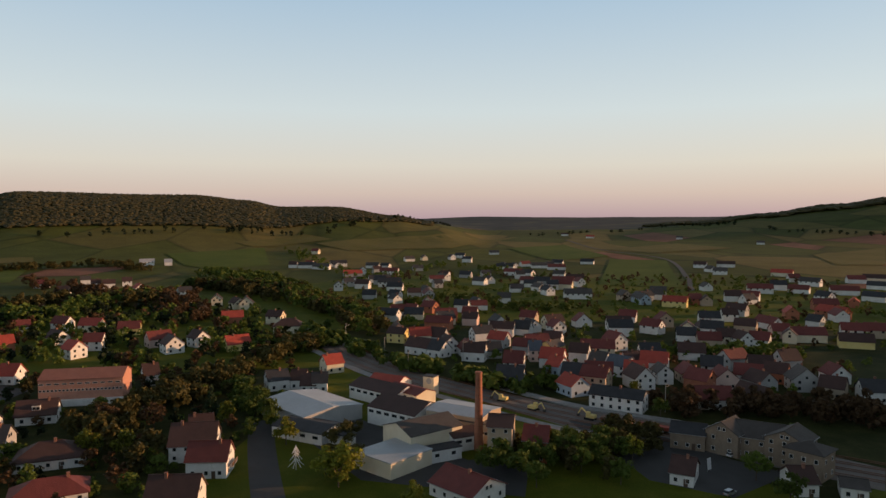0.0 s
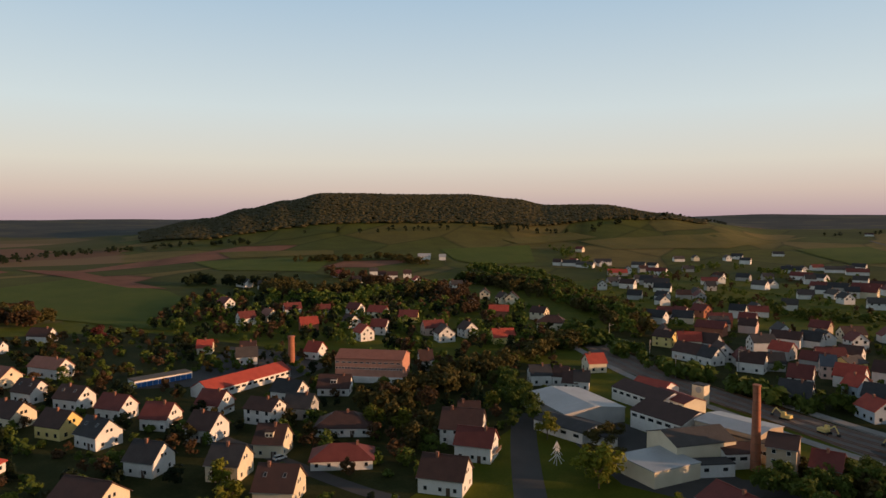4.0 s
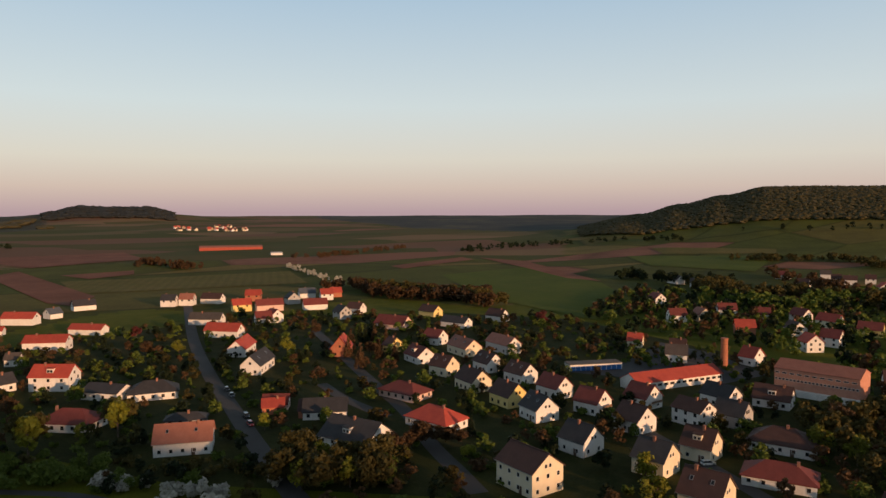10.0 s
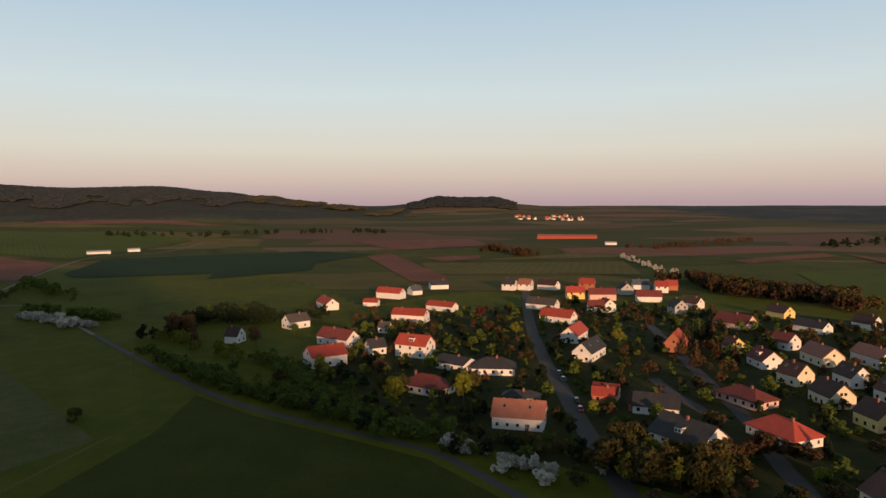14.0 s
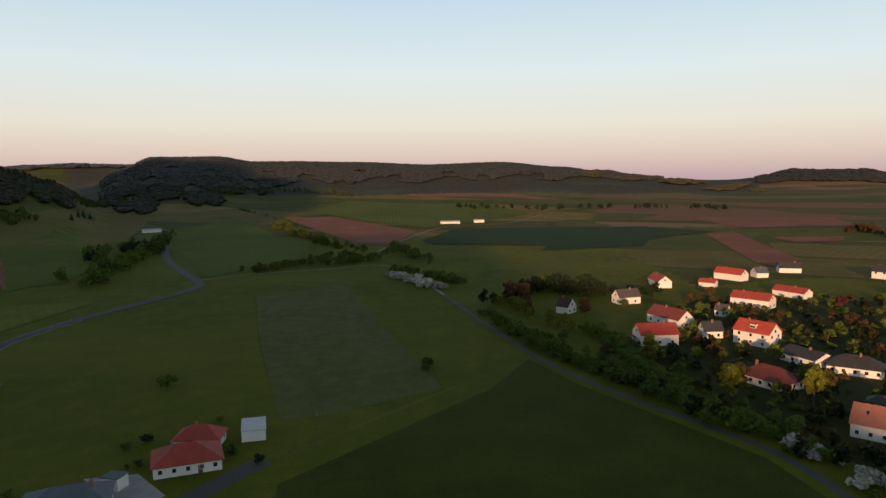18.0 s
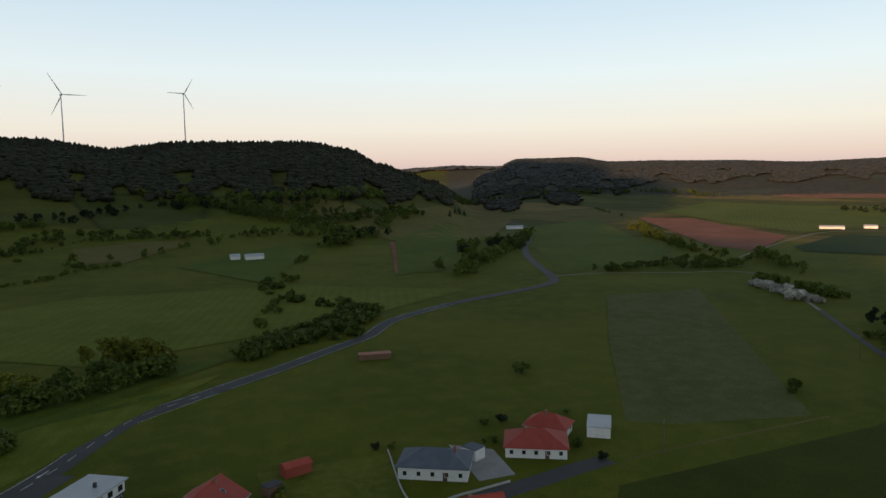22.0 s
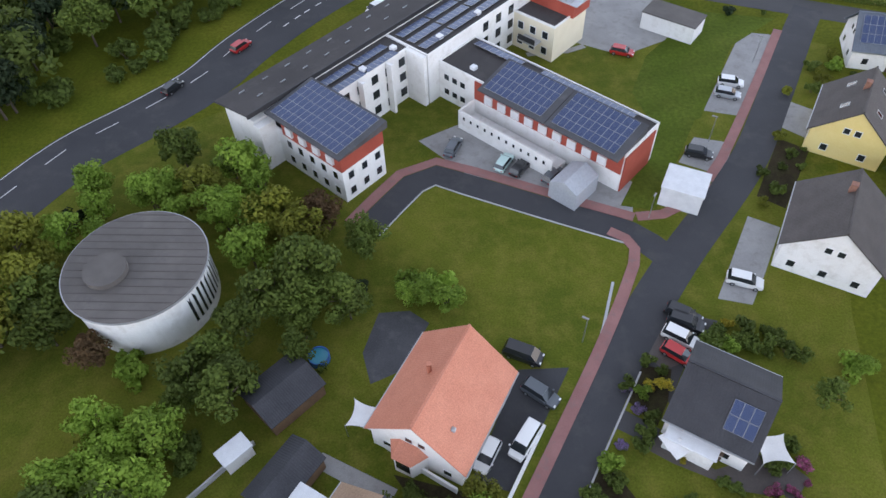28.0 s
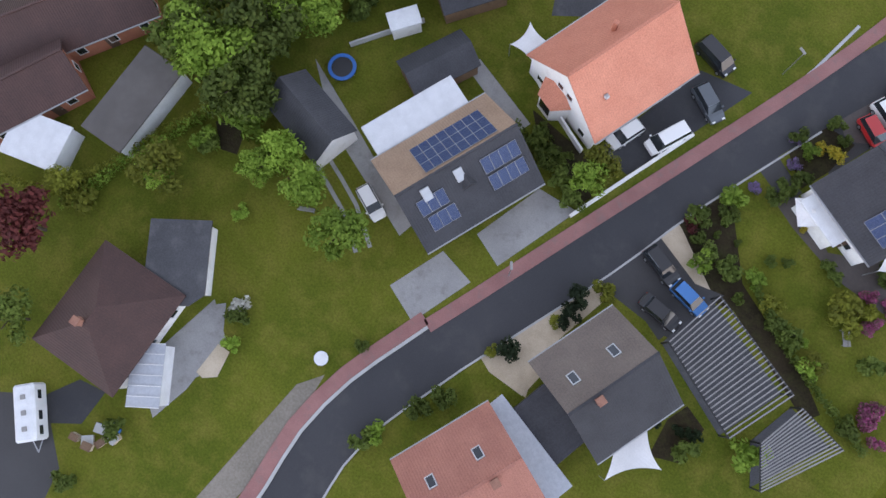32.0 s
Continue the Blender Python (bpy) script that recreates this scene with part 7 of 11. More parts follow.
patch("planting_bed", "bed", 0.0433, [(-18.8, -20.4), (-19.6, -22.6), (-29.9, -16.5), (-32.3, -14.4), (-31.2, -13.0)], "shrub bed along the garden edge")
patch("bare_earth", "bed", 0.0439, [(38.2, -9.7), (37.3, -11.4), (34.7, -10.4), (34.0, -7.7), (36.0, -7.3)], "bare earth patch in the lawn")
patch("terrace", "paving", 0.0445, [(28.8, 15.1), (27.4, 7.8), (25.9, 6.6), (24.4, 9.4), (24.1, 14.4), (25.2, 15.8)], "grey paved terrace of the hipped house")
patch("gravel_bed", "sand", 0.0451, [(24.6, 14.2), (24.2, 10.6), (22.7, 10.7), (22.4, 13.5), (23.7, 14.4)], "pale stone bed beside the terrace")
patch("driveway", "asphalt", 0.0457, [(37.2, 24.5), (34.8, 21.1), (31.7, 20.8), (32.0, 24.7), (35.0, 26.4)], "dark asphalt drive beside the caravan")
patch("driveway", "paving", 0.0463, [(-47.4, -86.2), (-50.8, -92.3), (-55.4, -89.1), (-51.9, -82.4)], "grey paved drive of a house")
patch("planting_bed", "bed", 0.0469, [(-40.5, -70.5), (-46.9, -83.0), (-50.8, -80.3), (-43.9, -68.1)], "front garden bed beside the street")
patch("planting_bed", "bed", 0.0475, [(-68.3, -90.7), (-79.2, -87.3), (-67.3, -67.8), (-66.9, -63.9), (-57.6, -65.4)], "shrubby garden behind the yellow house")
patch("planting_bed", "bed", 0.0481, [(-84.5, -103.2), (-89.8, -96.7), (-83.0, -89.2), (-71.4, -93.8)], "planted back garden")
patch("lawn", "crop_bright", 0.0487, [(-75.5, -101.3), (-89.5, -106.6), (-93.4, -98.0), (-80.3, -89.0), (-72.0, -95.8)], "fresh green garden lawn")
patch("verge", "crop_bright", 0.0493, [(-32.0, -91.0), (-36.2, -89.8), (-25.7, -67.5), (-20.9, -68.4)], "rough planted bank beside the wing")
patch("hay_meadow", "hay", 0.035, [(-3.7, -446.0), (-108.7, -482.7), (-234.7, -427.6), (-309.2, -337.1), (-210.1, -308.9), (-116.6, -300.5), (-65.3, -298.9), (-12.1, -374.2)], "bright green hay meadow on the slope")
patch("hay_meadow", "hay", 0.065, [(9.9, -194.3), (-17.0, -223.0), (-51.4, -240.0), (-104.7, -251.2), (-58.2, -219.1), (-26.8, -194.0), (-5.8, -179.2)], "bright green hay meadow between brook and road")
# ---- care home: one long block by the road with three wings round its courts ----
def care_home():
    e = thing("care_home", -2.6, -118.2, 50.3, "white care home with red top storeys and solar roofs", "building")

    def block(x0, x1, y0, y1, z0, z1, wall="white", roof="felt", parapet=0.35, band=None):
        mk("wall", *box(x0, x1, y0, y1, z0, z1), M[wall], e)
        mk("roof", *box(x0 + 0.2, x1 - 0.2, y0 + 0.2, y1 - 0.2, z1 + 0.004, z1 + 0.09), M[roof], e)
        if parapet:
            for a in ((x0, x1, y0 - 0.03, y0 + 0.2), (x0, x1, y1 - 0.2, y1 + 0.03), (x0 - 0.03, x0 + 0.2, y0 + 0.205, y1 - 0.205), (x1 - 0.2, x1 + 0.03, y0 + 0.205, y1 - 0.205)):
                mk("parapet", *box(a[0], a[1], a[2], a[3], z1 + 0.004, z1 + parapet), M["white"], e)

    def lights(x, y, face, n, dx, dy, levels, w=1.3, h=1.5):
        for s in levels:
            for i in range(n):
                window(e, x + dx * i, y + dy * i, s, face, w, h)
    # the long block: flat half over the court, leaning sheet roof towards the road
    block(0, 27, 0, 9.4, -0.5, 9.0)
    block(27.01, 43.4, 0, 5.5, -0.5, 9.0)
    mk("wall", *box(0, 54, -7.4, -0.01, -0.5, 8.2), M["white"], e)
    v = [(-1, -8.2, 8.25), (55, -8.2, 8.25), (55, 0.15, 9.75), (-1, 0.15, 9.75), (-1, -8.2, 8.5), (55, -8.2, 8.5), (55, 0.15, 10.0), (-1, 0.15, 10.0)]
    mk("roof", v, [(0, 3, 2, 1), (4, 5, 6, 7), (0, 1, 5, 4), (1, 2, 6, 5), (2, 3, 7, 6), (3, 0, 4, 7)], M["felt"], e, "brown sheet-metal roof leaning to the road")
    mk("ridge_rail", *box(-1, 55, 0.17, 0.34, 9.4, 10.15), M["dark"], e)
    for i in range(12):
        for row in (-6.0, -2.6):
            zz = 9.0 + (row + 8.2) * 0.18 - 0.45
            shared("snow", "snow_guard", lambda: box(-0.5, 0.5, -0.06, 0.06, -0.04, 0.12), M["metal"], e, Matrix.Translation((2 + i * 4.4 + (0.9 if row < -4 else 0), row, zz + 0.1)))
    # wing at the cross street, with its red penthouse
    block(-4.5, 5.0, 9.41, 18.0, -0.5, 6.6, "cream")
    mk("penthouse", *box(-4.3, 0.6, 1.0, 18.6, 6.61, 9.2), M["redclad"], e, "red-clad top storey")
    v = [(-5.0, 0.4, 9.25), (1.2, 0.4, 9.25), (1.2, 19.4, 9.25), (-5.0, 19.4, 9.25), (-5.0, 0.4, 9.75), (1.2, 0.4, 9.45), (1.2, 19.4, 9.45), (-5.0, 19.4, 9.75)]
    mk("roof", v, [(0, 3, 2, 1), (4, 5, 6, 7), (0, 1, 5, 4), (1, 2, 6, 5), (2, 3, 7, 6), (3, 0, 4, 7)], M["r_metal"], e, "pale ribbed sheet roof")
    for i in range(18):
        mk("seam", *box(-4.9, 1.1, 0.9 + i, 0.98 + i, 9.47, 9.8), M["metal"], e)
    mk("balcony", *box(5.0, 7.0, 12, 15.5, 3.0, 3.3), M["kerb"], e)
    mk("balcony_rail", *box(6.92, 7.0, 12, 15.5, 3.31, 4.3), M["dark"], e)
    lights(5.0, 11, 0, 3, 0, 2.6, (0.9, 3.9))
    # middle wing
    block(15.5, 24.5, 9.42, 44.0, -0.5, 6.8)
    for y0 in (19.0, 31.5):
        v = [(18.8, y0, 7.2), (26.4, y0, 6.9), (26.4, y0 + 12.4, 6.9), (18.8, y0 + 12.4, 7.2), (18.8, y0, 8.7), (26.4, y0, 7.15), (26.4, y0 + 12.4, 7.15), (18.8, y0 + 12.4, 8.7)]
        mk("roof", v, [(0, 3, 2, 1), (4, 5, 6, 7), (0, 1, 5, 4), (1, 2, 6, 5), (2, 3, 7, 6), (3, 0, 4, 7)], M["membrane"], e)
        d = Vector((7.6, 0, -1.55)).normalized()
        solar_array(e, Vector((19.1, y0 + 0.6, 8.66)), (0, 1, 0), d, 10, 4, 1.03, 1.62)
    mk("red_band", *box(24.53, 24.7, 17, 43.9, 3.4, 6.75), M["redclad"], e, "red-clad wall band")
    for i in range(9):
        mk("bay_panel", *box(24.71, 24.95, 19.2 + i * 2.6, 20.7 + i * 2.6, 3.7, 5.2), M["steel_white"], e)
    mk("end_wall", *box(16.5, 24.4, 44.03, 44.2, 0, 6.4), M["redclad"], e, "red-clad end wall")
    solar_array(e, Vector((16.2, 11, 7.1)), (0, 1, 0.0), (1, 0, 0.15), 9, 1, 1.0, 1.6)
    solar_array(e, Vector((16.0, 24, 7.1)), (0, 1, 0.0), (1, 0, 0.15), 16, 1, 1.0, 1.6)
    # low terrace with its windowed wall
    mk("wall", *box(24.75, 28.6, 17.0, 35.0, -0.5, 0.9), M["white"], e)
    mk("terrace_wall", *box(28.3, 28.6, 17.0, 35.0, 0.9, 3.5), M["white"], e)
    mk("terrace_wall", *box(24.96, 28.29, 17.0, 17.3, 0.9, 3.5), M["white"], e)
    lights(28.6, 18.2, 0, 12, 0, 1.4, (2.0,), 0.6, 0.8)
    mk("lean_to", *gable_body(5.5, 4.6, 3.0, 4.2), M["r_metal"], e, "pale sheet-metal shed").matrix_basis = pose(29.0, 39.2, 0, 0, 0, 0)
    # end wing towards the lawn
    block(43.5, 51.5, 0, 15.6, -0.5, 6.3)
    mk("red_storey", *box(43.4, 51.6, 3.0, 15.7, 6.0, 9.0), M["redclad"], e, "red-clad top storey")
    v = [(43.0, 0.5, 9.02), (52.3, 0.5, 9.02), (52.3, 16.4, 9.02), (43.0, 16.4, 9.02), (43.0, 0.5, 10.2), (52.3, 0.5, 9.25), (52.3, 16.4, 9.25), (43.0, 16.4, 10.2)]
    mk("roof", v, [(0, 3, 2, 1), (4, 5, 6, 7), (0, 1, 5, 4), (1, 2, 6, 5), (2, 3, 7, 6), (3, 0, 4, 7)], M["membrane"], e)
    solar_array(e, Vector((43.4, 1.2, 10.17)), (0, 1, 0), Vector((9.3, 0, -0.95)), 13, 5, 1.05, 1.62)
    mk("buttress", *box(51.5, 54.4, 0.2, 1.6, -0.5, 8.0), M["white"], e)
    for s in (0.9, 3.8):
        for i in range(5):
            window(e, 51.5, 4 + i * 2.5, s, 0, 1.2, 1.5)
        for i in range(3):
            window(e, 50 - i * 2.6, 15.6, s, 90, 1.2, 1.5)
    for i in range(4):
        mk("dormer_box", *box(51.61, 52.0, 4.4 + i * 2.9, 5.7 + i * 2.9, 6.9, 8.3), M["steel_white"], e)
    # flat-roof rows of modules and skylights on the long block
    for k in range(3):
        for x0 in (5.5, 12.5, 19.5, 29.5, 36.5):
            if x0 > 28 and k == 2:
                continue
            solar_array(e, Vector((x0, 1.4 + k * 2.5, 9.2)), (1, 0, 0), (0, 1, 0.12), 6, 1, 1.05, 1.7)
    for x0, y0 in ((4, 7.5), (12.8, 7.6), (22, 7.4), (29, 3.8), (36, 4.2), (22.5, 15), (18, 27), (18, 30.5)):
        mk("skylight", *bevelled(x0 - 0.5, x0 + 0.5, y0 - 0.5, y0 + 0.5, (9.1 if y0 < 9 else 6.95), (9.7 if y0 < 9 else 7.5), 0.1), M["steel_white"], e)
    # court fronts
    for i in range(6):
        for s in (0.9, 3.8, 6.6):
            if 6 + i * 3.4 < 26 and not 14 < 6 + i * 3.4 < 25.6:
                window(e, 6 + i * 3.4, 9.4, s, 90, 1.6, 1.8)
    for i in range(5):
        for s in (0.9, 3.8, 6.6):
            window(e, 29 + i * 3.0, 5.5, s, 90, 1.6, 1.7)
    for s in (1.2, 4.0):
        for i in range(3):
            window(e, 24.5, 11 + i * 1.7, s, 0, 1.2, 1.2)
    mk("post_wall", *box(27.3, 28.0, 5.6, 9.4, -0.5, 9.3), M["white"], e)
    for i in range(2):
        mk("post_wall", *box(32 + i * 6, 32.5 + i * 6, 5.6, 6.8, -0.5, 9.2), M["white"], e)
    for i in range(6):
        BUILT.append((e.matrix_basis @ Vector((4 + i * 9, 2, 0))).to_2d().to_tuple() + (9,))
    for i in range(4):
        BUILT.append((e.matrix_basis @ Vector((21, 14 + i * 9, 0))).to_2d().to_tuple() + (8,))
    return e


care_home()


# ---- round community hall ----
def round_hall(x, y, R, h):
    e = thing("round_hall", x, y, 0, "round white hall with flat grey slab roof among trees", "building")
    mk("wall", *tube(0, 0, -0.5, h, R - 0.5, R - 0.35, 48), M["white"], e)
    mk("roof", *join(tube(0, 0, h + 0.005, h + 0.35, R, R - 0.1, 56)), M["gravel"], e, "weathered grey felt roof")
    mk("roof_drum", *tube(3.0, 1.5, h + 0.36, h + 1.1, 2.6, 2.6, 32), M["gravel"], e)
    for i in range(10):
        a = radians(150 + i * 6.0)
        window(e, (R - 0.40) * math.cos(a), (R - 0.40) * math.sin(a), 1.6, math.degrees(a), 0.62, h - 2.2)
    # felt sheets with raised laps
    for i in range(-7, 8):
        y0 = i * 1.15
        half = math.sqrt(max(0.0, (R - 0.25) ** 2 - y0 * y0))
        mk("roof_lap", *box(-half, half, y0 - 0.05, y0 + 0.05, h + 0.352, h + 0.38), M["r_grey"], e)
    mk("roof_rim", *tube(0, 0, h + 0.1, h + 0.25, R + 0.05, R + 0.05, 56), M["metal"], e)
    BUILT.append((x, y, R + 1))
    return e


round_hall(41.2, -50.9, 8.8, 7.2)


# ---- houses close below the camera ----
HX, HY = 11.4, -17.3
sh_yaw = math.degrees(math.atan2(-23.1 + 11.4, 8.2 - 14.5))
L1, W1, E1, R1 = 13.2, 10.6, 3.4, 6.9
sh = house(HX, HY, sh_yaw, L1, W1, E1, R1, "tan", "r_dark", "n", note="tan house with dark tiled roof and solar modules")
k1 = (R1 - E1) / (W1 / 2)
# the slope away from the street is lighter tan with the large array, the street slope darker with two small ones
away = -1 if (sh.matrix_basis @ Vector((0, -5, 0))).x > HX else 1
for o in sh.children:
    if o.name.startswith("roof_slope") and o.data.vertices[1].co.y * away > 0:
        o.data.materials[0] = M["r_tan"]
dn = Vector((0, away, -k1)).normalized()
solar_array(sh, Vector((-3.2, away * 0.5, R1 + 0.33 - 0.5 * k1)), (1, 0, 0), dn, 8, 3, 1.0, 1.45)
df = Vector((0, -away, -k1)).normalized()
for x0, nx, y0 in ((2.0, 4, 1.0), (-5.6, 3, 1.4)):
    solar_array(sh, Vector((x0, -away * y0, R1 + 0.33 - y0 * k1)), (1, 0, 0), df, nx, 1, 1.0, 1.65)
    solar_array(sh, Vector((x0 + (0.0 if x0 > 0 else 0.3), -away * (y0 + 1.65), R1 + 0.33 - (y0 + 1.65) * k1)), (1, 0, 0), df, nx, 1, 1.0, 1.65)
for x0 in (-0.4, -4.2):
    mk("skylight", *bevelled(-0.5, 0.5, -0.7, 0.7, 0, 0.16, 0.05), M["metal"], sh).matrix_basis = Matrix.Translation((x0, -away * 1.2, R1 + 0.3 - 1.2 * k1)) @ Matrix.Rotation(away * math.atan(k1), 4, "X")
gv = [(-0.9, -away * 2.6, R1 - 2.6 * k1 + 0.2), (0.9, -away * 2.6, R1 - 2.6 * k1 + 0.2), (0, -away * 2.6, R1 - 2.6 * k1 + 1.3), (0, -away * 0.9, R1 - 2.6 * k1 + 1.3)]
mk("dormer_gable", gv, [(0, 1, 2), (0, 2, 3), (2, 1, 3), (1, 0, 3)], M["r_dark"], sh)
an = thing("annexe", *(sh.matrix_basis @ Vector((-0.2, away * (W1 / 2 + 2.6), 0))).to_2d(), sh_yaw, "low annexe with white flat sheet roof", "annexe")
mk("wall", *box(-5.6, 5.0, -1.8, 1.5, 0, 2.6), M["white"], an)
mk("roof", *bevelled(-5.9, 5.3, -2.0, 1.8, 2.61, 2.85, 0.06), M["steel_white"], an)


def flat_shed(name, x, y, yaw, L, W, h, wall, roof, label, pitched=0.0):
    e = thing(name, x, y, yaw, label, name.replace("_", " "))
    if pitched:
        mk("wall", *gable_body(L, W, h, h + pitched), M[wall], e)
        for s in (-1, 1):
            mk("roof_slope", *roof_slab(L, W, h, h + pitched, s, 0.3, 0.25, 0.12), M[roof], e)
    else:
        mk("wall", *box(-L / 2, L / 2, -W / 2, W / 2, -0.3, h), M[wall], e)
        mk("roof", *bevelled(-L / 2 - 0.15, L / 2 + 0.15, -W / 2 - 0.15, W / 2 + 0.15, h + 0.004, h + 0.2, 0.05), M[roof], e)
    BUILT.append((x, y, max(L, W) * 0.55))
    return e
# ---- houses and sheds of the near streets ----
NEAR = []
NEAR.append(house(3.1, -35.3, 245, 12.5, 11.0, 4.4, 9.4, "white", "r_orange", "n"))
NEAR.append(house(-11.8, -6.0, 244, 9.2, 10.4, 4.0, 7.6, "white", "r_dark", "s"))
# street slope set lighter than the slope behind it
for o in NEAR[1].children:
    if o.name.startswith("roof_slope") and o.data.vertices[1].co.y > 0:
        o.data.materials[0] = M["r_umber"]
NEAR.append(house(-27.3, -36.4, 151, 8.8, 10.4, 3.8, 7.2, "white", "r_dark", "n"))
NEAR.append(house(-46.9, -60.5, 64, 11.6, 11.6, 4.8, 9.4, "white", "r_grey"))
NEAR.append(house(-56.9, -83.1, 62, 11.2, 10.5, 4.4, 9.0, "yellow", "r_grey", "s"))
NEAR.append(house(-68.7, -104.7, 168, 9.6, 9.0, 3.8, 7.6, "white", "r_blue"))
NEAR.append(house(-92.7, -98.1, 156.2, 10.0, 9.2, 4.4, 8.0, "white", "r_red", "d"))
NEAR.append(house(-52.3, -141.3, 220, 15.7, 13.0, 3.2, 7.0, "white", "r_red", "s"))
NEAR.append(house(-106.0, -127.8, 131.4, 17.1, 11.0, 3.4, 6.0, "white", "r_blue", "h"))
NEAR.append(house(-134.9, -120.3, 132.5, 16.0, 12.0, 3.0, 6.0, "white", "r_red", "h"))
NEAR.append(house(-147.5, -126.7, 113.5, 11.8, 8.0, 3.0, 5.6, "white", "r_red", "h"))
NEAR.append(house(34.4, 13.6, 87, 11.0, 9.4, 3.4, 6.4, "white", "r_brown", "h"))
NEAR.append(house(-5.3, 8.8, 241, 10.1, 10.5, 3.8, 7.0, "white", "r_salmon", "s"))
NEAR.append(house(58.5, -11.3, 233, 18.9, 8.0, 3.2, 6.0, "brick", "r_brown", "n"))
NEAR.append(house(57.9, -1.8, 239, 12.3, 7.0, 3.0, 5.0, "brick", "r_brown", "n"))
flat_shed("garage", 28.2, -14.9, 160, 8.6, 5.2, 3.0, "white", "r_dark", "dark roofed double garage with white front", 1.9)
flat_shed("garden_house", 19.4, -27.0, 238, 7.4, 4.2, 2.6, "wood", "r_dark", "dark tiled garden house beside the lawn", 1.2)
flat_shed("shed", 21.5, -37.1, 228, 7.2, 5.8, 2.5, "wood", "r_dark", "dark roofed garden shed", 1.0)
flat_shed("carport", 46.1, -7.0, 266, 10.9, 5.2, 2.8, "steel_white", "gravel", "grey flat-roofed carport beside sheds", 0)
flat_shed("canopy", 52.8, 2.1, 189, 6.3, 5.0, 2.6, "steel_white", "steel_white", "white sheet-roofed shelter beside a carport", 0)
flat_shed("garden_hut", 25.5, -29.8, 227, 3.3, 2.0, 2.2, "white", "steel_white", "small white roofed hut", 0)
flat_shed("annexe", -8.1, 3.7, 158, 10.5, 3.4, 3.0, "white", "r_metal", "white flat-roofed annexe of a house", 0)
flat_shed("carport", -9.2, 0.2, 159, 6.4, 4.4, 2.6, "dark", "r_dark", "black flat-roofed carport between two houses", 0)
flat_shed("garage", -35.6, -112.9, 146, 9.9, 5.0, 3.2, "white", "gravel", "white flat-roofed garage on the paved yard", 0)
flat_shed("delivery_box", -29.7, -70.0, 157, 5.7, 5.0, 3.4, "steel_white", "steel_white", "white tarpaulin-covered trailer box", 0)
flat_shed("garage", -118.8, -127.7, 99.5, 4.5, 4.0, 3.0, "white", "r_blue", "white box garage beside a house", 0)
flat_shed("barn", -79.3, -150.4, 177.2, 7.0, 3.6, 2.6, "redclad", "r_red", "small red-roofed garden barn", 0.7)
flat_shed("shed", -158.5, -117.2, 35.6, 10.6, 6.5, 3.0, "white", "r_metal", "tall white shed at the meadow edge", 0)
flat_shed("shed", -109.9, -94.3, 159.4, 4.0, 3.2, 2.4, "white", "r_grey", "small white garden shed", 0)
flat_shed("shed", -89.6, -86.8, 136, 3.7, 4.0, 2.4, "redclad", "r_maroon", "maroon garden shed behind the house", 0)
flat_shed("shed", -69.6, -144.0, 190.1, 4.0, 3.0, 2.2, "wood", "r_dark", "dark garden shed by a barn", 0)
flat_shed("stable", -158.9, -230.1, 152.4, 13.1, 4.0, 2.2, "wood", "r_salmon", "old reddish field stable", 0)
flat_shed("shed", 18.5, -402.2, 223, 10.5, 3.4, 2.4, "wood", "r_metal", "pale-roofed allotment shed on the hillside", 0)
flat_shed("shed", 41.2, -493.3, 228, 9.5, 3.4, 2.4, "wood", "r_metal", "small allotment shed among gardens", 0)
flat_shed("shed", 61.8, -539.1, 193, 9.7, 4.0, 2.2, "wood", "r_dark", "old allotment hut among gardens", 0)
flat_shed("allotment_house", 89.4, -465.1, 226, 12.7, 4.5, 3, "white", "r_dark", "white allotment house with dark roof", 1.0)
flat_shed("allotment_house", 63.0, -380.6, 225, 11.0, 4.5, 3, "white", "r_grey", "white garden house among allotments", 1.0)
flat_shed("allotment_house", 56.6, -457.3, 235, 14.1, 4.5, 2.8, "cream", "r_grey", "cream allotment house with grey roof", 1.0)
flat_shed("allotment_house", 76.3, -359.5, 217, 7.7, 4.5, 2.4, "wood", "r_dark", "dark wooden allotment hut", 1.0)
flat_shed("allotment_house", 45.8, -370.3, 216, 7.3, 4.5, 2.6, "white", "r_blue", "small blue-roofed allotment hut", 1.0)
flat_shed("allotment_house", 61.0, -279.8, 206, 6.7, 4.5, 2.6, "redclad", "r_maroon", "red allotment hut behind trees", 1.0)
flat_shed("allotment_house", 46.7, -413.4, 209, 7.6, 4.5, 2.4, "wood", "r_metal", "allotment shed with pale sheet roof", 1.0)
flat_shed("allotment_house", 77.7, -525.0, 226, 13.1, 4.5, 2.6, "white", "r_metal", "white allotment house with sheet roof", 1.0)
# ---- works and station ----
hall(-44.2, 247.5, 312.2, 29.9, 24.0, 5.0, 6.5, "grey", "r_metal", 0, note="pale sheet-roofed works hall on the asphalt yard")
hall(-40.9, 225.3, 331.2, 20.5, 13.0, 3.6, 5.0, "white", "r_dark", 4, note="low dark-roofed works building with white front")
hall(-9.2, 239.2, 322.1, 21.3, 17.0, 6.0, 9.0, "white", "r_brown", 6, note="long white works hall with brown tiled roof")
hall(-19.3, 269.5, 318.1, 26.0, 13.0, 5.0, 7.5, "white", "r_brown", 7, note="white works hall with brown roof and windows")
hall(-17.5, 276.2, 330.1, 14.3, 11.0, 6.0, 8.5, "white", "r_red", 3, note="red tiled works building by the railway")
hall(-3.1, 213.1, 37.1, 19.8, 15.0, 7.0, 9.5, "cream", "r_grey", 0, note="sunlit works hall with grey roof")
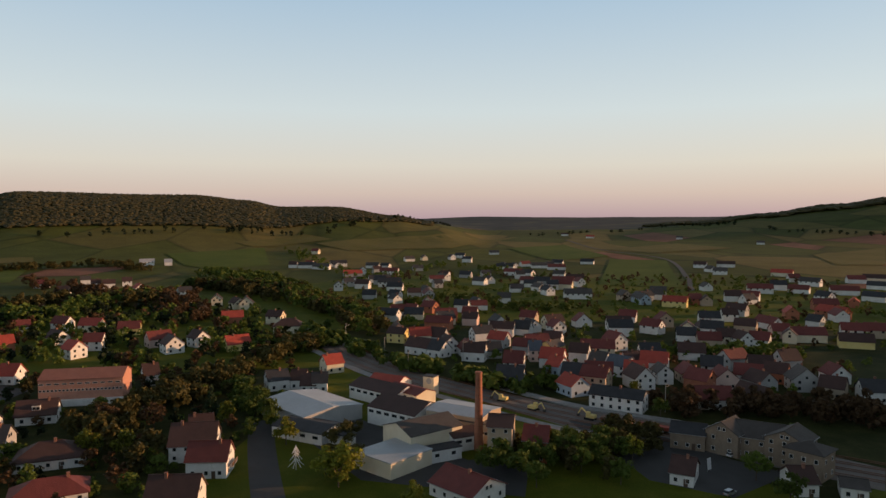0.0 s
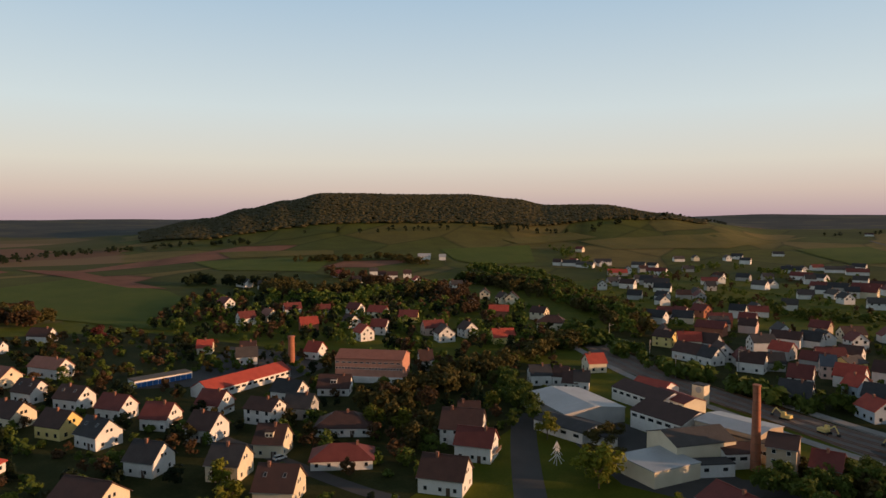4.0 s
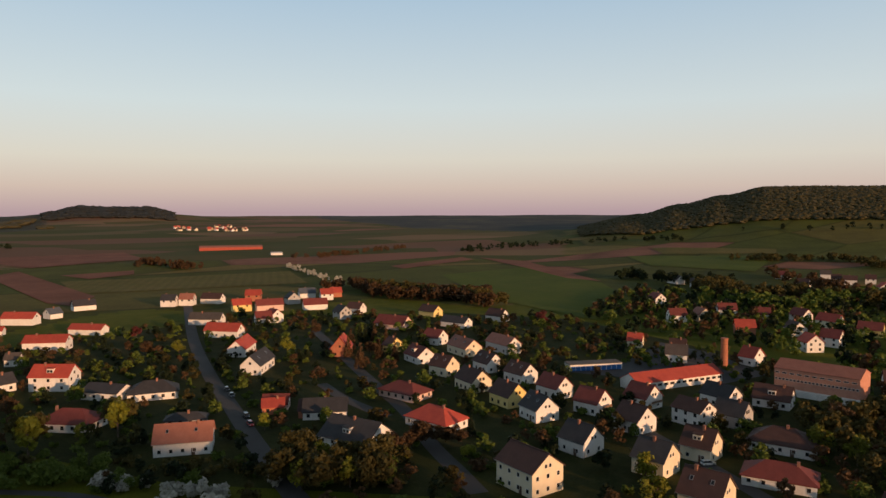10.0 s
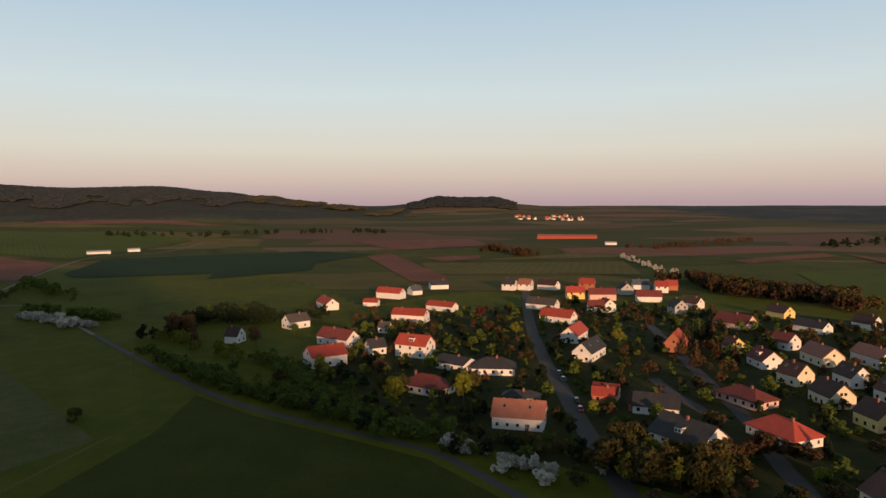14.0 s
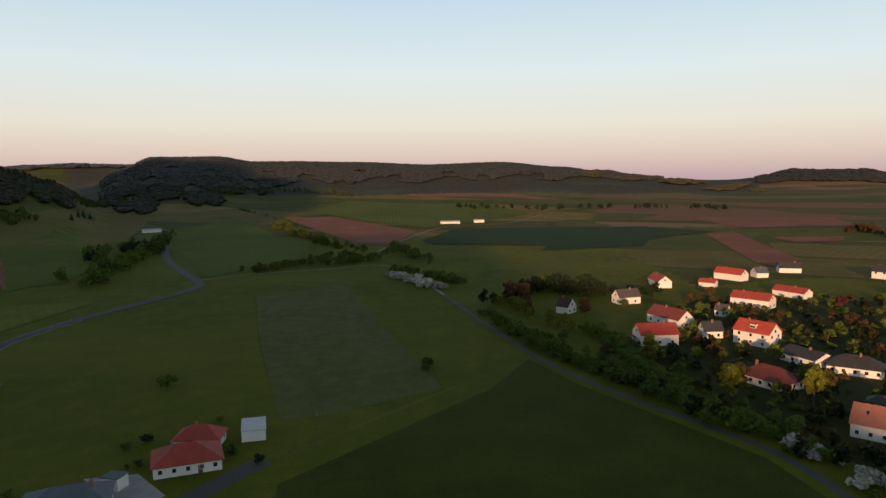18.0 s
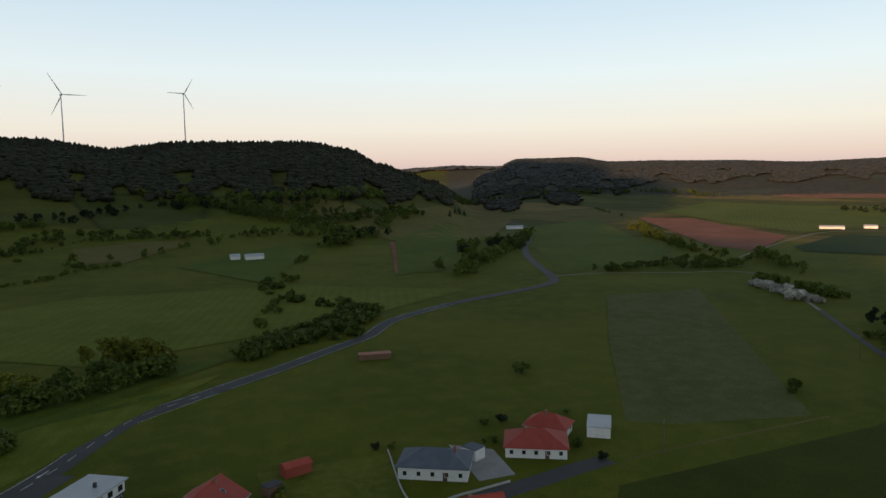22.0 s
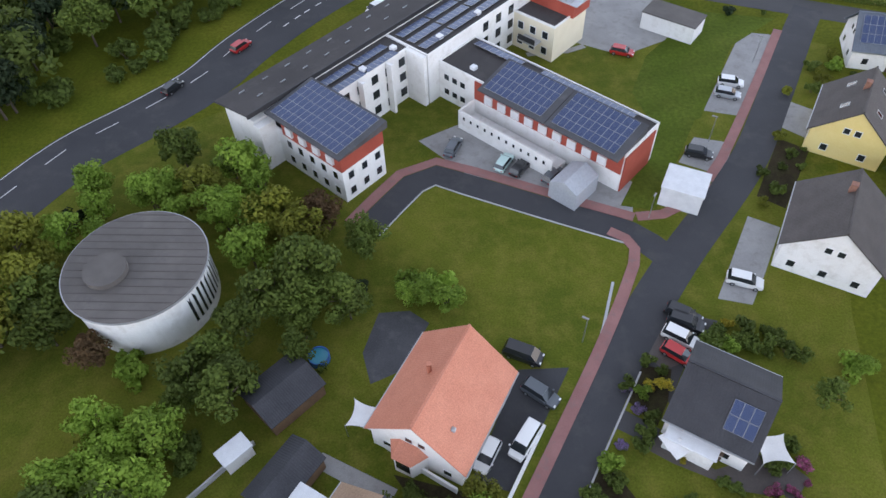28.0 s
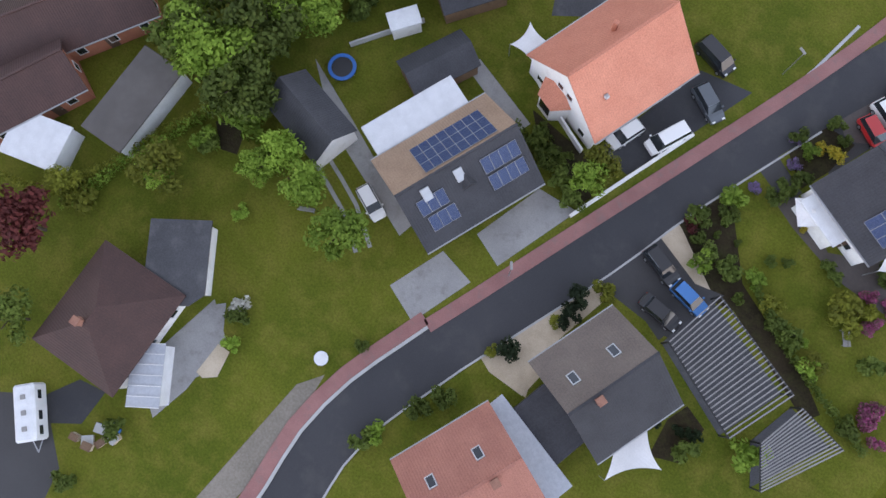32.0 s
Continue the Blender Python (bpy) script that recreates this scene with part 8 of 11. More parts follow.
hall(9.0, 214.2, 26.1, 10.5, 10.0, 4.5, 6.0, "white", "r_brown", 3, note="low brown-roofed works building")
hall(10.5, 229.1, 329.1, 20.6, 15.0, 7.6, 8.5, "tan", "r_metal", 0, note="works building with pale sheet roof")
hall(-8.6, 264.0, 314.1, 17.8, 10.0, 5.5, 7.0, "cream", "r_maroon", 4, note="maroon-roofed works wing by the tower")
house(20.9, 205.3, 349.1, 7.2, 13.0, 10.5, 12.5, "tan", "r_brown", "n", name="works_building", group="works and station buildings")
house(31.4, 203.9, 345.1, 7.1, 11.0, 6.5, 9.5, "brick", "r_maroon", "", name="works_building", group="works and station buildings")
house(99.1, 206.4, 330.1, 15.8, 13.0, 6.4, 9.5, "sandstone", "r_grey", "n", name="station_building", group="works and station buildings")
house(105.3, 197.7, 44.1, 10.7, 11.0, 7.8, 10.5, "sandstone", "r_grey", "n", name="station_building", group="works and station buildings")
house(91.2, 207.8, 42.1, 9.5, 10.0, 7.0, 10.0, "sandstone", "r_grey", "n", name="station_building", group="works and station buildings")
house(81.4, 214.3, 335.1, 10.2, 11.0, 5.0, 7.0, "sandstone", "r_dark", "n", name="station_building", group="works and station buildings")
house(105.9, 188.4, 310.1, 9.9, 9.0, 7.6, 9.4, "sandstone", "r_grey", "nh", name="station_building", group="works and station buildings")
# ---- works: stack, tower, flat halls ----
def stack(x, y, h, r0, r1):
    e = thing("factory_chimney", x, y, 0, "tall round red-brick factory chimney with iron hoops", "chimney")
    mk("shaft", *tube(0, 0, -0.5, h, r0, r1, 20), M["brick"], e)
    mk("cap", *join(tube(0, 0, h + 0.005, h + 0.5, r1 * 1.18, r1 * 1.12, 20)), M["brick"], e)
    for i in range(9):
        z = h * (0.12 + 0.1 * i)
        r = r0 + (r1 - r0) * z / h + 0.03
        mk("hoop", *tube(0, 0, z, z + 0.12, r, r, 20), M["rust"], e)
    mk("ladder", *join(beam((-0.2, -r0 - 0.1, 0), (-0.2, -r1 - 0.15, h), 0.05), beam((0.2, -r0 - 0.1, 0), (0.2, -r1 - 0.15, h), 0.05), *[beam((-0.2, -r0 - 0.1 + (r0 - r1) * z / h, z), (0.2, -r0 - 0.1 + (r0 - r1) * z / h, z), 0.04) for z in range(1, int(h))]), M["rust"], e)
    BUILT.append((x, y, 4))


stack(14.3, 210.3, 24.0, 1.45, 1.0)
# stands in for a red metal silo, built as a second chimney
stack(-188.3, 285.2, 13.0, 1.7, 1.5)


def flat_hall(x, y, yaw, L, W, h, wall, roof, label, win=0):
    e = thing("works_hall", x, y, yaw, label, "hall", "works buildings")
    mk("wall", *box(-L / 2, L / 2, -W / 2, W / 2, -0.5, h), M[wall], e)
    mk("roof", *bevelled(-L / 2 - 0.2, L / 2 + 0.2, -W / 2 - 0.2, W / 2 + 0.2, h + 0.004, h + 0.3, 0.05), M[roof], e)
    for i in range(win):
        for side in (-1, 1):
            if facing(e, 90 * side):
                window(e, -L / 2 + (i + 0.5) * L / win, side * W / 2, h * 0.45, 90 * side, 1.6, 1.2)
    BUILT.append((x, y, max(L, W) * 0.55))
    return e


flat_hall(-11.3, 196.8, 47.1, 16.5, 15.0, 4.5, "cream", "r_metal", "cream works hall with pale flat sheet roof")
flat_hall(2.7, 202.5, 27.1, 11.0, 5.0, 3.6, "white", "r_dark", "low white shed beside the works hall", 2)
flat_hall(-0.7, 278.0, 329.1, 5.0, 4.0, 7.5, "cream", "r_dark", "cream works tower with a round emblem")
mk("emblem", *tube(0, 0, -0.05, 0.05, 1.2, 1.2, 24), M["kerb"], bpy.data.objects["works_hall.002"]).matrix_basis = pose(0.3, -2.06, 5.8, 90, 0, 0)
flat_hall(15.8, 221.8, 329.1, 13.0, 9.0, 6.0, "tan", "gravel", "tan works building with flat felt roof", 3)
flat_hall(-29.8, 217.5, 329.2, 10.0, 4.0, 3.2, "white", "r_dark", "long low timber store in the yard")

# garages with blue doors and the long red-roofed building
g = flat_hall(-219.8, 232.2, 66.4, 25.0, 7.0, 3.0, "white", "gravel", "row of garages with blue doors")
for i in range(10):
    mk("garage_door", *box(-12.2 + i * 2.45, -9.95 + i * 2.45, -3.56, -3.46, 0.05, 2.3), M["tarp"], g)
hall(-181.5, 238.6, 79.7, 44.7, 11.0, 3.6, 6.6, "white", "r_red", 14, note="long low white building with red roof")
# tall red-brick hall
bh = hall(-137.0, 271.7, 11.5, 30.0, 15.0, 10.0, 12.6, "sunlit_brick", "r_salmon", 0, note="tall brick hall in sunlit pink with window band")
for i in range(22):
    window(bh, -14.3 + i * 1.36, -7.5, 5.4, -90, 1.0, 0.9)
    if i % 2 == 0:
        window(bh, -14.0 + i * 1.36, -7.5, 8.0, -90, 1.8, 0.7)
mk("base_wall", *box(-15.2, 15.2, -9.5, -7.6, -0.5, 2.4), M["white"], bh)
BUILT.extend([(-219, 231, 15), (-183, 238, 24), (-139, 270, 18)])


def wire_tree(x, y):
    e = thing("light_sculpture", x, y, 20, "pale wire fir-tree light sculpture on the grass", "sculpture")
    for i, a in enumerate((0, 60, 120)):
        c, s = math.cos(radians(a)), math.sin(radians(a))
        for z, w in ((1.2, 2.2), (3.0, 1.7), (4.8, 1.1)):
            for sg in (-1, 1):
                mk("wire", *beam((sg * w * c, sg * w * s, z), (0, 0, z + 2.2), 0.14), M["steel_white"], e)
    mk("mast", *tube(0, 0, 0, 7.2, 0.12, 0.06, 8), M["steel_white"], e)


wire_tree(-39.0, 194.0)

# ---- railway ----
RAIL = [(-113.3, 481.6), (-70.4, 413.3), (-36.9, 353.8), (-12.0, 314.7), (19.4, 278.4), (48.3, 247.3), (78.7, 227.1), (99.3, 209.7), (132.8, 186.1), (172.1, 157.8)]
for off in (-9.0, -3.5, 2.0, 7.5):
    for g2 in (-0.75, 0.75):
        strip("rail", "rust", 0.14, off + g2, 0.22, RAIL, "rusty steel rail on brown ballast", thick=0.16)
strip("platform", "paving", 4.0, 12.5, 0.55, [(19.4, 278.4), (48.3, 247.3), (78.7, 227.1), (99.3, 209.7)], "paved railway platform beside the tracks", thick=0.6)
strip("service_road", "paving", 4.5, -15.0, 0.06, RAIL[1:7], "pale service road along the railway")


def mast(x, y, h, yaw):
    e = thing("catenary_mast", x, y, yaw, "slim grey railway mast beside the tracks", "mast", "railway masts")
    mk("pole", *tube(0, 0, -0.3, h, 0.16, 0.11, 8), M["metal"], e)
    mk("bracket", *join(beam((0, 0, h - 1.2), (2.8, 0, h - 0.6), 0.08), beam((0, 0, h - 0.1), (2.8, 0, h - 0.6), 0.06)), M["metal"], e)


for x, y in ((-50.4, 397.9), (-11.3, 317.0), (15.3, 341.8), (42.3, 310.4), (69.6, 284.2), (86.2, 250.4), (-24.8, 352.4)):
    mast(x, y, 10.5, 35)


def excavator(x, y, yaw):
    e = thing("excavator", x, y, yaw, "yellow tracked excavator parked by the railway", "excavator", "building machines")
    mk("cab", *bevelled(-0.4, 1.1, 0.2, 1.3, 1.5, 3.0, 0.15), M["yellow"], e)
    mk("body", *bevelled(-2.0, 1.2, -1.3, 1.3, 0.9, 1.9, 0.15), M["yellow"], e)
    for s in (-1, 1):
        mk("track", *bevelled(-1.9, 1.9, s * 1.1 - 0.3, s * 1.1 + 0.3, 0.0, 0.85, 0.2), M["tyre"], e)
    mk("boom", *beam((1.0, -0.3, 1.7), (3.6, -0.3, 3.6), 0.4), M["yellow"], e)
    mk("arm", *beam((3.6, -0.3, 3.6), (5.0, -0.3, 1.4), 0.32), M["yellow"], e)
    mk("bucket", *bevelled(4.5, 5.4, -0.8, 0.2, 0.5, 1.3, 0.1), M["dark"], e)


excavator(27.5, 266.6, 149.2)
excavator(37.8, 253.7, 319.1)
excavator(56.3, 241.7, 139.2)


def wagon(x, y, yaw, material, label):
    e = thing("freight_wagon", x, y, yaw, label, "wagon", "freight wagons")
    mk("bed", *box(-6, 6, -1.3, 1.3, 1.0, 1.3), M["rust"], e)
    mk("load", *bevelled(-5.6, 5.6, -1.2, 1.2, 1.305, 2.3, 0.1), M[material], e)
    for s in (-4, 4):
        for q in (-0.75, 0.75):
            mk("wheel_set", *box(s - 1.3, s + 1.3, q - 0.1, q + 0.1, 0.35, 0.99), M["dark"], e)


wagon(64.0, 235.1, 325.1, "rust", "rusty flat wagon loaded with brown steel")
wagon(75.4, 227.4, 325.1, "redclad", "red flat wagon on the siding")
sg = thing("street_sign_board", 78.7, 191.0, 39.1, "white folded advertising board in the station yard", "sign")
mk("panel", [(-1, 0, 0.6), (1, 0, 0.6), (1, 0.3, 3.8), (-1, 0.3, 3.8), (-1, 0.1, 0.6), (1, 0.1, 0.6), (1, 0.4, 3.8), (-1, 0.4, 3.8)], [(0, 1, 2, 3), (7, 6, 5, 4), (0, 4, 5, 1), (1, 5, 6, 2), (2, 6, 7, 3), (3, 7, 4, 0)], M["steel_white"], sg)
for s in (-0.9, 0.9):
    mk("post", *beam((s, 0.2, -0.2), (s, 0.2, 0.7), 0.1), M["metal"], sg)
# ---- details of the near gardens and yards ----
def sail(x, y, z, corners, label):
    """Tensioned canvas between posts: a grid with curved edges that sags in the middle."""
    e = thing("shade_sail", x, y, 0, label, "awning", "shade sails")
    n = 8
    a, b, c, d = [Vector(q) for q in corners]
    v, f = [], []
    for i in range(n + 1):
        for j in range(n + 1):
            u, w = i / n, j / n
            pull = 0.22
            cu, cw = u + (0.5 - u) * pull * 4 * w * (1 - w), w + (0.5 - w) * pull * 4 * u * (1 - u)
            p = (a * (1 - cu) + b * cu) * (1 - cw) + (d * (1 - cu) + c * cu) * cw
            v.append((p.x, p.y, z + p.z - 0.5 * u * (1 - u) * w * (1 - w) * 8))
    for i in range(n):
        for j in range(n):
            k = i * (n + 1) + j
            f.append((k, k + n + 1, k + n + 2, k + 1))
    mk("canvas", v + [(p[0], p[1], p[2] - 0.02) for p in v], f + [tuple(i + len(v) for i in reversed(q)) for q in f], M["fabric"], e)
    for q in (a, b, c, d):
        mk("post", *tube(q.x, q.y, 0, z + q.z, 0.05, 0.05, 8), M["metal"], e)


sail(-16.8, -1.4, 2.8, ((2.6, -2.2, 0), (-0.2, -3.6, 0.3), (-3.6, -0.2, 0), (0.6, 3.4, 0.2)), "white canvas shade sail over a terrace")
sail(11.3, -33.6, 2.6, ((1.8, -2.4, 0), (-1.8, -1.2, 0.2), (-1.2, 1.8, 0), (2.4, 1.0, 0.2)), "white canvas shade sail beside the orange-roofed house")
sail(-31.4, -31.2, 2.6, ((2.0, -1.8, 0), (-1.6, -1.6, 0.2), (-2.0, 1.6, 0), (1.4, 1.8, 0.2)), "cream canvas shade sail behind the house")
um = thing("parasol", -22.0, -31.9, 30, "white square parasol on a small terrace", "parasol")
mk("canopy", [(-1.5, -1.5, 2.2), (1.5, -1.5, 2.2), (1.5, 1.5, 2.2), (-1.5, 1.5, 2.2), (0, 0, 2.9), (0, 0, 2.8)], [(0, 1, 4), (1, 2, 4), (2, 3, 4), (3, 0, 4), (1, 0, 5), (2, 1, 5), (3, 2, 5), (0, 3, 5)], M["fabric"], um)
mk("pole", *tube(0, 0, 0, 2.8, 0.04, 0.04, 8), M["metal"], um)


def pergola(a, b, c, d, z, n, label, posts=True):
    """Open roof: two beams a-d and b-c with n slats across, and a thin dark sheet on the ground below."""
    e = thing("pergola", a[0], a[1], 0, label, "pergola", "pergolas")
    A, B, C, D = [Vector((q[0] - a[0], q[1] - a[1], z)) for q in (a, b, c, d)]
    mk("beam", *beam(A, D, 0.16), M["dark"], e)
    mk("beam", *beam(B, C, 0.16), M["dark"], e)
    up = Vector((0, 0, 0.16))
    for i in range(n):
        u = i / (n - 1)
        mk("slat", *beam(A.lerp(D, u) + up, B.lerp(C, u) + up, 0.11), M["steel_grey"], e)
    if posts:
        for q in (A, B, C, D):
            mk("post", *beam((q.x, q.y, 0), q, 0.14), M["dark"], e)
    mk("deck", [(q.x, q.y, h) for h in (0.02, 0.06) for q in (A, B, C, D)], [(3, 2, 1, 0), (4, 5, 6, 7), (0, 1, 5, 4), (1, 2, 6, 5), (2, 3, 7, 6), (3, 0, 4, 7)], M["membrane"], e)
    BUILT.append(((a[0] + c[0]) / 2, (a[1] + c[1]) / 2, 5))


M["steel_grey"] = plain("grey_steel", (0.26, 0.25, 0.24), 0.6)
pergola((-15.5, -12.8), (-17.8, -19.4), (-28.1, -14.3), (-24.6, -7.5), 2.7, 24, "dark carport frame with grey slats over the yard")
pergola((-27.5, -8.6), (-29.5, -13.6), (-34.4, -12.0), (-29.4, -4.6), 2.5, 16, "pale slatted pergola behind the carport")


def trampoline(x, y):
    e = thing("trampoline", x, y, 0, "round blue garden trampoline on the lawn", "trampoline")
    mk("mat", *tube(0, 0, 0.75, 0.78, 1.15, 1.15, 28), M["dark"], e)
    v, f = [], []
    for i in range(28):
        a = 2 * math.pi * i / 28
        for r, z in ((1.2, 0.74), (1.6, 0.74), (1.6, 0.86), (1.2, 0.86)):
            v.append((r * math.cos(a), r * math.sin(a), z))
    for i in range(28):
        for j in range(4):
            f.append((i * 4 + j, i * 4 + (j + 1) % 4, ((i + 1) % 28) * 4 + (j + 1) % 4, ((i + 1) % 28) * 4 + j))
    mk("pad", v, f, M["tarp"], e)
    for i in range(4):
        a = i * math.pi / 2
        mk("leg", *tube(1.4 * math.cos(a), 1.4 * math.sin(a), 0, 0.74, 0.04, 0.04, 8), M["metal"], e)


trampoline(29.0, -22.0)


def pool(x, y, r, label):
    e = thing("garden_pool", x, y, 0, label, "pool", "garden pools")
    v, f = [], []
    n = 28
    for i in range(n):
        a = 2 * math.pi * i / n
        for q, z in ((r, 0), (r, 1.0), (r - 0.12, 1.0), (r - 0.12, 0.0)):
            v.append((q * math.cos(a), q * math.sin(a), z))
    for i in range(n):
        for j in range(3):
            f.append((i * 4 + j, ((i + 1) % n) * 4 + j, ((i + 1) % n) * 4 + j + 1, i * 4 + j + 1))
    mk("wall", v, f, M["tarp"], e)
    mk("water", *tube(0, 0, 0.7, 0.8, r - 0.13, r - 0.13, n), M["pool"], e)


pool(-58.4, -57.3, 2.4, "round blue garden pool on the lawn")
pool(-22.0, -163.5, 2.6, "light blue pool beside the new house")
pool(18.4, -42.4, 1.3, "small round turquoise pool by the hedge")


def caravan(x, y, yaw):
    e = thing("caravan", x, y, yaw, "white touring caravan parked on worn asphalt", "caravan")
    mk("body", *bevelled(-2.9, 2.9, -1.1, 1.1, 0.45, 2.6, 0.22), M["steel_white"], e)
    for i in (-1.6, 0, 1.6):
        mk("roof_hatch", *bevelled(i - 0.25, i + 0.25, -0.25, 0.25, 2.6, 2.72, 0.04), M["steel_grey"], e)
    for s in (-1, 1):
        for i in (-1.7, 0.4, 1.9):
            mk("window", *box(i - 0.45, i + 0.45, s * 1.1 - 0.02, s * 1.1 + 0.02, 1.3, 1.9), M["pane"], e)
        wv, wf = tube(0, 0, -0.1, 0.1, 0.32, 0.32, 14)
        mk("wheel", [(a - 0.2, c_ + s * 0.95, b + 0.32) for a, b, c_ in wv], wf, M["tyre"], e)
    mk("drawbar", *join(beam((2.9, -0.5, 0.5), (4.1, 0, 0.5), 0.08), beam((2.9, 0.5, 0.5), (4.1, 0, 0.5), 0.08)), M["metal"], e)


caravan(36.6, 26.0, 130)


def low_wall(pts, h, w, material, label, name="garden_wall"):
    o = strip(name, material, w, 0, h, pts, label, thick=h + 0.2, step=2.0)
    return o


low_wall([(-1.0, -19.8), (-4.5, -27.0), (-8.1, -34.3)], 0.6, 0.35, "white", "low white garden wall along the pavement")
low_wall([(9.6, -31.6), (5.6, -29.0), (1.4, -26.6)], 1.2, 0.25, "white", "white boundary wall between two gardens")
low_wall([(-104.8, -146.6), (-90.7, -117.9), (-102.3, -113.5), (-115.2, -111.0)], 0.5, 0.3, "kerb", "pale low wall along the street")
low_wall([(29.8, -24.8), (24.0, -31.5)], 0.9, 0.2, "kerb", "concrete boundary wall behind the lawn")
for k in (0.0, 1.6):
    strip("wheel_track", "paving", 0.45, k, 0.03, [(26.0, -11.2), (20.5, -8.2), (16.8, -5.0)], "pale paved wheel tracks in the grass")


# ---- hipped house's membrane wing and conservatory ----
wing = thing("garden_room", 31.5, 5.2, 118, "flat dark membrane roof over a rounded garden room", "annexe")
mk("wall", *box(-4.0, 3.2, -3.2, 2.6, -0.3, 2.7), M["white"], wing)
vv = [(-4.4, -3.5), (3.0, -3.5), (4.6, -1.2), (4.6, 1.4), (3.4, 3.0), (-4.4, 3.0)]
mk("roof", [(a, b, 2.71) for a, b in vv] + [(a, b, 2.95) for a, b in vv], [tuple(range(5, -1, -1)), tuple(range(6, 12))] + [(i, (i + 1) % 6, 6 + (i + 1) % 6, 6 + i) for i in range(6)], M["membrane"], wing)
co = thing("conservatory", 28.0, 16.6, 118, "white framed conservatory with pale glazed roof", "conservatory")
mk("wall", *box(-3.0, 3.0, -1.6, 1.6, -0.2, 2.2), M["steel_white"], co)
mk("roof", [(-3.2, -1.8, 2.3), (3.2, -1.8, 2.3), (3.2, 1.8, 2.7), (-3.2, 1.8, 2.7), (-3.2, -1.8, 2.4), (3.2, -1.8, 2.4), (3.2, 1.8, 2.8), (-3.2, 1.8, 2.8)], [(0, 3, 2, 1), (4, 5, 6, 7), (0, 1, 5, 4), (1, 2, 6, 5), (2, 3, 7, 6), (3, 0, 4, 7)], M["r_metal"], co)
for i in range(7):
    mk("glazing_bar", *beam((-3.2 + i * 1.06, -1.8, 2.45), (-3.2 + i * 1.06, 1.8, 2.85), 0.07), M["frame"], co)

# ---- modern flat-roofed house beside the country road ----
mh = thing("modern_house", -34.6, -161.4, 38, "new flat-roofed white and dark house beside the road", "house")
mk("wall", *box(-6.0, 6.0, -4.2, 4.2, -0.3, 3.0), M["dark"], mh)
mk("upper_wall", *box(-6.5, 2.5, -4.6, 4.2, 3.01, 5.6), M["white"], mh)
mk("side_wall", *box(2.51, 6.5, -4.6, 4.2, 3.01, 5.6), M["dark"], mh)
mk("roof", *bevelled(-7.2, 7.2, -5.4, 4.8, 5.61, 5.95, 0.06), M["r_metal"], mh)
mk("chimney", *box(-1.4, -0.8, 0.6, 1.2, 5.96, 7.0), M["dark"], mh)
for i in range(3):
    window(mh, -5 + i * 3.4, 4.2, 3.5, 90, 1.8, 1.6)
    window(mh, -4.4 + i * 3.4, 4.2, 0.5, 90, 2.0, 2.0)
for i in (-2, 1.5):
    window(mh, 6.5, i, 3.6, 0, 1.6, 1.4)
BUILT.append((-34.6, -161.4, 9))


def pole_line(x, y, yaw, h=9.5):
    e = thing("power_pole", x, y, yaw, "wooden power pole with cross-arm on the meadow", "pole", "power poles")
    mk("pole", *tube(0, 0, -0.3, h, 0.17, 0.11, 10), M["wood"], e)
    mk("cross_arm", *beam((-1.3, 0, h - 0.4), (1.3, 0, h - 0.4), 0.14), M["wood"], e)
    for i in (-1.1, 0, 1.1):
        mk("insulator", *tube(i, 0, h - 0.33, h - 0.05, 0.06, 0.04, 8), M["kerb"], e)


pole_line(-156.5, -95.2, 30.6)
pole_line(-298.8, -95.8, 20.7)
pole_line(-429.3, -55.4, 20.7)


def lamp_post(x, y, yaw):
    e = thing("street_lamp", x, y, yaw, "slim grey street lamp beside the pavement", "lamp", "street lamps")
    mk("pole", *tube(0, 0, -0.2, 5.0, 0.07, 0.05, 8), M["metal"], e)
    mk("head", *bevelled(-0.15, 0.7, -0.13, 0.13, 4.95, 5.08, 0.04), M["steel_grey"], e)


for x, y, w in ((1.5, -11.0, 300), (-13.4, -45.5, 330), (-36.0, -82.0, 330), (-48.0, -103.0, 330), (-24.5, -66.0, 60)):
    lamp_post(x, y, w)


# ---- road markings ----
CR = [(71.7, -66.6), (64.6, -79.5), (56.1, -88.8), (48.8, -97.8), (43.2, -109.1), (33.5, -123.9), (20.1, -138.9), (4.9, -157.4), (-10.4, -172.9), (-32.1, -191.9), (-59.8, -219.0), (-87.7, -230.1), (-123.6, -242.7), (-155.0, -255.8), (-179.7, -265.9), (-213.2, -288.9), (-264.5, -303.2)]


def dashes(pts, off, first, n, gap, length, w=0.14, z=0.056):
    line = spline(pts, 0.5)
    acc, k = 0.0, 0
    for i in range(len(line) - 1):
        a, b = line[i], line[i + 1]
        acc += (b - a).length
        if acc > first + k * gap and k < n:
            d = (b - a).normalized()
            nn = Vector((-d.y, d.x, 0))
            p = a + nn * off
            q = [p - nn * w / 2, p + nn * w / 2, p + nn * w / 2 + d * length, p - nn * w / 2 + d * length]
            o = mk("road_marking", [(s.x, s.y, z) for s in q] + [(s.x, s.y, z + 0.006) for s in q], [(4, 7, 6, 5), (0, 1, 5, 4), (1, 2, 6, 5), (2, 3, 7, 6), (3, 0, 4, 7)], M["paint"])
            tagged(o, "white painted dash on the asphalt road", "road marking", "road markings")
            k += 1


strip("edge_line", "paint", 0.14, 3.3, 0.056, CR, "white painted edge line of the road")
strip("edge_line", "paint", 0.14, -3.3, 0.056, CR[10:], "white painted edge line of the road")
dashes(CR, 0.0, 2, 60, 9.0, 4.0)
dashes(CR, -3.2, 60, 22, 3.0, 1.5, 0.22)


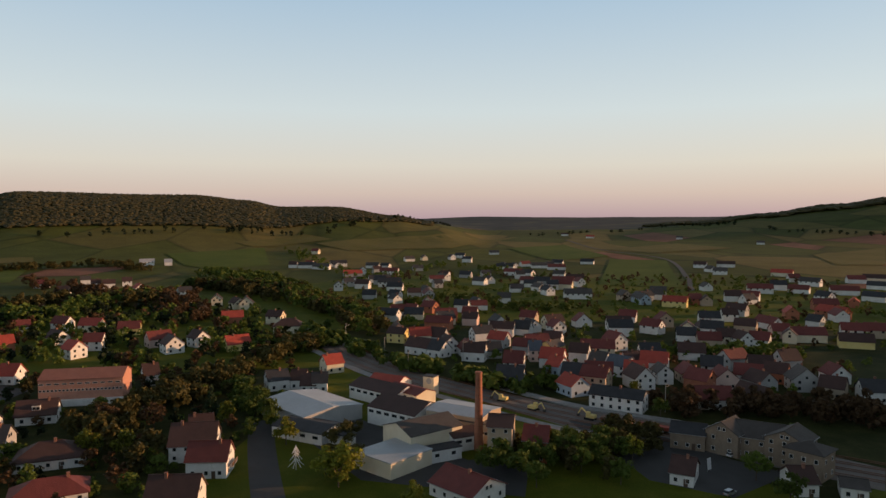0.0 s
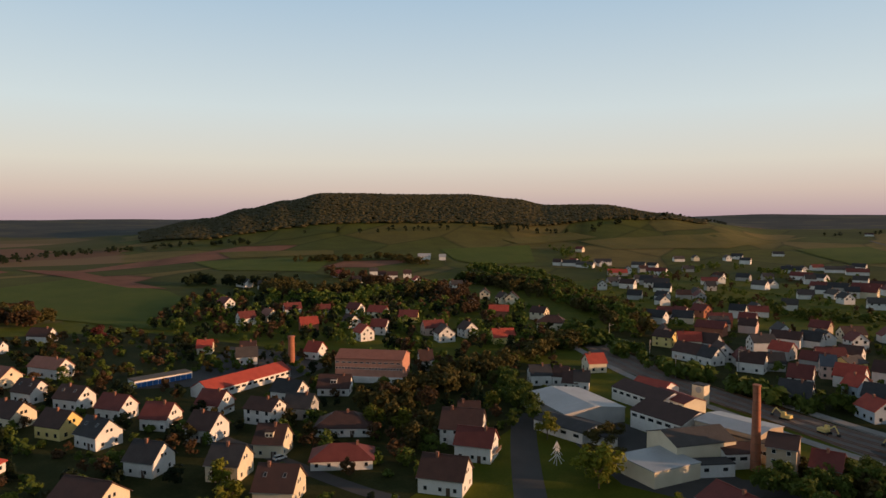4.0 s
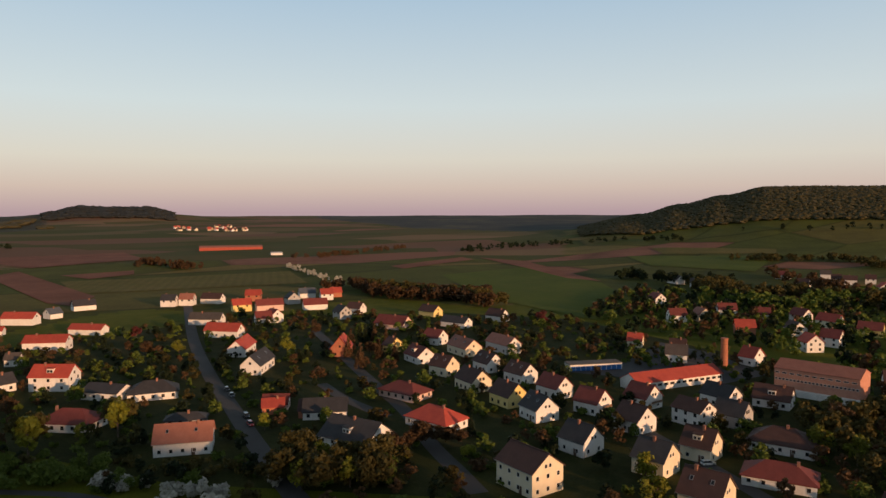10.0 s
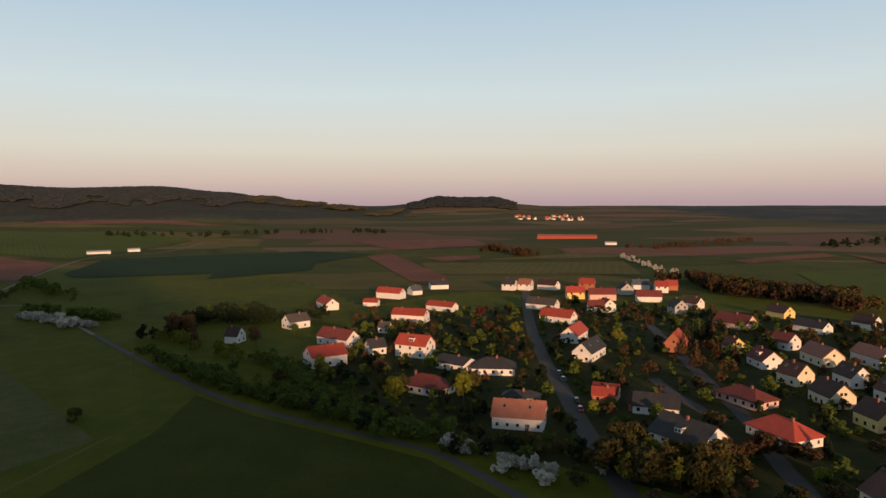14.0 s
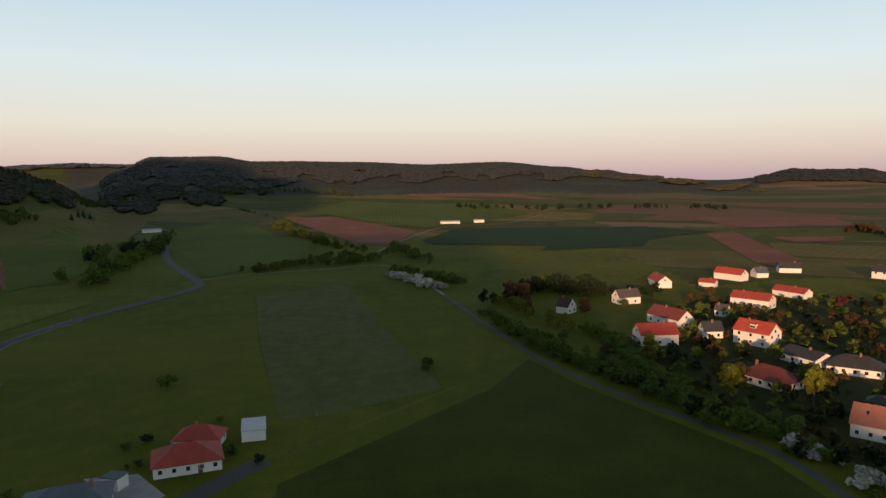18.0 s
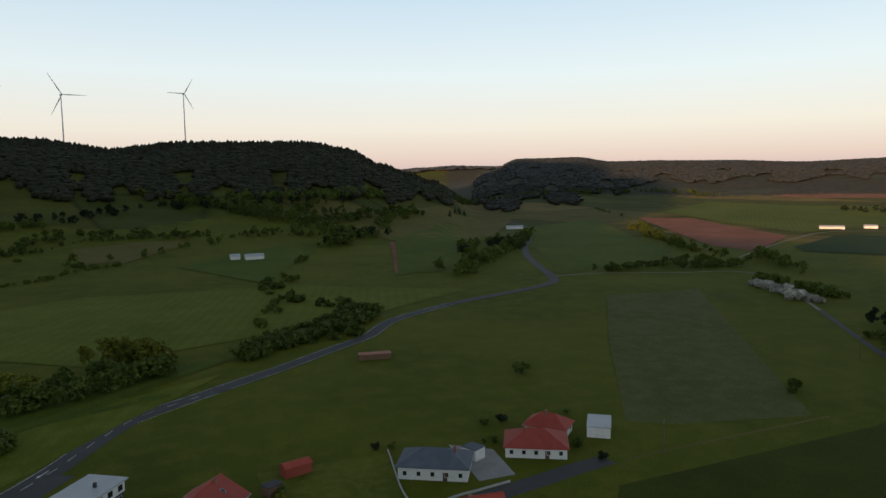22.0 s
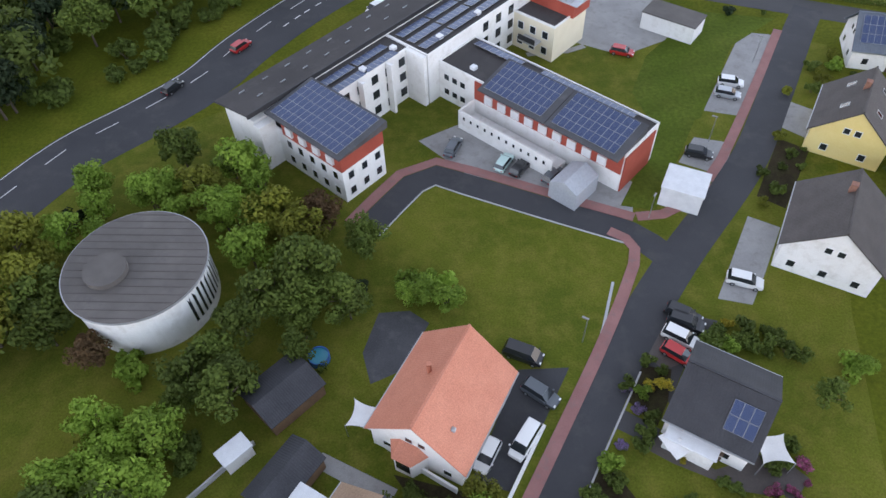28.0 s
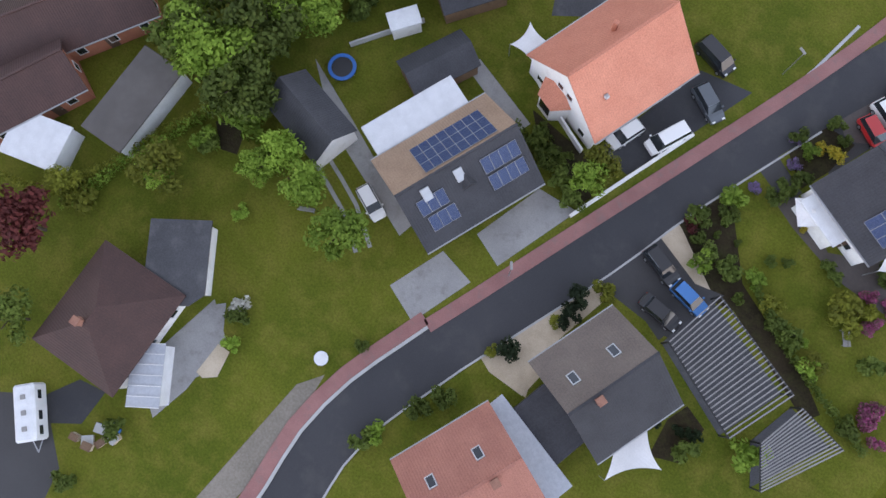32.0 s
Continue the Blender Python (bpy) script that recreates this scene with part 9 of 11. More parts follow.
def arrow(t, off, turn):
    """Painted lane arrow on the country road."""
    line = spline(CR, 1.0)
    p, q = line[t], line[t + 1]
    d = (q - p).normalized()
    e = thing("lane_arrow", p.x - d.y * off, p.y + d.x * off, math.degrees(math.atan2(d.y, d.x)) + turn, "white painted lane arrow on the asphalt", "road marking", "lane arrows", z=0.056)
    mk("shaft", *box(-2.4, 1.0, -0.1, 0.1, 0, 0.006), M["paint"], e)
    mk("head", [(1.0, -0.45, 0), (2.4, 0, 0), (1.0, 0.45, 0), (1.0, -0.45, 0.006), (2.4, 0, 0.006), (1.0, 0.45, 0.006)], [(3, 4, 5), (0, 1, 4, 3), (1, 2, 5, 4), (2, 0, 3, 5)], M["paint"], e)


for t, off, turn in ((104, 1.2, 0), (110, -1.4, 180), (128, 1.2, 0), (131, -1.4, 180), (158, 1.2, 180)):
    arrow(t, off, turn)


# ---- fittings of the houses close by ----
def bay(parent, x, y, w, d, h, face):
    b = mk("bay_window", [(-w / 2, 0, 0), (-w / 4, d, 0), (w / 4, d, 0), (w / 2, 0, 0), (-w / 2, 0, h), (-w / 4, d, h), (w / 4, d, h), (w / 2, 0, h)], [(0, 1, 5, 4), (1, 2, 6, 5), (2, 3, 7, 6), (4, 5, 6, 7), (3, 2, 1, 0)], M["white"], parent)
    b.matrix_basis = pose(x, y, 0, 0, 0, face - 90)
    mk("bay_pane", *box(-w / 5, w / 5, d + 0.003, d + 0.03, 0.9, h - 0.3), M["pane"], b)
    mk("bay_roof", [(-w / 2 - 0.2, 0, h + 0.02), (-w / 4 - 0.1, d + 0.25, h + 0.02), (w / 4 + 0.1, d + 0.25, h + 0.02), (w / 2 + 0.2, 0, h + 0.02), (-w / 4, 0, h + 1.2), (w / 4, 0, h + 1.2)], [(0, 1, 4), (1, 2, 5, 4), (2, 3, 5), (3, 2, 1, 0)], M["r_orange"], b)


oh = NEAR[0]
bay(oh, -6.25, 0.8, 4.2, 1.6, 3.4, 180)
mk("chimney", *join(tube(0, 0, 0, 2.0, 0.28, 0.28, 12)), M["r_orange"], oh).matrix_basis = pose(0.5, -1.8 if (oh.matrix_basis @ Vector((0, -5, 0))).x > 3 else 1.8, 7.6)
mk("roof_vent", *bevelled(-0.25, 0.25, -0.25, 0.25, 0, 0.4, 0.08), M["metal"], oh).matrix_basis = pose(-3.8, 3.2 if (oh.matrix_basis @ Vector((0, -5, 0))).x > 3 else -3.2, 6.7)
nh = NEAR[2]
kk = (7.2 - 3.8) / 5.2
fs = 1 if (nh.matrix_basis @ Vector((0, 5, 0))).y > nh.matrix_basis.translation.y else -1
solar_array(nh, Vector((0.8, fs * 1.4, 7.2 + 0.33 - 1.4 * kk)), (1, 0, 0), Vector((0, fs, -kk)), 3, 2, 1.0, 1.65)
sv2 = NEAR[5]
k5 = (7.6 - 3.8) / 4.5
fs = 1 if facing(sv2, 90) else -1
solar_array(sv2, Vector((-4.3, fs * 0.4, 7.6 + 0.33 - 0.4 * k5)), (1, 0, 0), Vector((0, fs, -k5)), 8, 3, 1.0, 1.5)
wp = thing("white_porch", -23.6, -32.2, 151, "white flat-roofed porch of the dark-roofed house", "porch")
mk("wall", *box(-2.6, 2.6, -1.4, 1.4, 0, 2.6), M["white"], wp)
mk("roof", *bevelled(-2.8, 2.8, -1.6, 1.6, 2.61, 2.8, 0.05), M["steel_white"], wp)
for x, y, yaw, lab in ((23.8, -6.3, 20, "pale garden bench on the lawn"), (-31.0, -22.5, 120, "pale garden bench beside a flower bed"), (-64.5, -50.0, 150, "blue garden seesaw on the lawn")):
    bn = thing("garden_bench", x, y, yaw, lab, "bench", "garden benches")
    mk("seat", *box(-0.9, 0.9, -0.22, 0.22, 0.42, 0.48), M["steel_grey" if "pale" in lab else "tarp"], bn)
    for s in (-0.75, 0.75):
        mk("leg", *box(s - 0.04, s + 0.04, -0.2, 0.2, 0, 0.415), M["steel_grey"], bn)
    mk("backrest", *box(-0.9, 0.9, 0.2, 0.26, 0.6, 0.95), M["steel_grey"], bn)
tb = thing("garden_table", 13.9, 6.3, 0, "round white garden table on the lawn", "table")
mk("top", *tube(0, 0, 0.68, 0.74, 0.75, 0.75, 20), M["steel_white"], tb)
mk("foot", *tube(0, 0, 0, 0.675, 0.2, 0.08, 10), M["steel_white"], tb)
rt = random.Random(9)
for i in range(9):
    x, y = 30.0 + rt.uniform(-2.2, 2.2), 24.5 + rt.uniform(-2.0, 2.0)
    c = thing("stacked_crate", x, y, rt.uniform(0, 90), ("wooden" if i % 3 else "blue plastic") + " crate lying beside the caravan", "crate", "clutter beside the caravan")
    s, h = rt.uniform(0.35, 0.7), rt.uniform(0.3, 0.8)
    mk("box", *bevelled(-s, s, -s * 0.7, s * 0.7, 0, h, 0.05), M["sand" if i % 3 else "tarp"], c)
    mk("lid", *box(-s * 1.05, s * 1.05, -s * 0.75, s * 0.75, h + 0.003, h + 0.05), M["wood" if i % 2 else "kerb"], c)
# ---- cars, trees and hedges that stand singly ----
car(18.1, -10.4, 150, "white", "hatch")
car(-7.9, -38.1, 145, "grey", "suv")
car(-6.1, -43.3, 158, "black", "van")
car(-5.9, -32.4, 59, "white", "van")
car(-1.8, -30.6, 64, "white", "hatch")
car(-11.7, -19.8, 155, "black", "suv")
car(-13.8, -15.4, 168, "black", "sedan")
car(-15.7, -18.2, 163, "blue", "hatch")
car(-25.2, -46.0, 148, "white", "suv")
car(-26.1, -49.3, 151, "black", "suv")
car(-24.5, -43.7, 144, "red", "hatch")
car(-34.9, -54.8, 162, "white", "suv")
car(-26.2, -48.2, 157, "black", "suv")
car(-4.5, -76.7, 242, "mint", "hatch")
car(-6.9, -75.6, 236, "black", "hatch")
car(-11.7, -74.0, 230, "grey", "hatch")
car(3.3, -80.1, 250, "grey", "sedan")
car(-42.6, -96.5, 166, "white", "hatch")
car(-41.4, -93.4, 162, "silver", "hatch")
car(-33.9, -79.0, 163, "black", "hatch")
car(-25.8, -105.3, 160, "red", "hatch")
car(12.3, -129.2, 52, "white", "hatch")
car(18.9, -119.5, 50, "white", "van")
car(-19.5, -134.2, 166, "black", "hatch")
car(42.7, -107.2, 238, "red", "hatch")
car(51.8, -95.0, 244, "black", "hatch")
car(-277.0, 81.9, 352.5, "black", "hatch")
car(-266.8, 80.7, 353.5, "grey", "hatch")
car(-236.8, 76.6, 353.5, "black", "hatch")
car(-226.7, 74.7, 354.5, "red", "hatch")
car(-183.8, 116.7, 77.1, "silver", "hatch")
car(-116.6, 169.9, 66.7, "white", "hatch")
car(81.8, 212.0, 53.1, "white", "van")
car(83.7, 211.2, 54.1, "white", "van")
car(90.6, 203.0, 23.1, "white", "hatch")
car(77.3, 174.6, 37.1, "silver", "hatch")
plant("oak", "leaf_bright", 39.3, -15.3, 9)
plant("oak", "leaf", 36.7, -20.5, 10)
plant("oak", "leaf_bright", 43.0, -15.5, 9)
plant("oak", "leaf", 35.9, -13.6, 9)
plant("oak", "leaf_bright", 33.6, -25.2, 7)
plant("bush", "leaf_bright", 34.5, -12.0, 4)
plant("oak", "leaf_bright", 28.7, -9.8, 6)
plant("oak", "leaf_bright", 30.1, -7.3, 5)
plant("oak", "leaf_bright", 24.6, -8.1, 6.5)
plant("oak", "leaf_bright", 18.5, -5.7, 7.5)
plant("oak", "leaf_olive", 39.0, -1.6, 7)
plant("oak", "leaf_olive", 47.3, 4.6, 5)
plant("oak", "red_leaf", 47.6, 10.0, 9)
plant("oak", "leaf", 43.3, 18.8, 7)
plant("bush", "leaf_bright", 37.7, -7.6, 2.5)
plant("bush", "leaf_bright", 29.8, -2.4, 1.5)
plant("bush", "leaf", 29.9, 29.8, 2)
plant("bush", "leaf", 28.4, 23.1, 2)
plant("bush", "leaf", 2.6, 5.6, 2)
plant("bush", "leaf_bright", 5.0, 9.9, 2)
plant("bush", "leaf", 1.1, 3.1, 2)
plant("bush", "leaf", 6.0, 11.0, 2)
plant("bush", "leaf_dark", -2.2, -4.3, 2)
plant("bush", "leaf_dark", -5.8, -12.6, 2)
plant("bush", "leaf_dark", -5.7, -10.4, 2)
plant("bush", "leaf_olive", -7.8, -14.2, 2)
plant("bush", "leaf_olive", -5.1, -9.2, 1.2)
plant("bush", "leaf_olive", -0.8, -3.3, 1.2)
plant("bush", "leaf", 6.4, -25.6, 2.2)
plant("bush", "leaf", 4.2, -24.2, 2.2)
plant("bush", "leaf", 2.1, -22.9, 2.2)
plant("bush", "leaf", 0.3, -21.5, 2.2)
plant("oak", "leaf_olive", -1.1, -25.7, 5)
plant("bush", "leaf", -12.4, -26.4, 1.8)
plant("bush", "red_leaf", -12.5, -25.5, 1.5)
plant("bush", "leaf_bright", -14.8, -29.9, 2)
plant("bush", "leaf", -15.0, -23.1, 2)
plant("bush", "leaf", -17.8, -22.6, 2)
plant("bush", "leaf_bright", -19.7, -38.8, 1.6)
plant("bush", "leaf", -17.8, -39.5, 1.6)
plant("bush", "leaf_olive", -29.3, -18.1, 2.2)
plant("bush", "leaf", -24.2, -20.4, 2)
plant("bush", "leaf", -26.2, -19.5, 2)
plant("bush", "leaf_bright", -27.5, -6.7, 3)
plant("bush", "leaf", -22.2, -4.4, 2)
plant("bush", "leaf_olive", -29.2, -24.6, 2.5)
plant("bush", "leaf", -34.3, -21.0, 2)
plant("bush", "leaf", -34.9, -14.4, 2)
plant("bush", "leaf", 23.7, 7.1, 2)
plant("bush", "blossom", 23.9, 6.3, 2)
plant("bush", "leaf_bright", 22.8, 9.7, 1.5)
plant("bush", "leaf", 11.0, 3.0, 1.2)
plant("oak", "leaf_olive", 58.5, -43.4, 11)
plant("oak", "leaf_olive", 59.5, -55.2, 10)
plant("oak", "leaf_bright", 54.9, -69.1, 7)
plant("oak", "leaf", 53.5, -47.7, 9)
plant("oak", "leaf", 58.4, -38.2, 9)
plant("oak", "leaf_bright", 33.3, -71.9, 9)
plant("oak", "leaf_olive", 27.1, -62.2, 9)
plant("oak", "leaf", 20.9, -52.7, 10)
plant("oak", "leaf_bright", 29.1, -56.3, 8)
plant("oak", "leaf", 24.5, -49.0, 9)
plant("oak", "leaf", 27.9, -45.4, 8)
plant("oak", "leaf", 29.7, -41.4, 7)
plant("oak", "leaf_bright", 6.4, -51.0, 5)
plant("bush", "leaf_brown", 40.1, -30.5, 3.5)
plant("oak", "leaf", 41.8, -21.8, 8)
plant("oak", "leaf_bright", 35.6, -24.0, 8)
plant("oak", "leaf", 43.7, -15.7, 9)
plant("oak", "leaf_bright", 37.9, -17.4, 8)
plant("oak", "leaf", 34.0, -14.1, 7)
plant("bush", "leaf_bright", 41.0, -40.8, 3)
plant("bush", "leaf_dark", 56.6, -63.7, 3)
plant("oak", "leaf_olive", 65.1, -194.8, 13)
plant("oak", "leaf", 48.0, -178.2, 13)
plant("oak", "leaf_olive", 38.3, -187.6, 13)
plant("oak", "leaf", 28.2, -153.6, 12)
plant("oak", "leaf", 37.9, -144.4, 12)
plant("oak", "leaf_olive", 49.9, -153.2, 12)
plant("oak", "leaf", 53.9, -139.0, 11)
plant("oak", "leaf", 59.9, -136.7, 10)
plant("oak", "leaf", 42.8, -125.6, 10)
plant("spruce", "leaf_dark", 31.6, -223.7, 14)
plant("oak", "leaf", 21.6, -203.0, 12)
plant("oak", "leaf", 13.9, -212.9, 11)
plant("oak", "blossom", 25.1, -172.3, 6)
plant("bush", "leaf", 26.4, -168.1, 4)
plant("bush", "leaf_olive", 11.2, -182.4, 4.5)
plant("bush", "blossom", 10.6, -171.8, 3.5)
plant("bush", "leaf", 3.6, -188.1, 3.5)
plant("bush", "blossom", -2.7, -189.4, 3)
plant("oak", "leaf_bright", 30.5, -68.2, 7)
plant("oak", "leaf_olive", 39.1, -67.8, 8)
plant("oak", "leaf", 43.9, -75.8, 8)
plant("oak", "leaf_brown", 20.9, -63.1, 7)
plant("oak", "leaf_bright", 29.6, -62.4, 7)
plant("oak", "leaf_bright", -61.3, -63.7, 6)
plant("oak", "leaf_bright", -61.2, -67.0, 5)
plant("oak", "leaf", -57.6, -67.2, 5)
plant("bush", "leaf_bright", -44.5, -42.1, 3)
plant("bush", "leaf", -35.8, -45.3, 2)
plant("bush", "leaf", -32.2, -45.3, 2)
plant("bush", "leaf", -80.7, -95.0, 2)
plant("bush", "leaf_bright", -61.1, -100.9, 2)
plant("bush", "leaf", -57.0, -100.8, 2)
plant("bush", "leaf", -55.2, -94.4, 2)
plant("bush", "leaf", -38.9, -146.3, 2.5)
plant("bush", "leaf", -32.3, -136.1, 2.2)
plant("bush", "leaf", -36.3, -133.6, 2.2)
plant("bush", "leaf_bright", -43.4, -131.3, 2.2)
plant("bush", "leaf", -51.4, -129.5, 2.5)
plant("bush", "leaf_olive", -60.8, -133.3, 2.2)
plant("bush", "leaf_olive", -65.6, -135.1, 2.2)
plant("bush", "leaf", -70.6, -141.8, 2.2)
plant("bush", "leaf_dark", -103.3, -149.9, 2)
plant("bush", "leaf", -106.5, -147.2, 2)
plant("bush", "leaf_dark", -142.8, -104.3, 2.2)
plant("bush", "leaf_dark", -143.4, -141.7, 2.5)
plant("bush", "leaf", -138.0, -143.5, 2.2)
plant("bush", "leaf", -163.6, -133.0, 2)
plant("bush", "leaf", -144.8, -114.5, 2.5)
plant("bush", "leaf", -235.1, -95.1, 3)
plant("birch", "leaf_olive", -231.3, 10.4, 14)
plant("birch", "leaf_olive", -238.5, 35.4, 13)
plant("oak", "leaf_olive", -173.2, 76.3, 10)
plant("oak", "leaf_olive", -160.1, 78.9, 9)
plant("oak", "leaf_olive", -164.6, 67.4, 9)
plant("oak", "leaf", -156.7, 87.5, 9)
plant("oak", "leaf_brown", -351.6, -53.4, 9)
plant("oak", "leaf_brown", -286.6, 6.6, 8)
plant("oak", "leaf_brown", -432.5, 7.3, 8)
plant("oak", "leaf_brown", -466.1, -32.3, 6)
plant("oak", "leaf", -251.5, -5.5, 7)
plant("oak", "leaf", -379.2, -37.0, 7)
plant("spruce", "leaf_brown", -280.8, 144.2, 12)
plant("spruce", "leaf_brown", -323.7, 161.0, 11)
plant("spruce", "leaf_brown", -285.3, 165.0, 10)
plant("spruce", "leaf_brown", -319.5, 179.6, 10)
plant("spruce", "leaf_brown", -337.2, 182.2, 10)
plant("oak", "leaf_olive", -333.4, 130.1, 9)
plant("oak", "leaf_brown", -369.7, 160.8, 9)
plant("oak", "red_leaf", -323.1, 294.8, 10)
plant("oak", "leaf_brown", -369.1, 68.9, 8)
plant("oak", "red_leaf", -418.4, 73.0, 8)
plant("oak", "leaf_olive", -363.5, 83.4, 8)
plant("bush", "leaf", -298.5, 88.2, 4)
plant("oak", "leaf_olive", -218.7, 76.8, 6)
plant("bush", "blossom", -175.7, 36.1, 4)
plant("bush", "blossom", -167.1, 46.1, 4.5)
plant("bush", "blossom", -172.6, 63.1, 3.5)
plant("bush", "blossom", -190.8, 35.2, 3)
plant("bush", "blossom", -200.5, 26.5, 3.5)
plant("bush", "leaf", -185.6, 44.7, 4)
plant("bush", "leaf", -189.8, 59.4, 4)
plant("bush", "leaf", -204.0, 21.7, 4)
plant("oak", "leaf_olive", -119.0, 146.2, 8)
plant("oak", "leaf_olive", -106.2, 133.6, 9)
plant("oak", "leaf_olive", -103.2, 204.7, 9)
plant("oak", "leaf_olive", -92.3, 204.0, 9)
plant("oak", "leaf_brown", -111.0, 232.2, 10)
plant("oak", "leaf_brown", -94.9, 232.7, 10)
plant("spruce", "leaf_dark", -93.3, 272.5, 11)
plant("spruce", "leaf_dark", -79.7, 246.3, 12)
plant("oak", "leaf_olive", -71.3, 236.2, 9)
plant("oak", "leaf_brown", -303.7, 161.7, 8)
plant("spruce", "leaf_brown", -306.8, 151.0, 11)
plant("spruce", "leaf_brown", -294.6, 161.9, 10)
plant("oak", "leaf_olive", -29.7, 187.9, 10)
plant("oak", "leaf_olive", -23.3, 185.6, 11)
plant("oak", "leaf_olive", -46.5, 215.9, 10)
plant("oak", "leaf", -57.2, 238.4, 10)
plant("bush", "leaf_olive", -170.3, 101.1, 4)
plant("bush", "leaf_olive", -160.0, 117.2, 4)
plant("bush", "leaf_brown", -150.6, 113.6, 4)
plant("spruce", "leaf_dark", -175.1, 129.5, 7)
plant("bush", "leaf_brown", -179.2, 147.9, 3)
plant("oak", "leaf_olive", -25.2, 181.3, 9)
plant("oak", "leaf_olive", -5.0, 167.2, 8)
plant("oak", "leaf", 50.8, 181.7, 8)
plant("oak", "leaf", 42.0, 190.6, 8)
plant("oak", "leaf_olive", 59.2, 199.9, 8)
plant("oak", "leaf", 88.6, 183.9, 9)
plant("oak", "leaf", 89.7, 168.0, 9)
plant("oak", "leaf", 27.7, 180.0, 8)
plant("oak", "leaf", 81.7, 242.3, 8)
plant("oak", "leaf_olive", 79.8, 266.6, 8)
plant("poplar", "leaf_olive", -70.6, 514.9, 12)
plant("spruce", "leaf_brown", -390.4, -104.1, 10)
plant("spruce", "leaf_brown", -353.4, -83.7, 12)
plant("oak", "leaf_brown", -369.8, -56.7, 8)
plant("oak", "leaf", -445.9, -96.8, 9)
plant("oak", "leaf", -446.2, -75.6, 8)
plant("birch", "leaf_olive", -235.5, 10.4, 13)
plant("oak", "leaf", -298.0, -54.8, 6)
plant("bush", "leaf", -299.6, -62.3, 4)
plant("bush", "blossom", -246.2, -23.1, 3)
plant("bush", "blossom", -233.2, -8.3, 3)
plant("bush", "leaf", -246.8, -2.9, 4)
plant("bush", "leaf", -186.2, -173.3, 5)
plant("bush", "leaf", -241.7, -96.9, 4)
hedge(1.2, 1.6, [(55.8, 7.7), (49.3, 5.7), (45.3, 0.4), (42.1, -6.0), (38.6, -11.8)], "leaf_olive")
hedge(1.0, 1.5, [(-75.0, -87.5), (-80.1, -85.0), (-87.2, -82.3), (-94.5, -79.2)], "leaf")
hedge(1.0, 1.5, [(-66.3, -62.5), (-62.4, -54.2), (-57.9, -45.4), (-53.8, -38.1)], "leaf")
hedge(0.9, 1.2, [(-61.2, -124.8), (-76.2, -120.5), (-90.1, -117.8)], "leaf")
hedge(1.0, 1.4, [(-64.8, -91.2), (-81.5, -84.2), (-102.7, -75.9)], "leaf_olive")
hedge(1.0, 1.4, [(-114.2, -99.7), (-109.6, -89.0), (-103.2, -76.1)], "leaf_olive")
hedge(0.9, 1.0, [(6.4, -27.2), (3.1, -24.3), (-0.2, -21.7)], "leaf")
hedge(0.9, 1.2, [(-20.6, -23.1), (-24.9, -19.5), (-30.7, -16.3), (-37.1, -13.1)], "leaf")
hedge(0.9, 1.0, [(-159.2, 114.8), (-142.9, 118.5)], "leaf")
plant("bush", "petal_yellow", -22.2, -39.6, 1.4)
plant("bush", "petal_mauve", -18.7, -36.6, 1.2)
plant("bush", "petal_pink", -31.6, -27.5, 1.2)
plant("bush", "petal_pink", -35.1, -30.5, 1.4)
plant("bush", "petal_yellow", -31.1, -48.2, 1.2)
plant("bush", "petal_mauve", -16.5, -32.2, 1.0)
plant("bush", "petal_yellow", -20.7, -39.7, 1.3)
plant("bush", "petal_mauve", -17.7, -39.2, 1.1)
plant("bush", "petal_pink", -31.1, -27.4, 1.1)
plant("bush", "petal_mauve", -16.2, -32.3, 1.0)
plant("bush", "petal_yellow", -22.5, -30.7, 0.8)
plant("bush", "leaf", -20.7, -42.6, 1.6)
plant("bush", "leaf", -20.1, -35.3, 1.6)
plant("bush", "leaf_bright", -14.4, -29.8, 1.6)
plant("bush", "leaf", -13.2, -26.5, 1.6)
plant("bush", "leaf", -17.3, -23.5, 1.6)
plant("bush", "leaf_bright", -20.6, -23.4, 1.8)
plant("bush", "leaf_olive", -29.5, -25.2, 2.4)
plant("bush", "leaf", -28.4, -45.1, 2.2)
plant("bush", "leaf", -33.0, -47.3, 2.2)
plant("bush", "leaf_bright", -30.9, -44.8, 2)
plant("oak", "leaf", -39.5, -37.4, 5)
plant("bush", "leaf_olive", -51.1, -93.9, 1.5)
plant("bush", "leaf_olive", -46.8, -82.9, 1.6)
plant("bush", "leaf", -42.3, -75.0, 1.6)
plant("bush", "leaf", -43.4, -71.3, 1.8)
plant("bush", "leaf_olive", -41.0, -68.8, 1.5)
plant("bush", "leaf", -62.6, -83.6, 2)
plant("bush", "leaf", -67.3, -82.5, 2)
plant("bush", "leaf", -67.2, -77.4, 2.4)
plant("oak", "leaf", -60.7, -74.0, 5)
plant("bush", "leaf", -38.8, -43.9, 1.8)
plant("bush", "leaf", -28.6, -45.4, 1.8)
plant("oak", "leaf_olive", 22.5, -60.4, 8)
plant("oak", "leaf", 35.7, -73.4, 7)
plant("oak", "leaf", 14.5, -59.0, 7)
plant("oak", "leaf_bright", 61.7, -40.1, 10)
plant("oak", "leaf_olive", 69.2, -44.7, 10)
plant("oak", "leaf_bright", 58.4, -45.2, 9)
plant("oak", "leaf", 51.5, -43.7, 8)
plant("oak", "leaf_brown", 45.2, -40.9, 6)
plant("bush", "leaf_olive", 40.0, -29.7, 4)
plant("bush", "leaf_bright", 39.7, -39.3, 3)
plant("bush", "leaf_bright", 33.7, -40.4, 3)
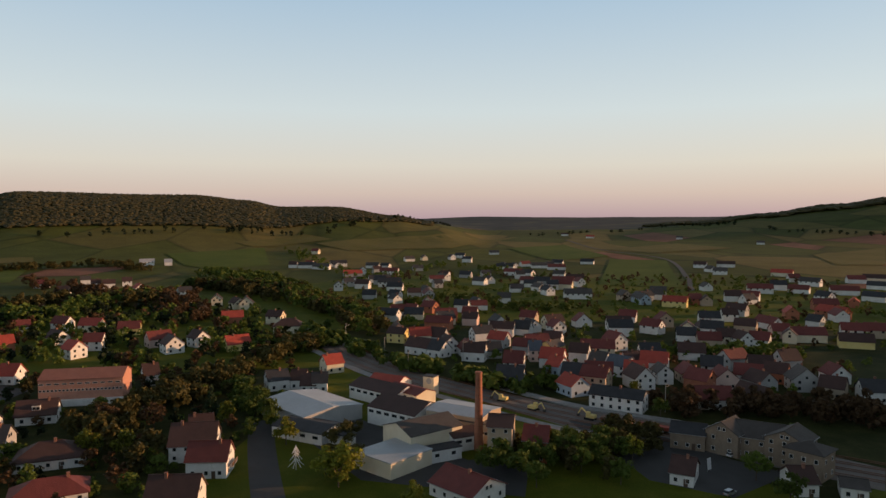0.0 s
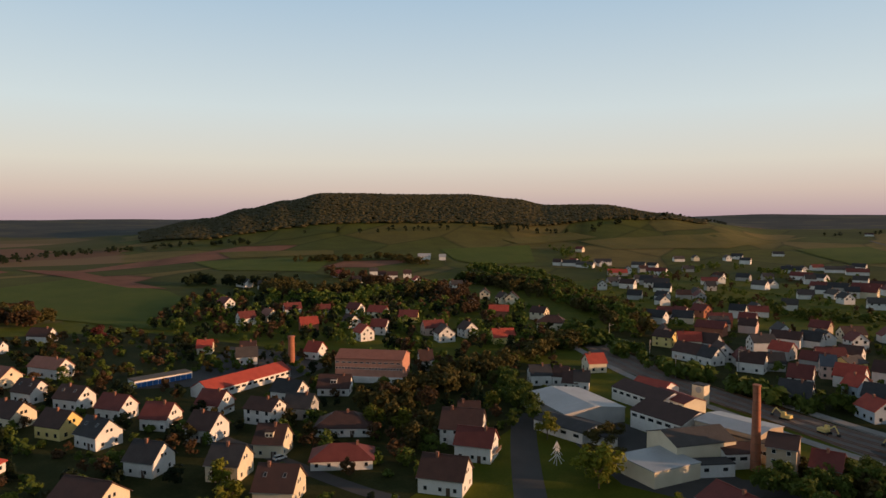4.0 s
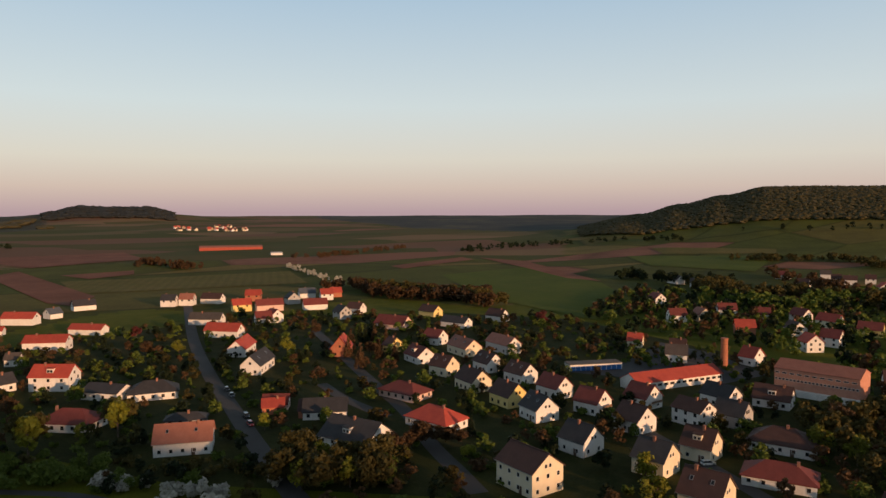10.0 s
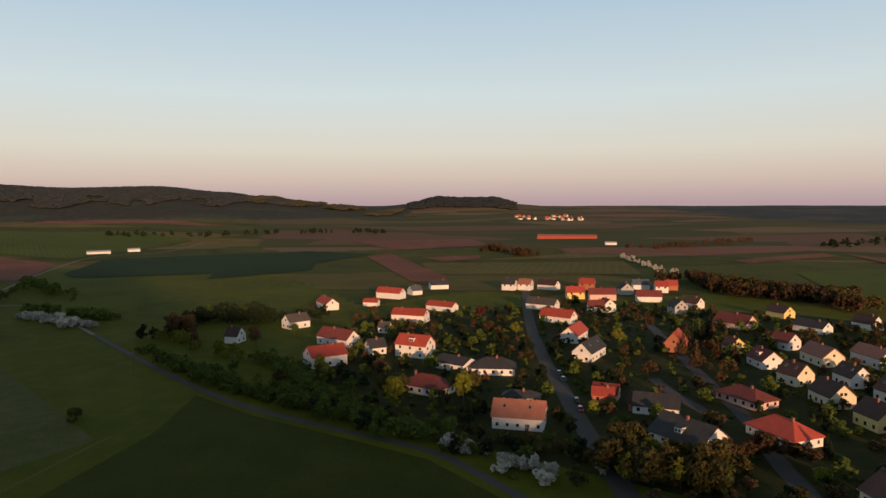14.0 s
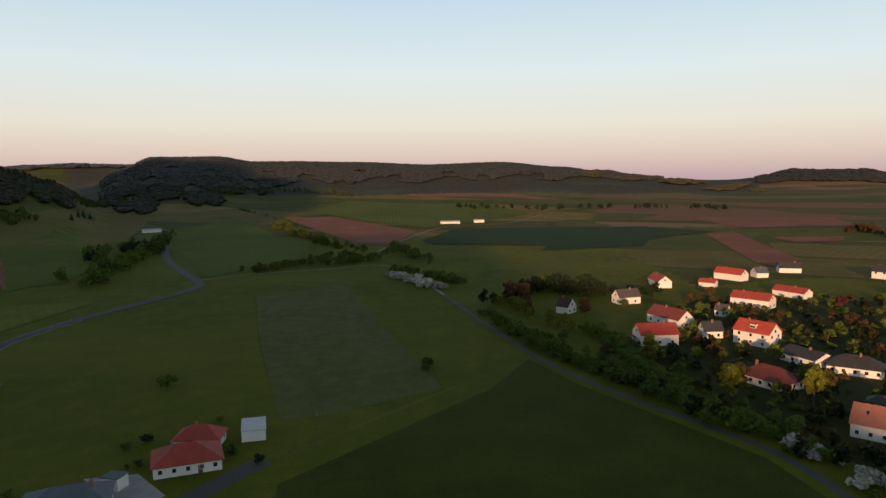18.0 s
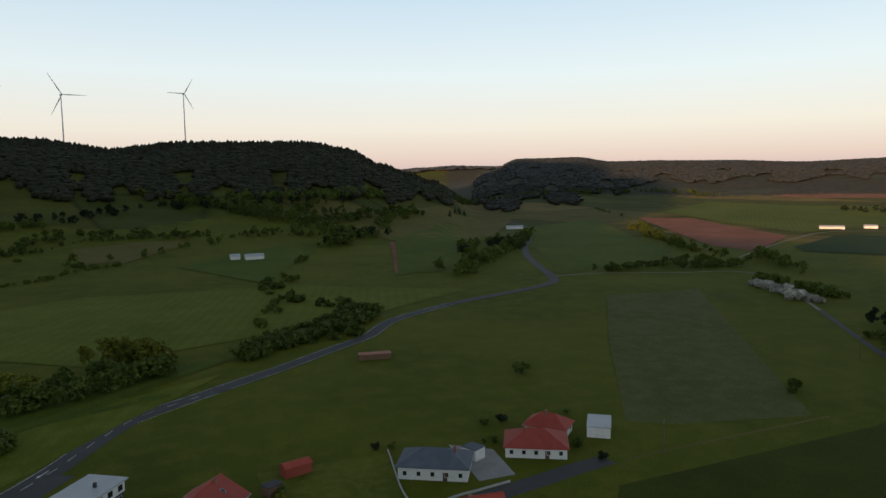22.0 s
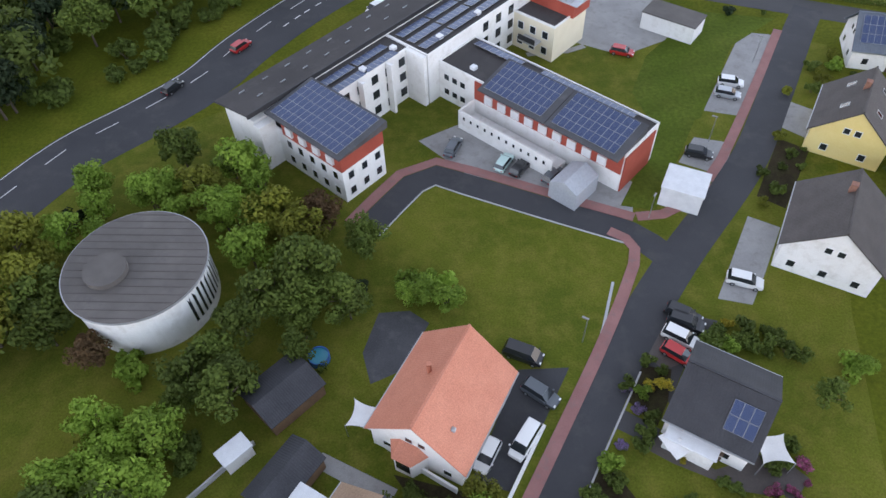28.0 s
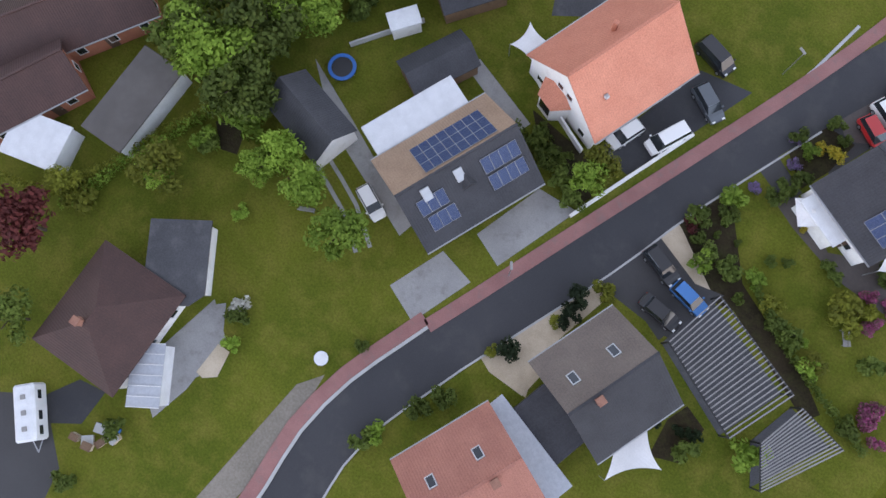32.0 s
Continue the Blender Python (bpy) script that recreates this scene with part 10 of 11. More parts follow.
plant("oak", "leaf_bright", 39.4, -1.6, 5)
plant("bush", "leaf", 37.0, -7.1, 2)
plant("bush", "leaf_olive", 45.8, 4.7, 3)
plant("bush", "leaf_bright", 30.4, -9.0, 2.5)
plant("oak", "leaf_bright", 33.9, -12.8, 4)
plant("oak", "leaf_bright", -0.7, -23.7, 5)
plant("bush", "leaf_olive", -23.3, -21.4, 2)
plant("bush", "leaf_bright", -29.0, -17.9, 2)
plant("bush", "leaf_olive", -29.3, -24.9, 2.4)
plant("bush", "leaf_bright", -15.2, -22.1, 2)
hedge(1.4, 1.6, [(47.1, 6.5), (45.3, 2.9), (44.2, -1.0), (41.8, -5.1), (39.8, -9.2), (38.1, -12.6)], "leaf_bright")
hedge(1.2, 1.4, [(62.2, -17.7), (57.4, -17.4), (52.5, -16.7), (49.5, -15.3)], "leaf")
hedge(1.0, 1.4, [(8.8, -25.7), (5.1, -24.0), (1.5, -22.4), (-1.6, -21.0)], "leaf")
hedge(1.0, 1.3, [(20.1, -37.7), (17.6, -41.3)], "leaf")
plant("bush", "leaf", -35.1, -133.8, 2)
plant("bush", "leaf_bright", -43.3, -130.9, 2)
plant("bush", "leaf", -52.0, -130.3, 2.2)
plant("bush", "leaf_olive", -62.5, -132.7, 2)
plant("bush", "leaf_olive", -70.0, -140.0, 2)
plant("oak", "leaf_dark", -36.2, -141.5, 5)
plant("bush", "leaf_bright", -60.2, -100.6, 1.6)
plant("oak", "leaf_bright", -74.3, -85.2, 4)
plant("oak", "leaf", -61.5, -68.4, 4)
plant("oak", "leaf_bright", -65.3, -68.7, 4.5)
plant("bush", "leaf", -69.5, -83.4, 2)
plant("bush", "leaf", -75.4, -91.8, 2)
plant("bush", "leaf", -12.0, -145.3, 2)
plant("bush", "leaf_bright", -17.1, -144.5, 1.8)
plant("bush", "leaf", -21.6, -139.6, 1.6)
plant("oak", "blossom", 24.6, -171.0, 4)
plant("oak", "blossom", 10.5, -171.6, 3.6)
plant("oak", "blossom", -2.5, -186.2, 3.6)
plant("oak", "leaf", 14.1, -179.4, 4.5)
plant("oak", "leaf", 6.7, -182.5, 4)
plant("oak", "leaf_bright", -44.9, -41.8, 3.5)
plant("bush", "leaf", -33.2, -45.1, 2)
plant("bush", "leaf_bright", -30.3, -44.8, 2)
plant("bush", "leaf", -37.2, -44.5, 2)
plant("oak", "leaf_bright", 3.0, -49.9, 5)
plant("oak", "leaf_bright", 8.4, -50.8, 4)
# ---- woods, hedgerows and far things ----
def blob_shapes(rng, conifer):
    """Five rough crowns, each a lumpy solid of a few dozen faces."""
    out = []
    for _ in range(5):
        bm = bmesh.new()
        bmesh.ops.create_icosphere(bm, subdivisions=1, radius=0.5)
        v = np.array([q.co[:] for q in bm.verts])
        f = np.array([[q.index for q in t.verts] for t in bm.faces])
        bm.free()
        v = v * (1 + rng.uniform(-0.28, 0.28, (len(v), 1)))
        if conifer:
            u = (v[:, 2] + 0.5).clip(0, 1)
            v[:, :2] *= (1.2 - u)[:, None] * 0.85
        else:
            v[:, :2] *= 0.9
        v[:, 2] = v[:, 2] + 0.5
        out.append((v, f))
    return out


def woods(name, az0, az1, r0, r1, gap, h, material, label, seed, conifer=False, keep=None, edge=18):
    """A wood over a stretch of hillside, as one mesh."""
    rng = np.random.default_rng(seed)
    shapes = blob_shapes(rng, conifer)
    rr, aa = [], []
    r = r0
    while r < r1:
        n = int(radians(az1 - az0) * r / gap)
        a = np.linspace(az0, az1, n, endpoint=False) + rng.uniform(-0.45, 0.45, n) * (az1 - az0) / max(1, n)
        rr.append(r + rng.uniform(-0.45, 0.45, n) * gap)
        aa.append(a)
        r += gap * 0.9
    r, a = np.concatenate(rr), np.concatenate(aa)
    # ragged borders
    wob = edge * (np.sin(a * 2.1 + seed) + 0.6 * np.sin(a * 5.3) + 0.4 * np.sin(a * 11.0))
    ok = (r > r0 + np.abs(wob)) if edge else np.ones_like(r, bool)
    if keep:
        ok &= keep(a, r)
    r, a = r[ok], a[ok]
    x, y = -r * np.sin(np.radians(a)), r * np.cos(np.radians(a))
    z = ground_zs(x, y)
    V, Fc, base = [], [], 0
    for i in range(len(x)):
        v, f = shapes[i % 5]
        hh = h * rng.uniform(0.75, 1.15)
        w = gap * rng.uniform(1.3, 2.2) if not conifer else gap * rng.uniform(0.8, 1.35)
        t = rng.uniform(0, 6.28)
        c, s = math.cos(t) * w, math.sin(t) * w
        V.append(np.stack([v[:, 0] * c - v[:, 1] * s + x[i], v[:, 0] * s + v[:, 1] * c + y[i], v[:, 2] * hh + z[i] - 0.8], 1))
        Fc.append(f + base)
        base += len(v)
    me = bpy.data.meshes.new(name)
    me.from_pydata(np.vstack(V).tolist(), [], np.vstack(Fc).tolist())
    me.materials.append(M[material])
    return tagged(new(name, me), label, "wood", kind="stuff")


def gaps(a, r):
    """Clearings: a wood thins out by a slow pattern over the slope."""
    return np.sin(a * 1.7 + r / 130) + np.sin(r / 71 - a * 0.9) > -0.9


woods("hill_wood", 0.2, 44.8, 1470, 2060, 9.5, 7.0, "leaf_forest", "mixed wood covering the broad hill", 1, keep=lambda a, r: (np.interp(a, (1, 6, 14, 40, 45), (1780, 1640, 1500, 1480, 1620)) < r))
woods("spruce_wood", 139, 186, 1010, 1640, 9.5, 10, "spruce_forest", "dark wood covering the ridge", 2, False, keep=lambda a, r: (np.interp(a, (139, 143, 150, 165, 200), (1260, 1120, 1020, 1040, 1010)) + 45 * np.sin(a * 1.7) + 25 * np.sin(a * 4.1) < r) & (gaps(a, r) | (r > 1180)))
woods("spruce_wood", 140, 183, 1330, 1560, 13, 15, "spruce_forest", "dark spruces along the ridge top", 14, True)
woods("ridge_wood", 93.6, 136.9, 2000, 3080, 15, 8, "ridge_forest", "haze-tinted wood along the far ridge", 3, keep=lambda a, r: (np.interp(a, (93, 97, 105, 124, 127, 136), (2700, 2500, 2300, 2150, 1900, 2000)) + 90 * np.sin(a * 1.1) < r) & ((np.sin(a * 1.7 + r / 130) + np.sin(r / 71 - a * 0.9) > -1.2) | (r > 2500)))
woods("ridge_wood", 124, 137, 1350, 2250, 13, 8, "spruce_forest", "dark wood at the foot of the ridge", 12, keep=lambda a, r: (np.sin(a * 1.3) * 160 + np.sin(a * 3.7) * 90 + np.interp(a, (124, 127, 133, 137), (2200, 1800, 1560, 1500)) < r) & gaps(a, r), edge=0)
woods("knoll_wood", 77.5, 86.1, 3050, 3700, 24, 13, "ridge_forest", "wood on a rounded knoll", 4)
woods("right_wood", -44, -17, 2300, 2700, 22, 13, "leaf_forest", "wood along a far hill", 7, keep=lambda a, r: np.interp(a, (-44, -30, -17), (2330, 2420, 2600)) < r)
woods("far_wood", 130, 150, 4250, 4560, 50, 14, "far_forest", "wood on a far hill, tinted with blue-grey haze", 8)
woods("lowland_wood", 86, 100, 2500, 3100, 30, 12, "leaf_forest", "scattered woods of the valley", 9, keep=lambda a, r: np.sin(a * 1.9 + r / 170) > 0.3)


def belt(name, pts, w, n, h0, h1, foliage, kind="oak", seed=1, label="", lod=2):
    """A hedgerow or tree belt along a plan line."""
    rng = random.Random(seed)
    line = spline(pts, 6)
    spots = []
    for _ in range(n):
        i = rng.randrange(len(line) - 1)
        p = line[i].lerp(line[i + 1], rng.random())
        spots.append((p.x + rng.uniform(-w, w), p.y + rng.uniform(-w, w), rng.uniform(h0, h1)))
    return thicket(name, foliage, spots, kind, label, lod, seed)
# ---- hedgerows and tree belts ----
belt("hedgerow", [(-116.2, -263.3), (-142.5, -274.0), (-168.0, -283.2), (-204.1, -297.9)], 3, 46, 4, 7, "leaf", "bush", 1, "row of bushes along the lane", 2)
belt("hedgerow", [(-15.6, -251.7), (-31.5, -252.9), (-49.1, -254.1), (-70.8, -263.3), (-89.7, -268.3)], 4, 40, 5, 9, "leaf", "oak", 2, "dense trees lining the brook", 2)
belt("hedgerow", [(-72.1, -283.1), (-86.7, -294.5), (-91.0, -278.7)], 4, 22, 5, 9, "leaf_olive", "oak", 3, "olive bushes lining the brook", 2)
belt("hedgerow", [(-447.7, -324.0), (-492.2, -309.6), (-538.4, -302.7), (-542.9, -271.1), (-652.4, -292.9), (-533.6, -214.0)], 5, 40, 4, 8, "leaf", "oak", 4, "bushes along the field edge", 2)
belt("hedgerow", [(-460.2, -215.8), (-442.5, -185.9), (-415.8, -155.1)], 3, 26, 3, 5, "blossom", "bush", 5, "white-flowering hedgerow bushes", 2)
belt("hedgerow", [(-490.4, -225.1), (-471.8, -189.1), (-442.9, -153.0)], 5, 30, 4, 7, "leaf", "bush", 6, "green hedgerow by the track", 2)
belt("tree_group", [(-368.6, -417.7), (-433.4, -449.6), (-512.2, -492.7), (-671.1, -615.8)], 10, 40, 6, 11, "leaf", "oak", 7, "group of trees below the road", 2)
belt("tree_group", [(-891.5, -600.5), (-707.2, -428.2), (-628.7, -346.6)], 12, 40, 6, 11, "leaf", "oak", 8, "trees along the lane", 2)
belt("tree_group", [(-367.8, -616.2), (-399.2, -634.3), (-433.8, -653.5), (-465.3, -655.2)], 14, 40, 6, 10, "leaf_dark", "oak", 9, "dark trees by the farm road", 2)
belt("tree_group", [(-400.3, -850.6), (-433.2, -761.9), (-421.0, -643.0), (-530.2, -730.3), (-656.0, -818.2)], 16, 70, 7, 12, "leaf", "oak", 10, "trees in the hollow beneath the ridge", 2)
belt("tree_group", [(-42.0, -785.5), (-98.9, -877.0), (-180.4, -889.5), (-278.6, -941.8), (-375.7, -904.7), (-447.9, -878.6), (-558.4, -851.6)], 16, 90, 7, 12, "leaf_dark", "oak", 11, "dark trees beneath the wooded ridge", 2)
belt("tree_group", [(-9.8, -673.4), (-65.1, -727.0), (-106.1, -741.9), (-164.4, -790.1), (-230.8, -787.9), (-266.3, -740.4)], 14, 60, 7, 12, "leaf", "oak", 12, "trees along the field slope", 2)
belt("tree_group", [(-147.9, -650.0), (-172.7, -648.4), (-414.9, -729.9), (-382.4, -638.0), (-399.2, -631.4)], 10, 30, 6, 10, "leaf", "oak", 13, "trees round a field corner", 2)
belt("tree_group", [(-435.9, -492.7), (-498.3, -528.6), (-595.7, -575.7), (-663.8, -612.9)], 8, 16, 6, 10, "leaf_dark", "oak", 14, "trees by the field road", 2)
belt("tree_group", [(-226.6, -449.1), (-201.1, -395.3), (-212.2, -313.9), (-140.0, -254.0)], 6, 18, 4, 8, "leaf", "bush", 15, "bushes between meadows", 2)
belt("hedgerow", [(-886.8, -598.0), (-705.3, -427.1), (-674.7, -372.9), (-588.6, -291.5)], 6, 40, 4, 7, "leaf", "oak", 16, "hedge along the ploughed field", 2)
belt("hedgerow", [(-450.2, -329.4), (-498.8, -319.0), (-512.9, -286.1), (-553.8, -273.8)], 6, 40, 4, 7, "leaf", "oak", 17, "hedge at the field road", 2)
belt("tree_row", [(-589.1, 264.9), (-604.2, 299.2), (-522.3, 288.4), (-528.6, 325.3), (-469.7, 321.8), (-472.4, 360.4)], 6, 60, 7, 12, "leaf_brown", "oak", 18, "russet trees at the estate edge", 2)
belt("tree_row", [(-522.3, 592.2), (-473.6, 583.7), (-412.6, 584.1), (-408.5, 621.5)], 8, 26, 8, 13, "leaf_dark", "oak", 19, "dark trees on the field edge", 2)
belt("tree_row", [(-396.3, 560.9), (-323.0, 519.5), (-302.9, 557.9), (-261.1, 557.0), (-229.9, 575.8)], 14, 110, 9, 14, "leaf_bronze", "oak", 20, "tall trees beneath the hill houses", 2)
belt("tree_row", [(-420.5, 729.8), (-319.9, 639.9), (-266.6, 608.1), (-242.6, 622.2), (-158.5, 461.8)], 14, 80, 8, 13, "leaf_brown", "oak", 21, "russet wood among the hill houses", 2)
belt("tree_row", [(-284.5, 828.7), (-237.2, 831.5), (-180.1, 763.5), (-113.1, 606.3), (-72.9, 532.1), (-49.3, 473.9)], 12, 120, 8, 13, "leaf", "oak", 22, "trees along the railway cutting", 2)
belt("tree_row", [(-212.8, 704.6), (-143.3, 606.7), (-93.4, 549.2), (-60.4, 501.3), (-41.0, 427.2)], 12, 90, 8, 13, "leaf_bronze", "oak", 23, "dusk-toned trees along the railway cutting", 2)
belt("tree_row", [(-79.9, 427.7), (-45.0, 372.1), (-12.6, 329.1), (8.7, 310.9), (31.7, 284.8), (50.6, 284.5)], 6, 70, 4, 8, "leaf", "bush", 24, "bushes on the railway embankment", 2)
belt("tree_row", [(86.6, 250.4), (111.7, 250.1), (130.8, 246.1), (149.3, 242.3), (158.6, 235.4)], 10, 60, 6, 10, "leaf_brown", "oak", 25, "russet trees behind the station", 2)
belt("tree_row", [(18.0, 189.8), (32.1, 198.4), (47.6, 207.9), (54.2, 193.5)], 5, 36, 5, 9, "leaf", "oak", 26, "trees below the station yard", 1)
belt("tree_row", [(-116.0, 265.0), (-100.0, 263.8), (-92.9, 302.9), (-81.3, 337.6), (-67.7, 377.8)], 8, 60, 6, 10, "leaf_bronze", "oak", 27, "dusk-toned trees between estates", 2)
belt("tree_row", [(-553.6, 869.0), (-503.7, 909.6), (-446.7, 951.9), (-371.3, 886.3)], 14, 90, 6, 11, "leaf_bronze", "oak", 28, "tree rows among the fields", 2)
belt("tree_row", [(-945.4, 168.7), (-984.0, 192.6), (-908.9, 209.4), (-888.0, 228.1)], 10, 40, 7, 11, "leaf_brown", "oak", 29, "russet trees on the open fields", 2)
belt("tree_row", [(-999.2, 394.7), (-990.5, 439.8), (-1138.8, 703.7)], 10, 40, 7, 11, "leaf_brown", "oak", 30, "field trees near the long building", 2)
belt("tree_row", [(-855.1, 337.8), (-711.0, 315.8), (-622.6, 301.5)], 8, 40, 3, 6, "blossom", "oak", 31, "pale flowering trees along the field road", 2)
belt("tree_row", [(-551.1, 289.5), (-523.1, 312.8), (-495.7, 339.0), (-468.7, 367.4)], 8, 60, 6, 10, "leaf_brown", "oak", 32, "russet trees behind the gardens", 2)
belt("tree_row", [(-953.2, 685.8), (-1065.4, 922.1), (-967.2, 1045.3), (-791.3, 1082.2)], 20, 60, 8, 12, "leaf_dark", "oak", 33, "dark belt between fields", 2)
belt("tree_row", [(-768.0, 1208.4), (-599.3, 1279.5), (-418.9, 1392.4), (-206.0, 1512.1), (66.1, 2361.3)], 20, 80, 8, 12, "leaf_dark", "oak", 34, "dark belt beneath the hill", 2)
belt("tree_row", [(313.0, 2064.3), (575.6, 2221.8), (903.7, 2259.5), (924.2, 1760.2), (992.2, 1490.2)], 20, 50, 8, 12, "leaf_dark", "oak", 35, "dark belts in the far fields", 2)
belt("tree_row", [(-1365.1, -479.7), (-1350.5, -292.8), (-1493.9, -82.9), (-1534.1, 83.2)], 20, 50, 8, 12, "leaf_dark", "oak", 36, "dark field trees", 2)
belt("hedgerow", [(-347.3, -104.4), (-296.3, -66.3), (-259.4, -41.2), (-246.4, -20.4), (-225.4, 0.6), (-207.0, 22.1)], 5, 60, 2, 5, "leaf", "bush", 38, "dense bushes between field track and gardens", 1)
belt("hedgerow", [(-383.0, -105.3), (-344.0, -77.1), (-317.6, -45.9), (-281.2, -13.4)], 6, 24, 5, 8, "leaf_olive", "oak", 39, "garden trees along the field track", 2)
belt("hedgerow", [(-214.4, 26.4), (-195.9, 47.2), (-179.0, 66.2), (-164.5, 81.1), (-152.2, 91.7)], 4, 40, 2, 4, "leaf_bronze", "bush", 40, "bushes at the lower edge of the estate", 1)
belt("hedgerow", [(18.5, -200.0), (4.4, -206.3), (-11.6, -213.4), (-26.5, -223.2)], 5, 40, 3, 6, "leaf", "bush", 41, "green bushes along the brook", 1)
belt("hedgerow", [(70.9, -669.0), (30.5, -682.9), (-13.4, -680.9), (-59.9, -677.7), (-111.6, -689.2)], 4, 40, 2, 4, "leaf", "bush", 43, "hedge between hillside meadows", 2)
belt("hedgerow", [(-14.6, -534.9), (-47.8, -565.4), (-89.4, -564.2), (-135.0, -607.8), (-170.6, -627.8)], 4, 40, 2, 4, "leaf", "bush", 44, "hedge along a meadow bank", 2)
belt("hedgerow", [(-65.2, -725.8), (-117.5, -721.7), (-188.9, -780.3), (-244.7, -752.8), (-302.5, -731.4), (-354.7, -697.9), (-394.9, -672.0)], 5, 50, 2, 5, "leaf", "oak", 45, "hedge along the upper meadows", 2)
belt("tree_group", [(36.6, -777.1), (22.1, -787.9), (4.0, -703.8), (-10.9, -730.0)], 8, 14, 6, 9, "leaf", "oak", 46, "trees on the hillside meadow", 2)
belt("tree_group", [(-348.7, -593.1), (-390.2, -635.8), (-413.8, -646.3), (-452.5, -645.5), (-337.3, -740.3), (-363.6, -736.1)], 6, 12, 6, 9, "leaf", "oak", 47, "trees beside hillside fields", 2)
belt("tree_group", [(-357.3, -413.2), (-431.7, -475.1), (-538.2, -568.9), (-619.2, -606.3)], 12, 30, 6, 10, "leaf", "oak", 48, "trees in the field corner below the road", 2)
belt("hedgerow", [(-10.3, -296.3), (-16.9, -297.6), (-23.1, -294.1)], 4, 9, 5, 7, "blossom", "oak", 49, "white-flowering trees by the brook", 2)
belt("tree_group", [(36.7, -258.0), (28.7, -260.3), (20.2, -261.2)], 10, 26, 5, 9, "leaf_brown", "oak", 50, "brownish trees along the brook", 2)
belt("hedgerow", [(20.1, -255.5), (2.4, -261.6), (-17.0, -266.8), (-42.2, -268.6), (-69.6, -278.1), (-83.3, -259.9)], 5, 40, 5, 8, "leaf", "oak", 51, "green trees along the brook", 2)
belt("hedgerow", [(-118.7, -266.8), (-127.3, -267.9), (-180.9, -357.0), (-297.8, -544.3), (-230.0, -453.4)], 4, 12, 3, 5, "leaf", "bush", 52, "bushes beside the stream ditch", 2)
belt("tree_group", [(116.2, -532.9), (84.7, -431.8), (71.3, -459.6), (46.9, -416.0), (67.0, -344.4), (75.1, -327.2), (67.5, -515.3), (54.6, -283.6)], 10, 50, 3, 7, "leaf", "oak", 53, "garden trees of the allotments", 2)
belt("tree_group", [(93.5, -435.5), (64.5, -379.6), (46.5, -347.0), (65.3, -304.6)], 8, 20, 3, 6, "leaf_brown", "oak", 54, "russet garden trees of the allotments", 2)
belt("hedgerow", [(25.8, -172.9), (14.7, -189.9), (5.3, -196.5), (-4.3, -194.5), (32.1, -151.7), (36.4, -136.5), (38.5, -127.5)], 6, 50, 3, 7, "leaf_olive", "oak", 55, "trees beside the brook meadow", 1)
belt("tree_group", [(-36.8, -862.0), (-96.4, -861.6), (-166.2, -859.7)], 8, 26, 8, 12, "leaf", "oak", 100, "full green trees on the meadow slope", 2)
belt("hedgerow", [(38.7, -746.7), (-8.9, -746.1), (-61.0, -710.4), (-131.6, -722.7)], 4, 40, 4, 8, "leaf", "oak", 101, "hedge of green trees across the slope", 2)
belt("hedgerow", [(-131.2, -644.6), (-145.0, -617.5), (-163.9, -612.2)], 3, 14, 3, 5, "leaf", "bush", 102, "bushes at a field corner", 2)
belt("hedgerow", [(-196.1, -771.3), (-234.9, -772.0), (-267.4, -750.7), (-302.1, -752.8)], 4, 30, 4, 7, "leaf", "oak", 103, "field hedge below the ridge", 2)
belt("hedgerow", [(-322.2, -719.4), (-362.1, -715.1), (-380.7, -658.4)], 4, 18, 4, 8, "leaf", "oak", 104, "trees along a field bank", 2)
belt("tree_group", [(-349.3, -593.0), (-374.7, -602.8), (-397.3, -612.1)], 5, 9, 10, 14, "leaf", "oak", 105, "big round trees in the meadow", 2)
belt("hedgerow", [(-16.8, -540.7), (-35.9, -544.0), (-52.6, -554.1)], 3, 14, 3, 5, "leaf", "bush", 106, "bushes between hillside meadows", 2)
belt("tree_group", [(-298.6, -1022.2), (-374.1, -907.6), (-425.3, -839.1), (-507.2, -832.4)], 16, 80, 8, 12, "leaf", "oak", 107, "dark trees on the lower ridge slope", 3)
belt("tree_group", [(-419.0, -795.7), (-486.9, -798.8), (-543.5, -778.5), (-629.2, -819.4)], 12, 40, 6, 10, "leaf", "oak", 108, "trees among hillside gardens", 3)
belt("tree_group", [(-346.6, -387.8), (-408.7, -425.6), (-571.4, -541.1), (-683.8, -623.0)], 9, 40, 8, 12, "leaf", "oak", 109, "full green trees below the country road", 2)
belt("hedgerow", [(-9.4, -298.5), (-16.3, -302.7), (-22.1, -294.3)], 2, 6, 5, 7, "blossom", "oak", 110, "white-blossoming trees by the brook", 2)
belt("hedgerow", [(-67.1, -296.4), (-82.2, -299.9), (-85.8, -274.2)], 4, 12, 9, 12, "leaf_olive", "oak", 111, "tall willows along the brook", 1)
belt("hedgerow", [(22.9, -262.2), (12.4, -263.7), (-0.5, -264.2), (-14.3, -268.9), (-31.2, -272.6), (-44.1, -272.1)], 4, 44, 6, 10, "leaf_olive", "oak", 112, "willows lining the brook", 1)
belt("tree_group", [(36.0, -278.2), (28.8, -246.8), (25.8, -222.6)], 6, 12, 10, 14, "leaf_dark", "oak", 113, "dark trees where brook and road meet", 1)
belt("hedgerow", [(-1163.5, -875.1), (-1046.0, -735.1), (-958.3, -637.6), (-820.0, -515.9)], 4, 24, 4, 6, "leaf", "oak", 114, "hedge beside the ploughed field", 2)
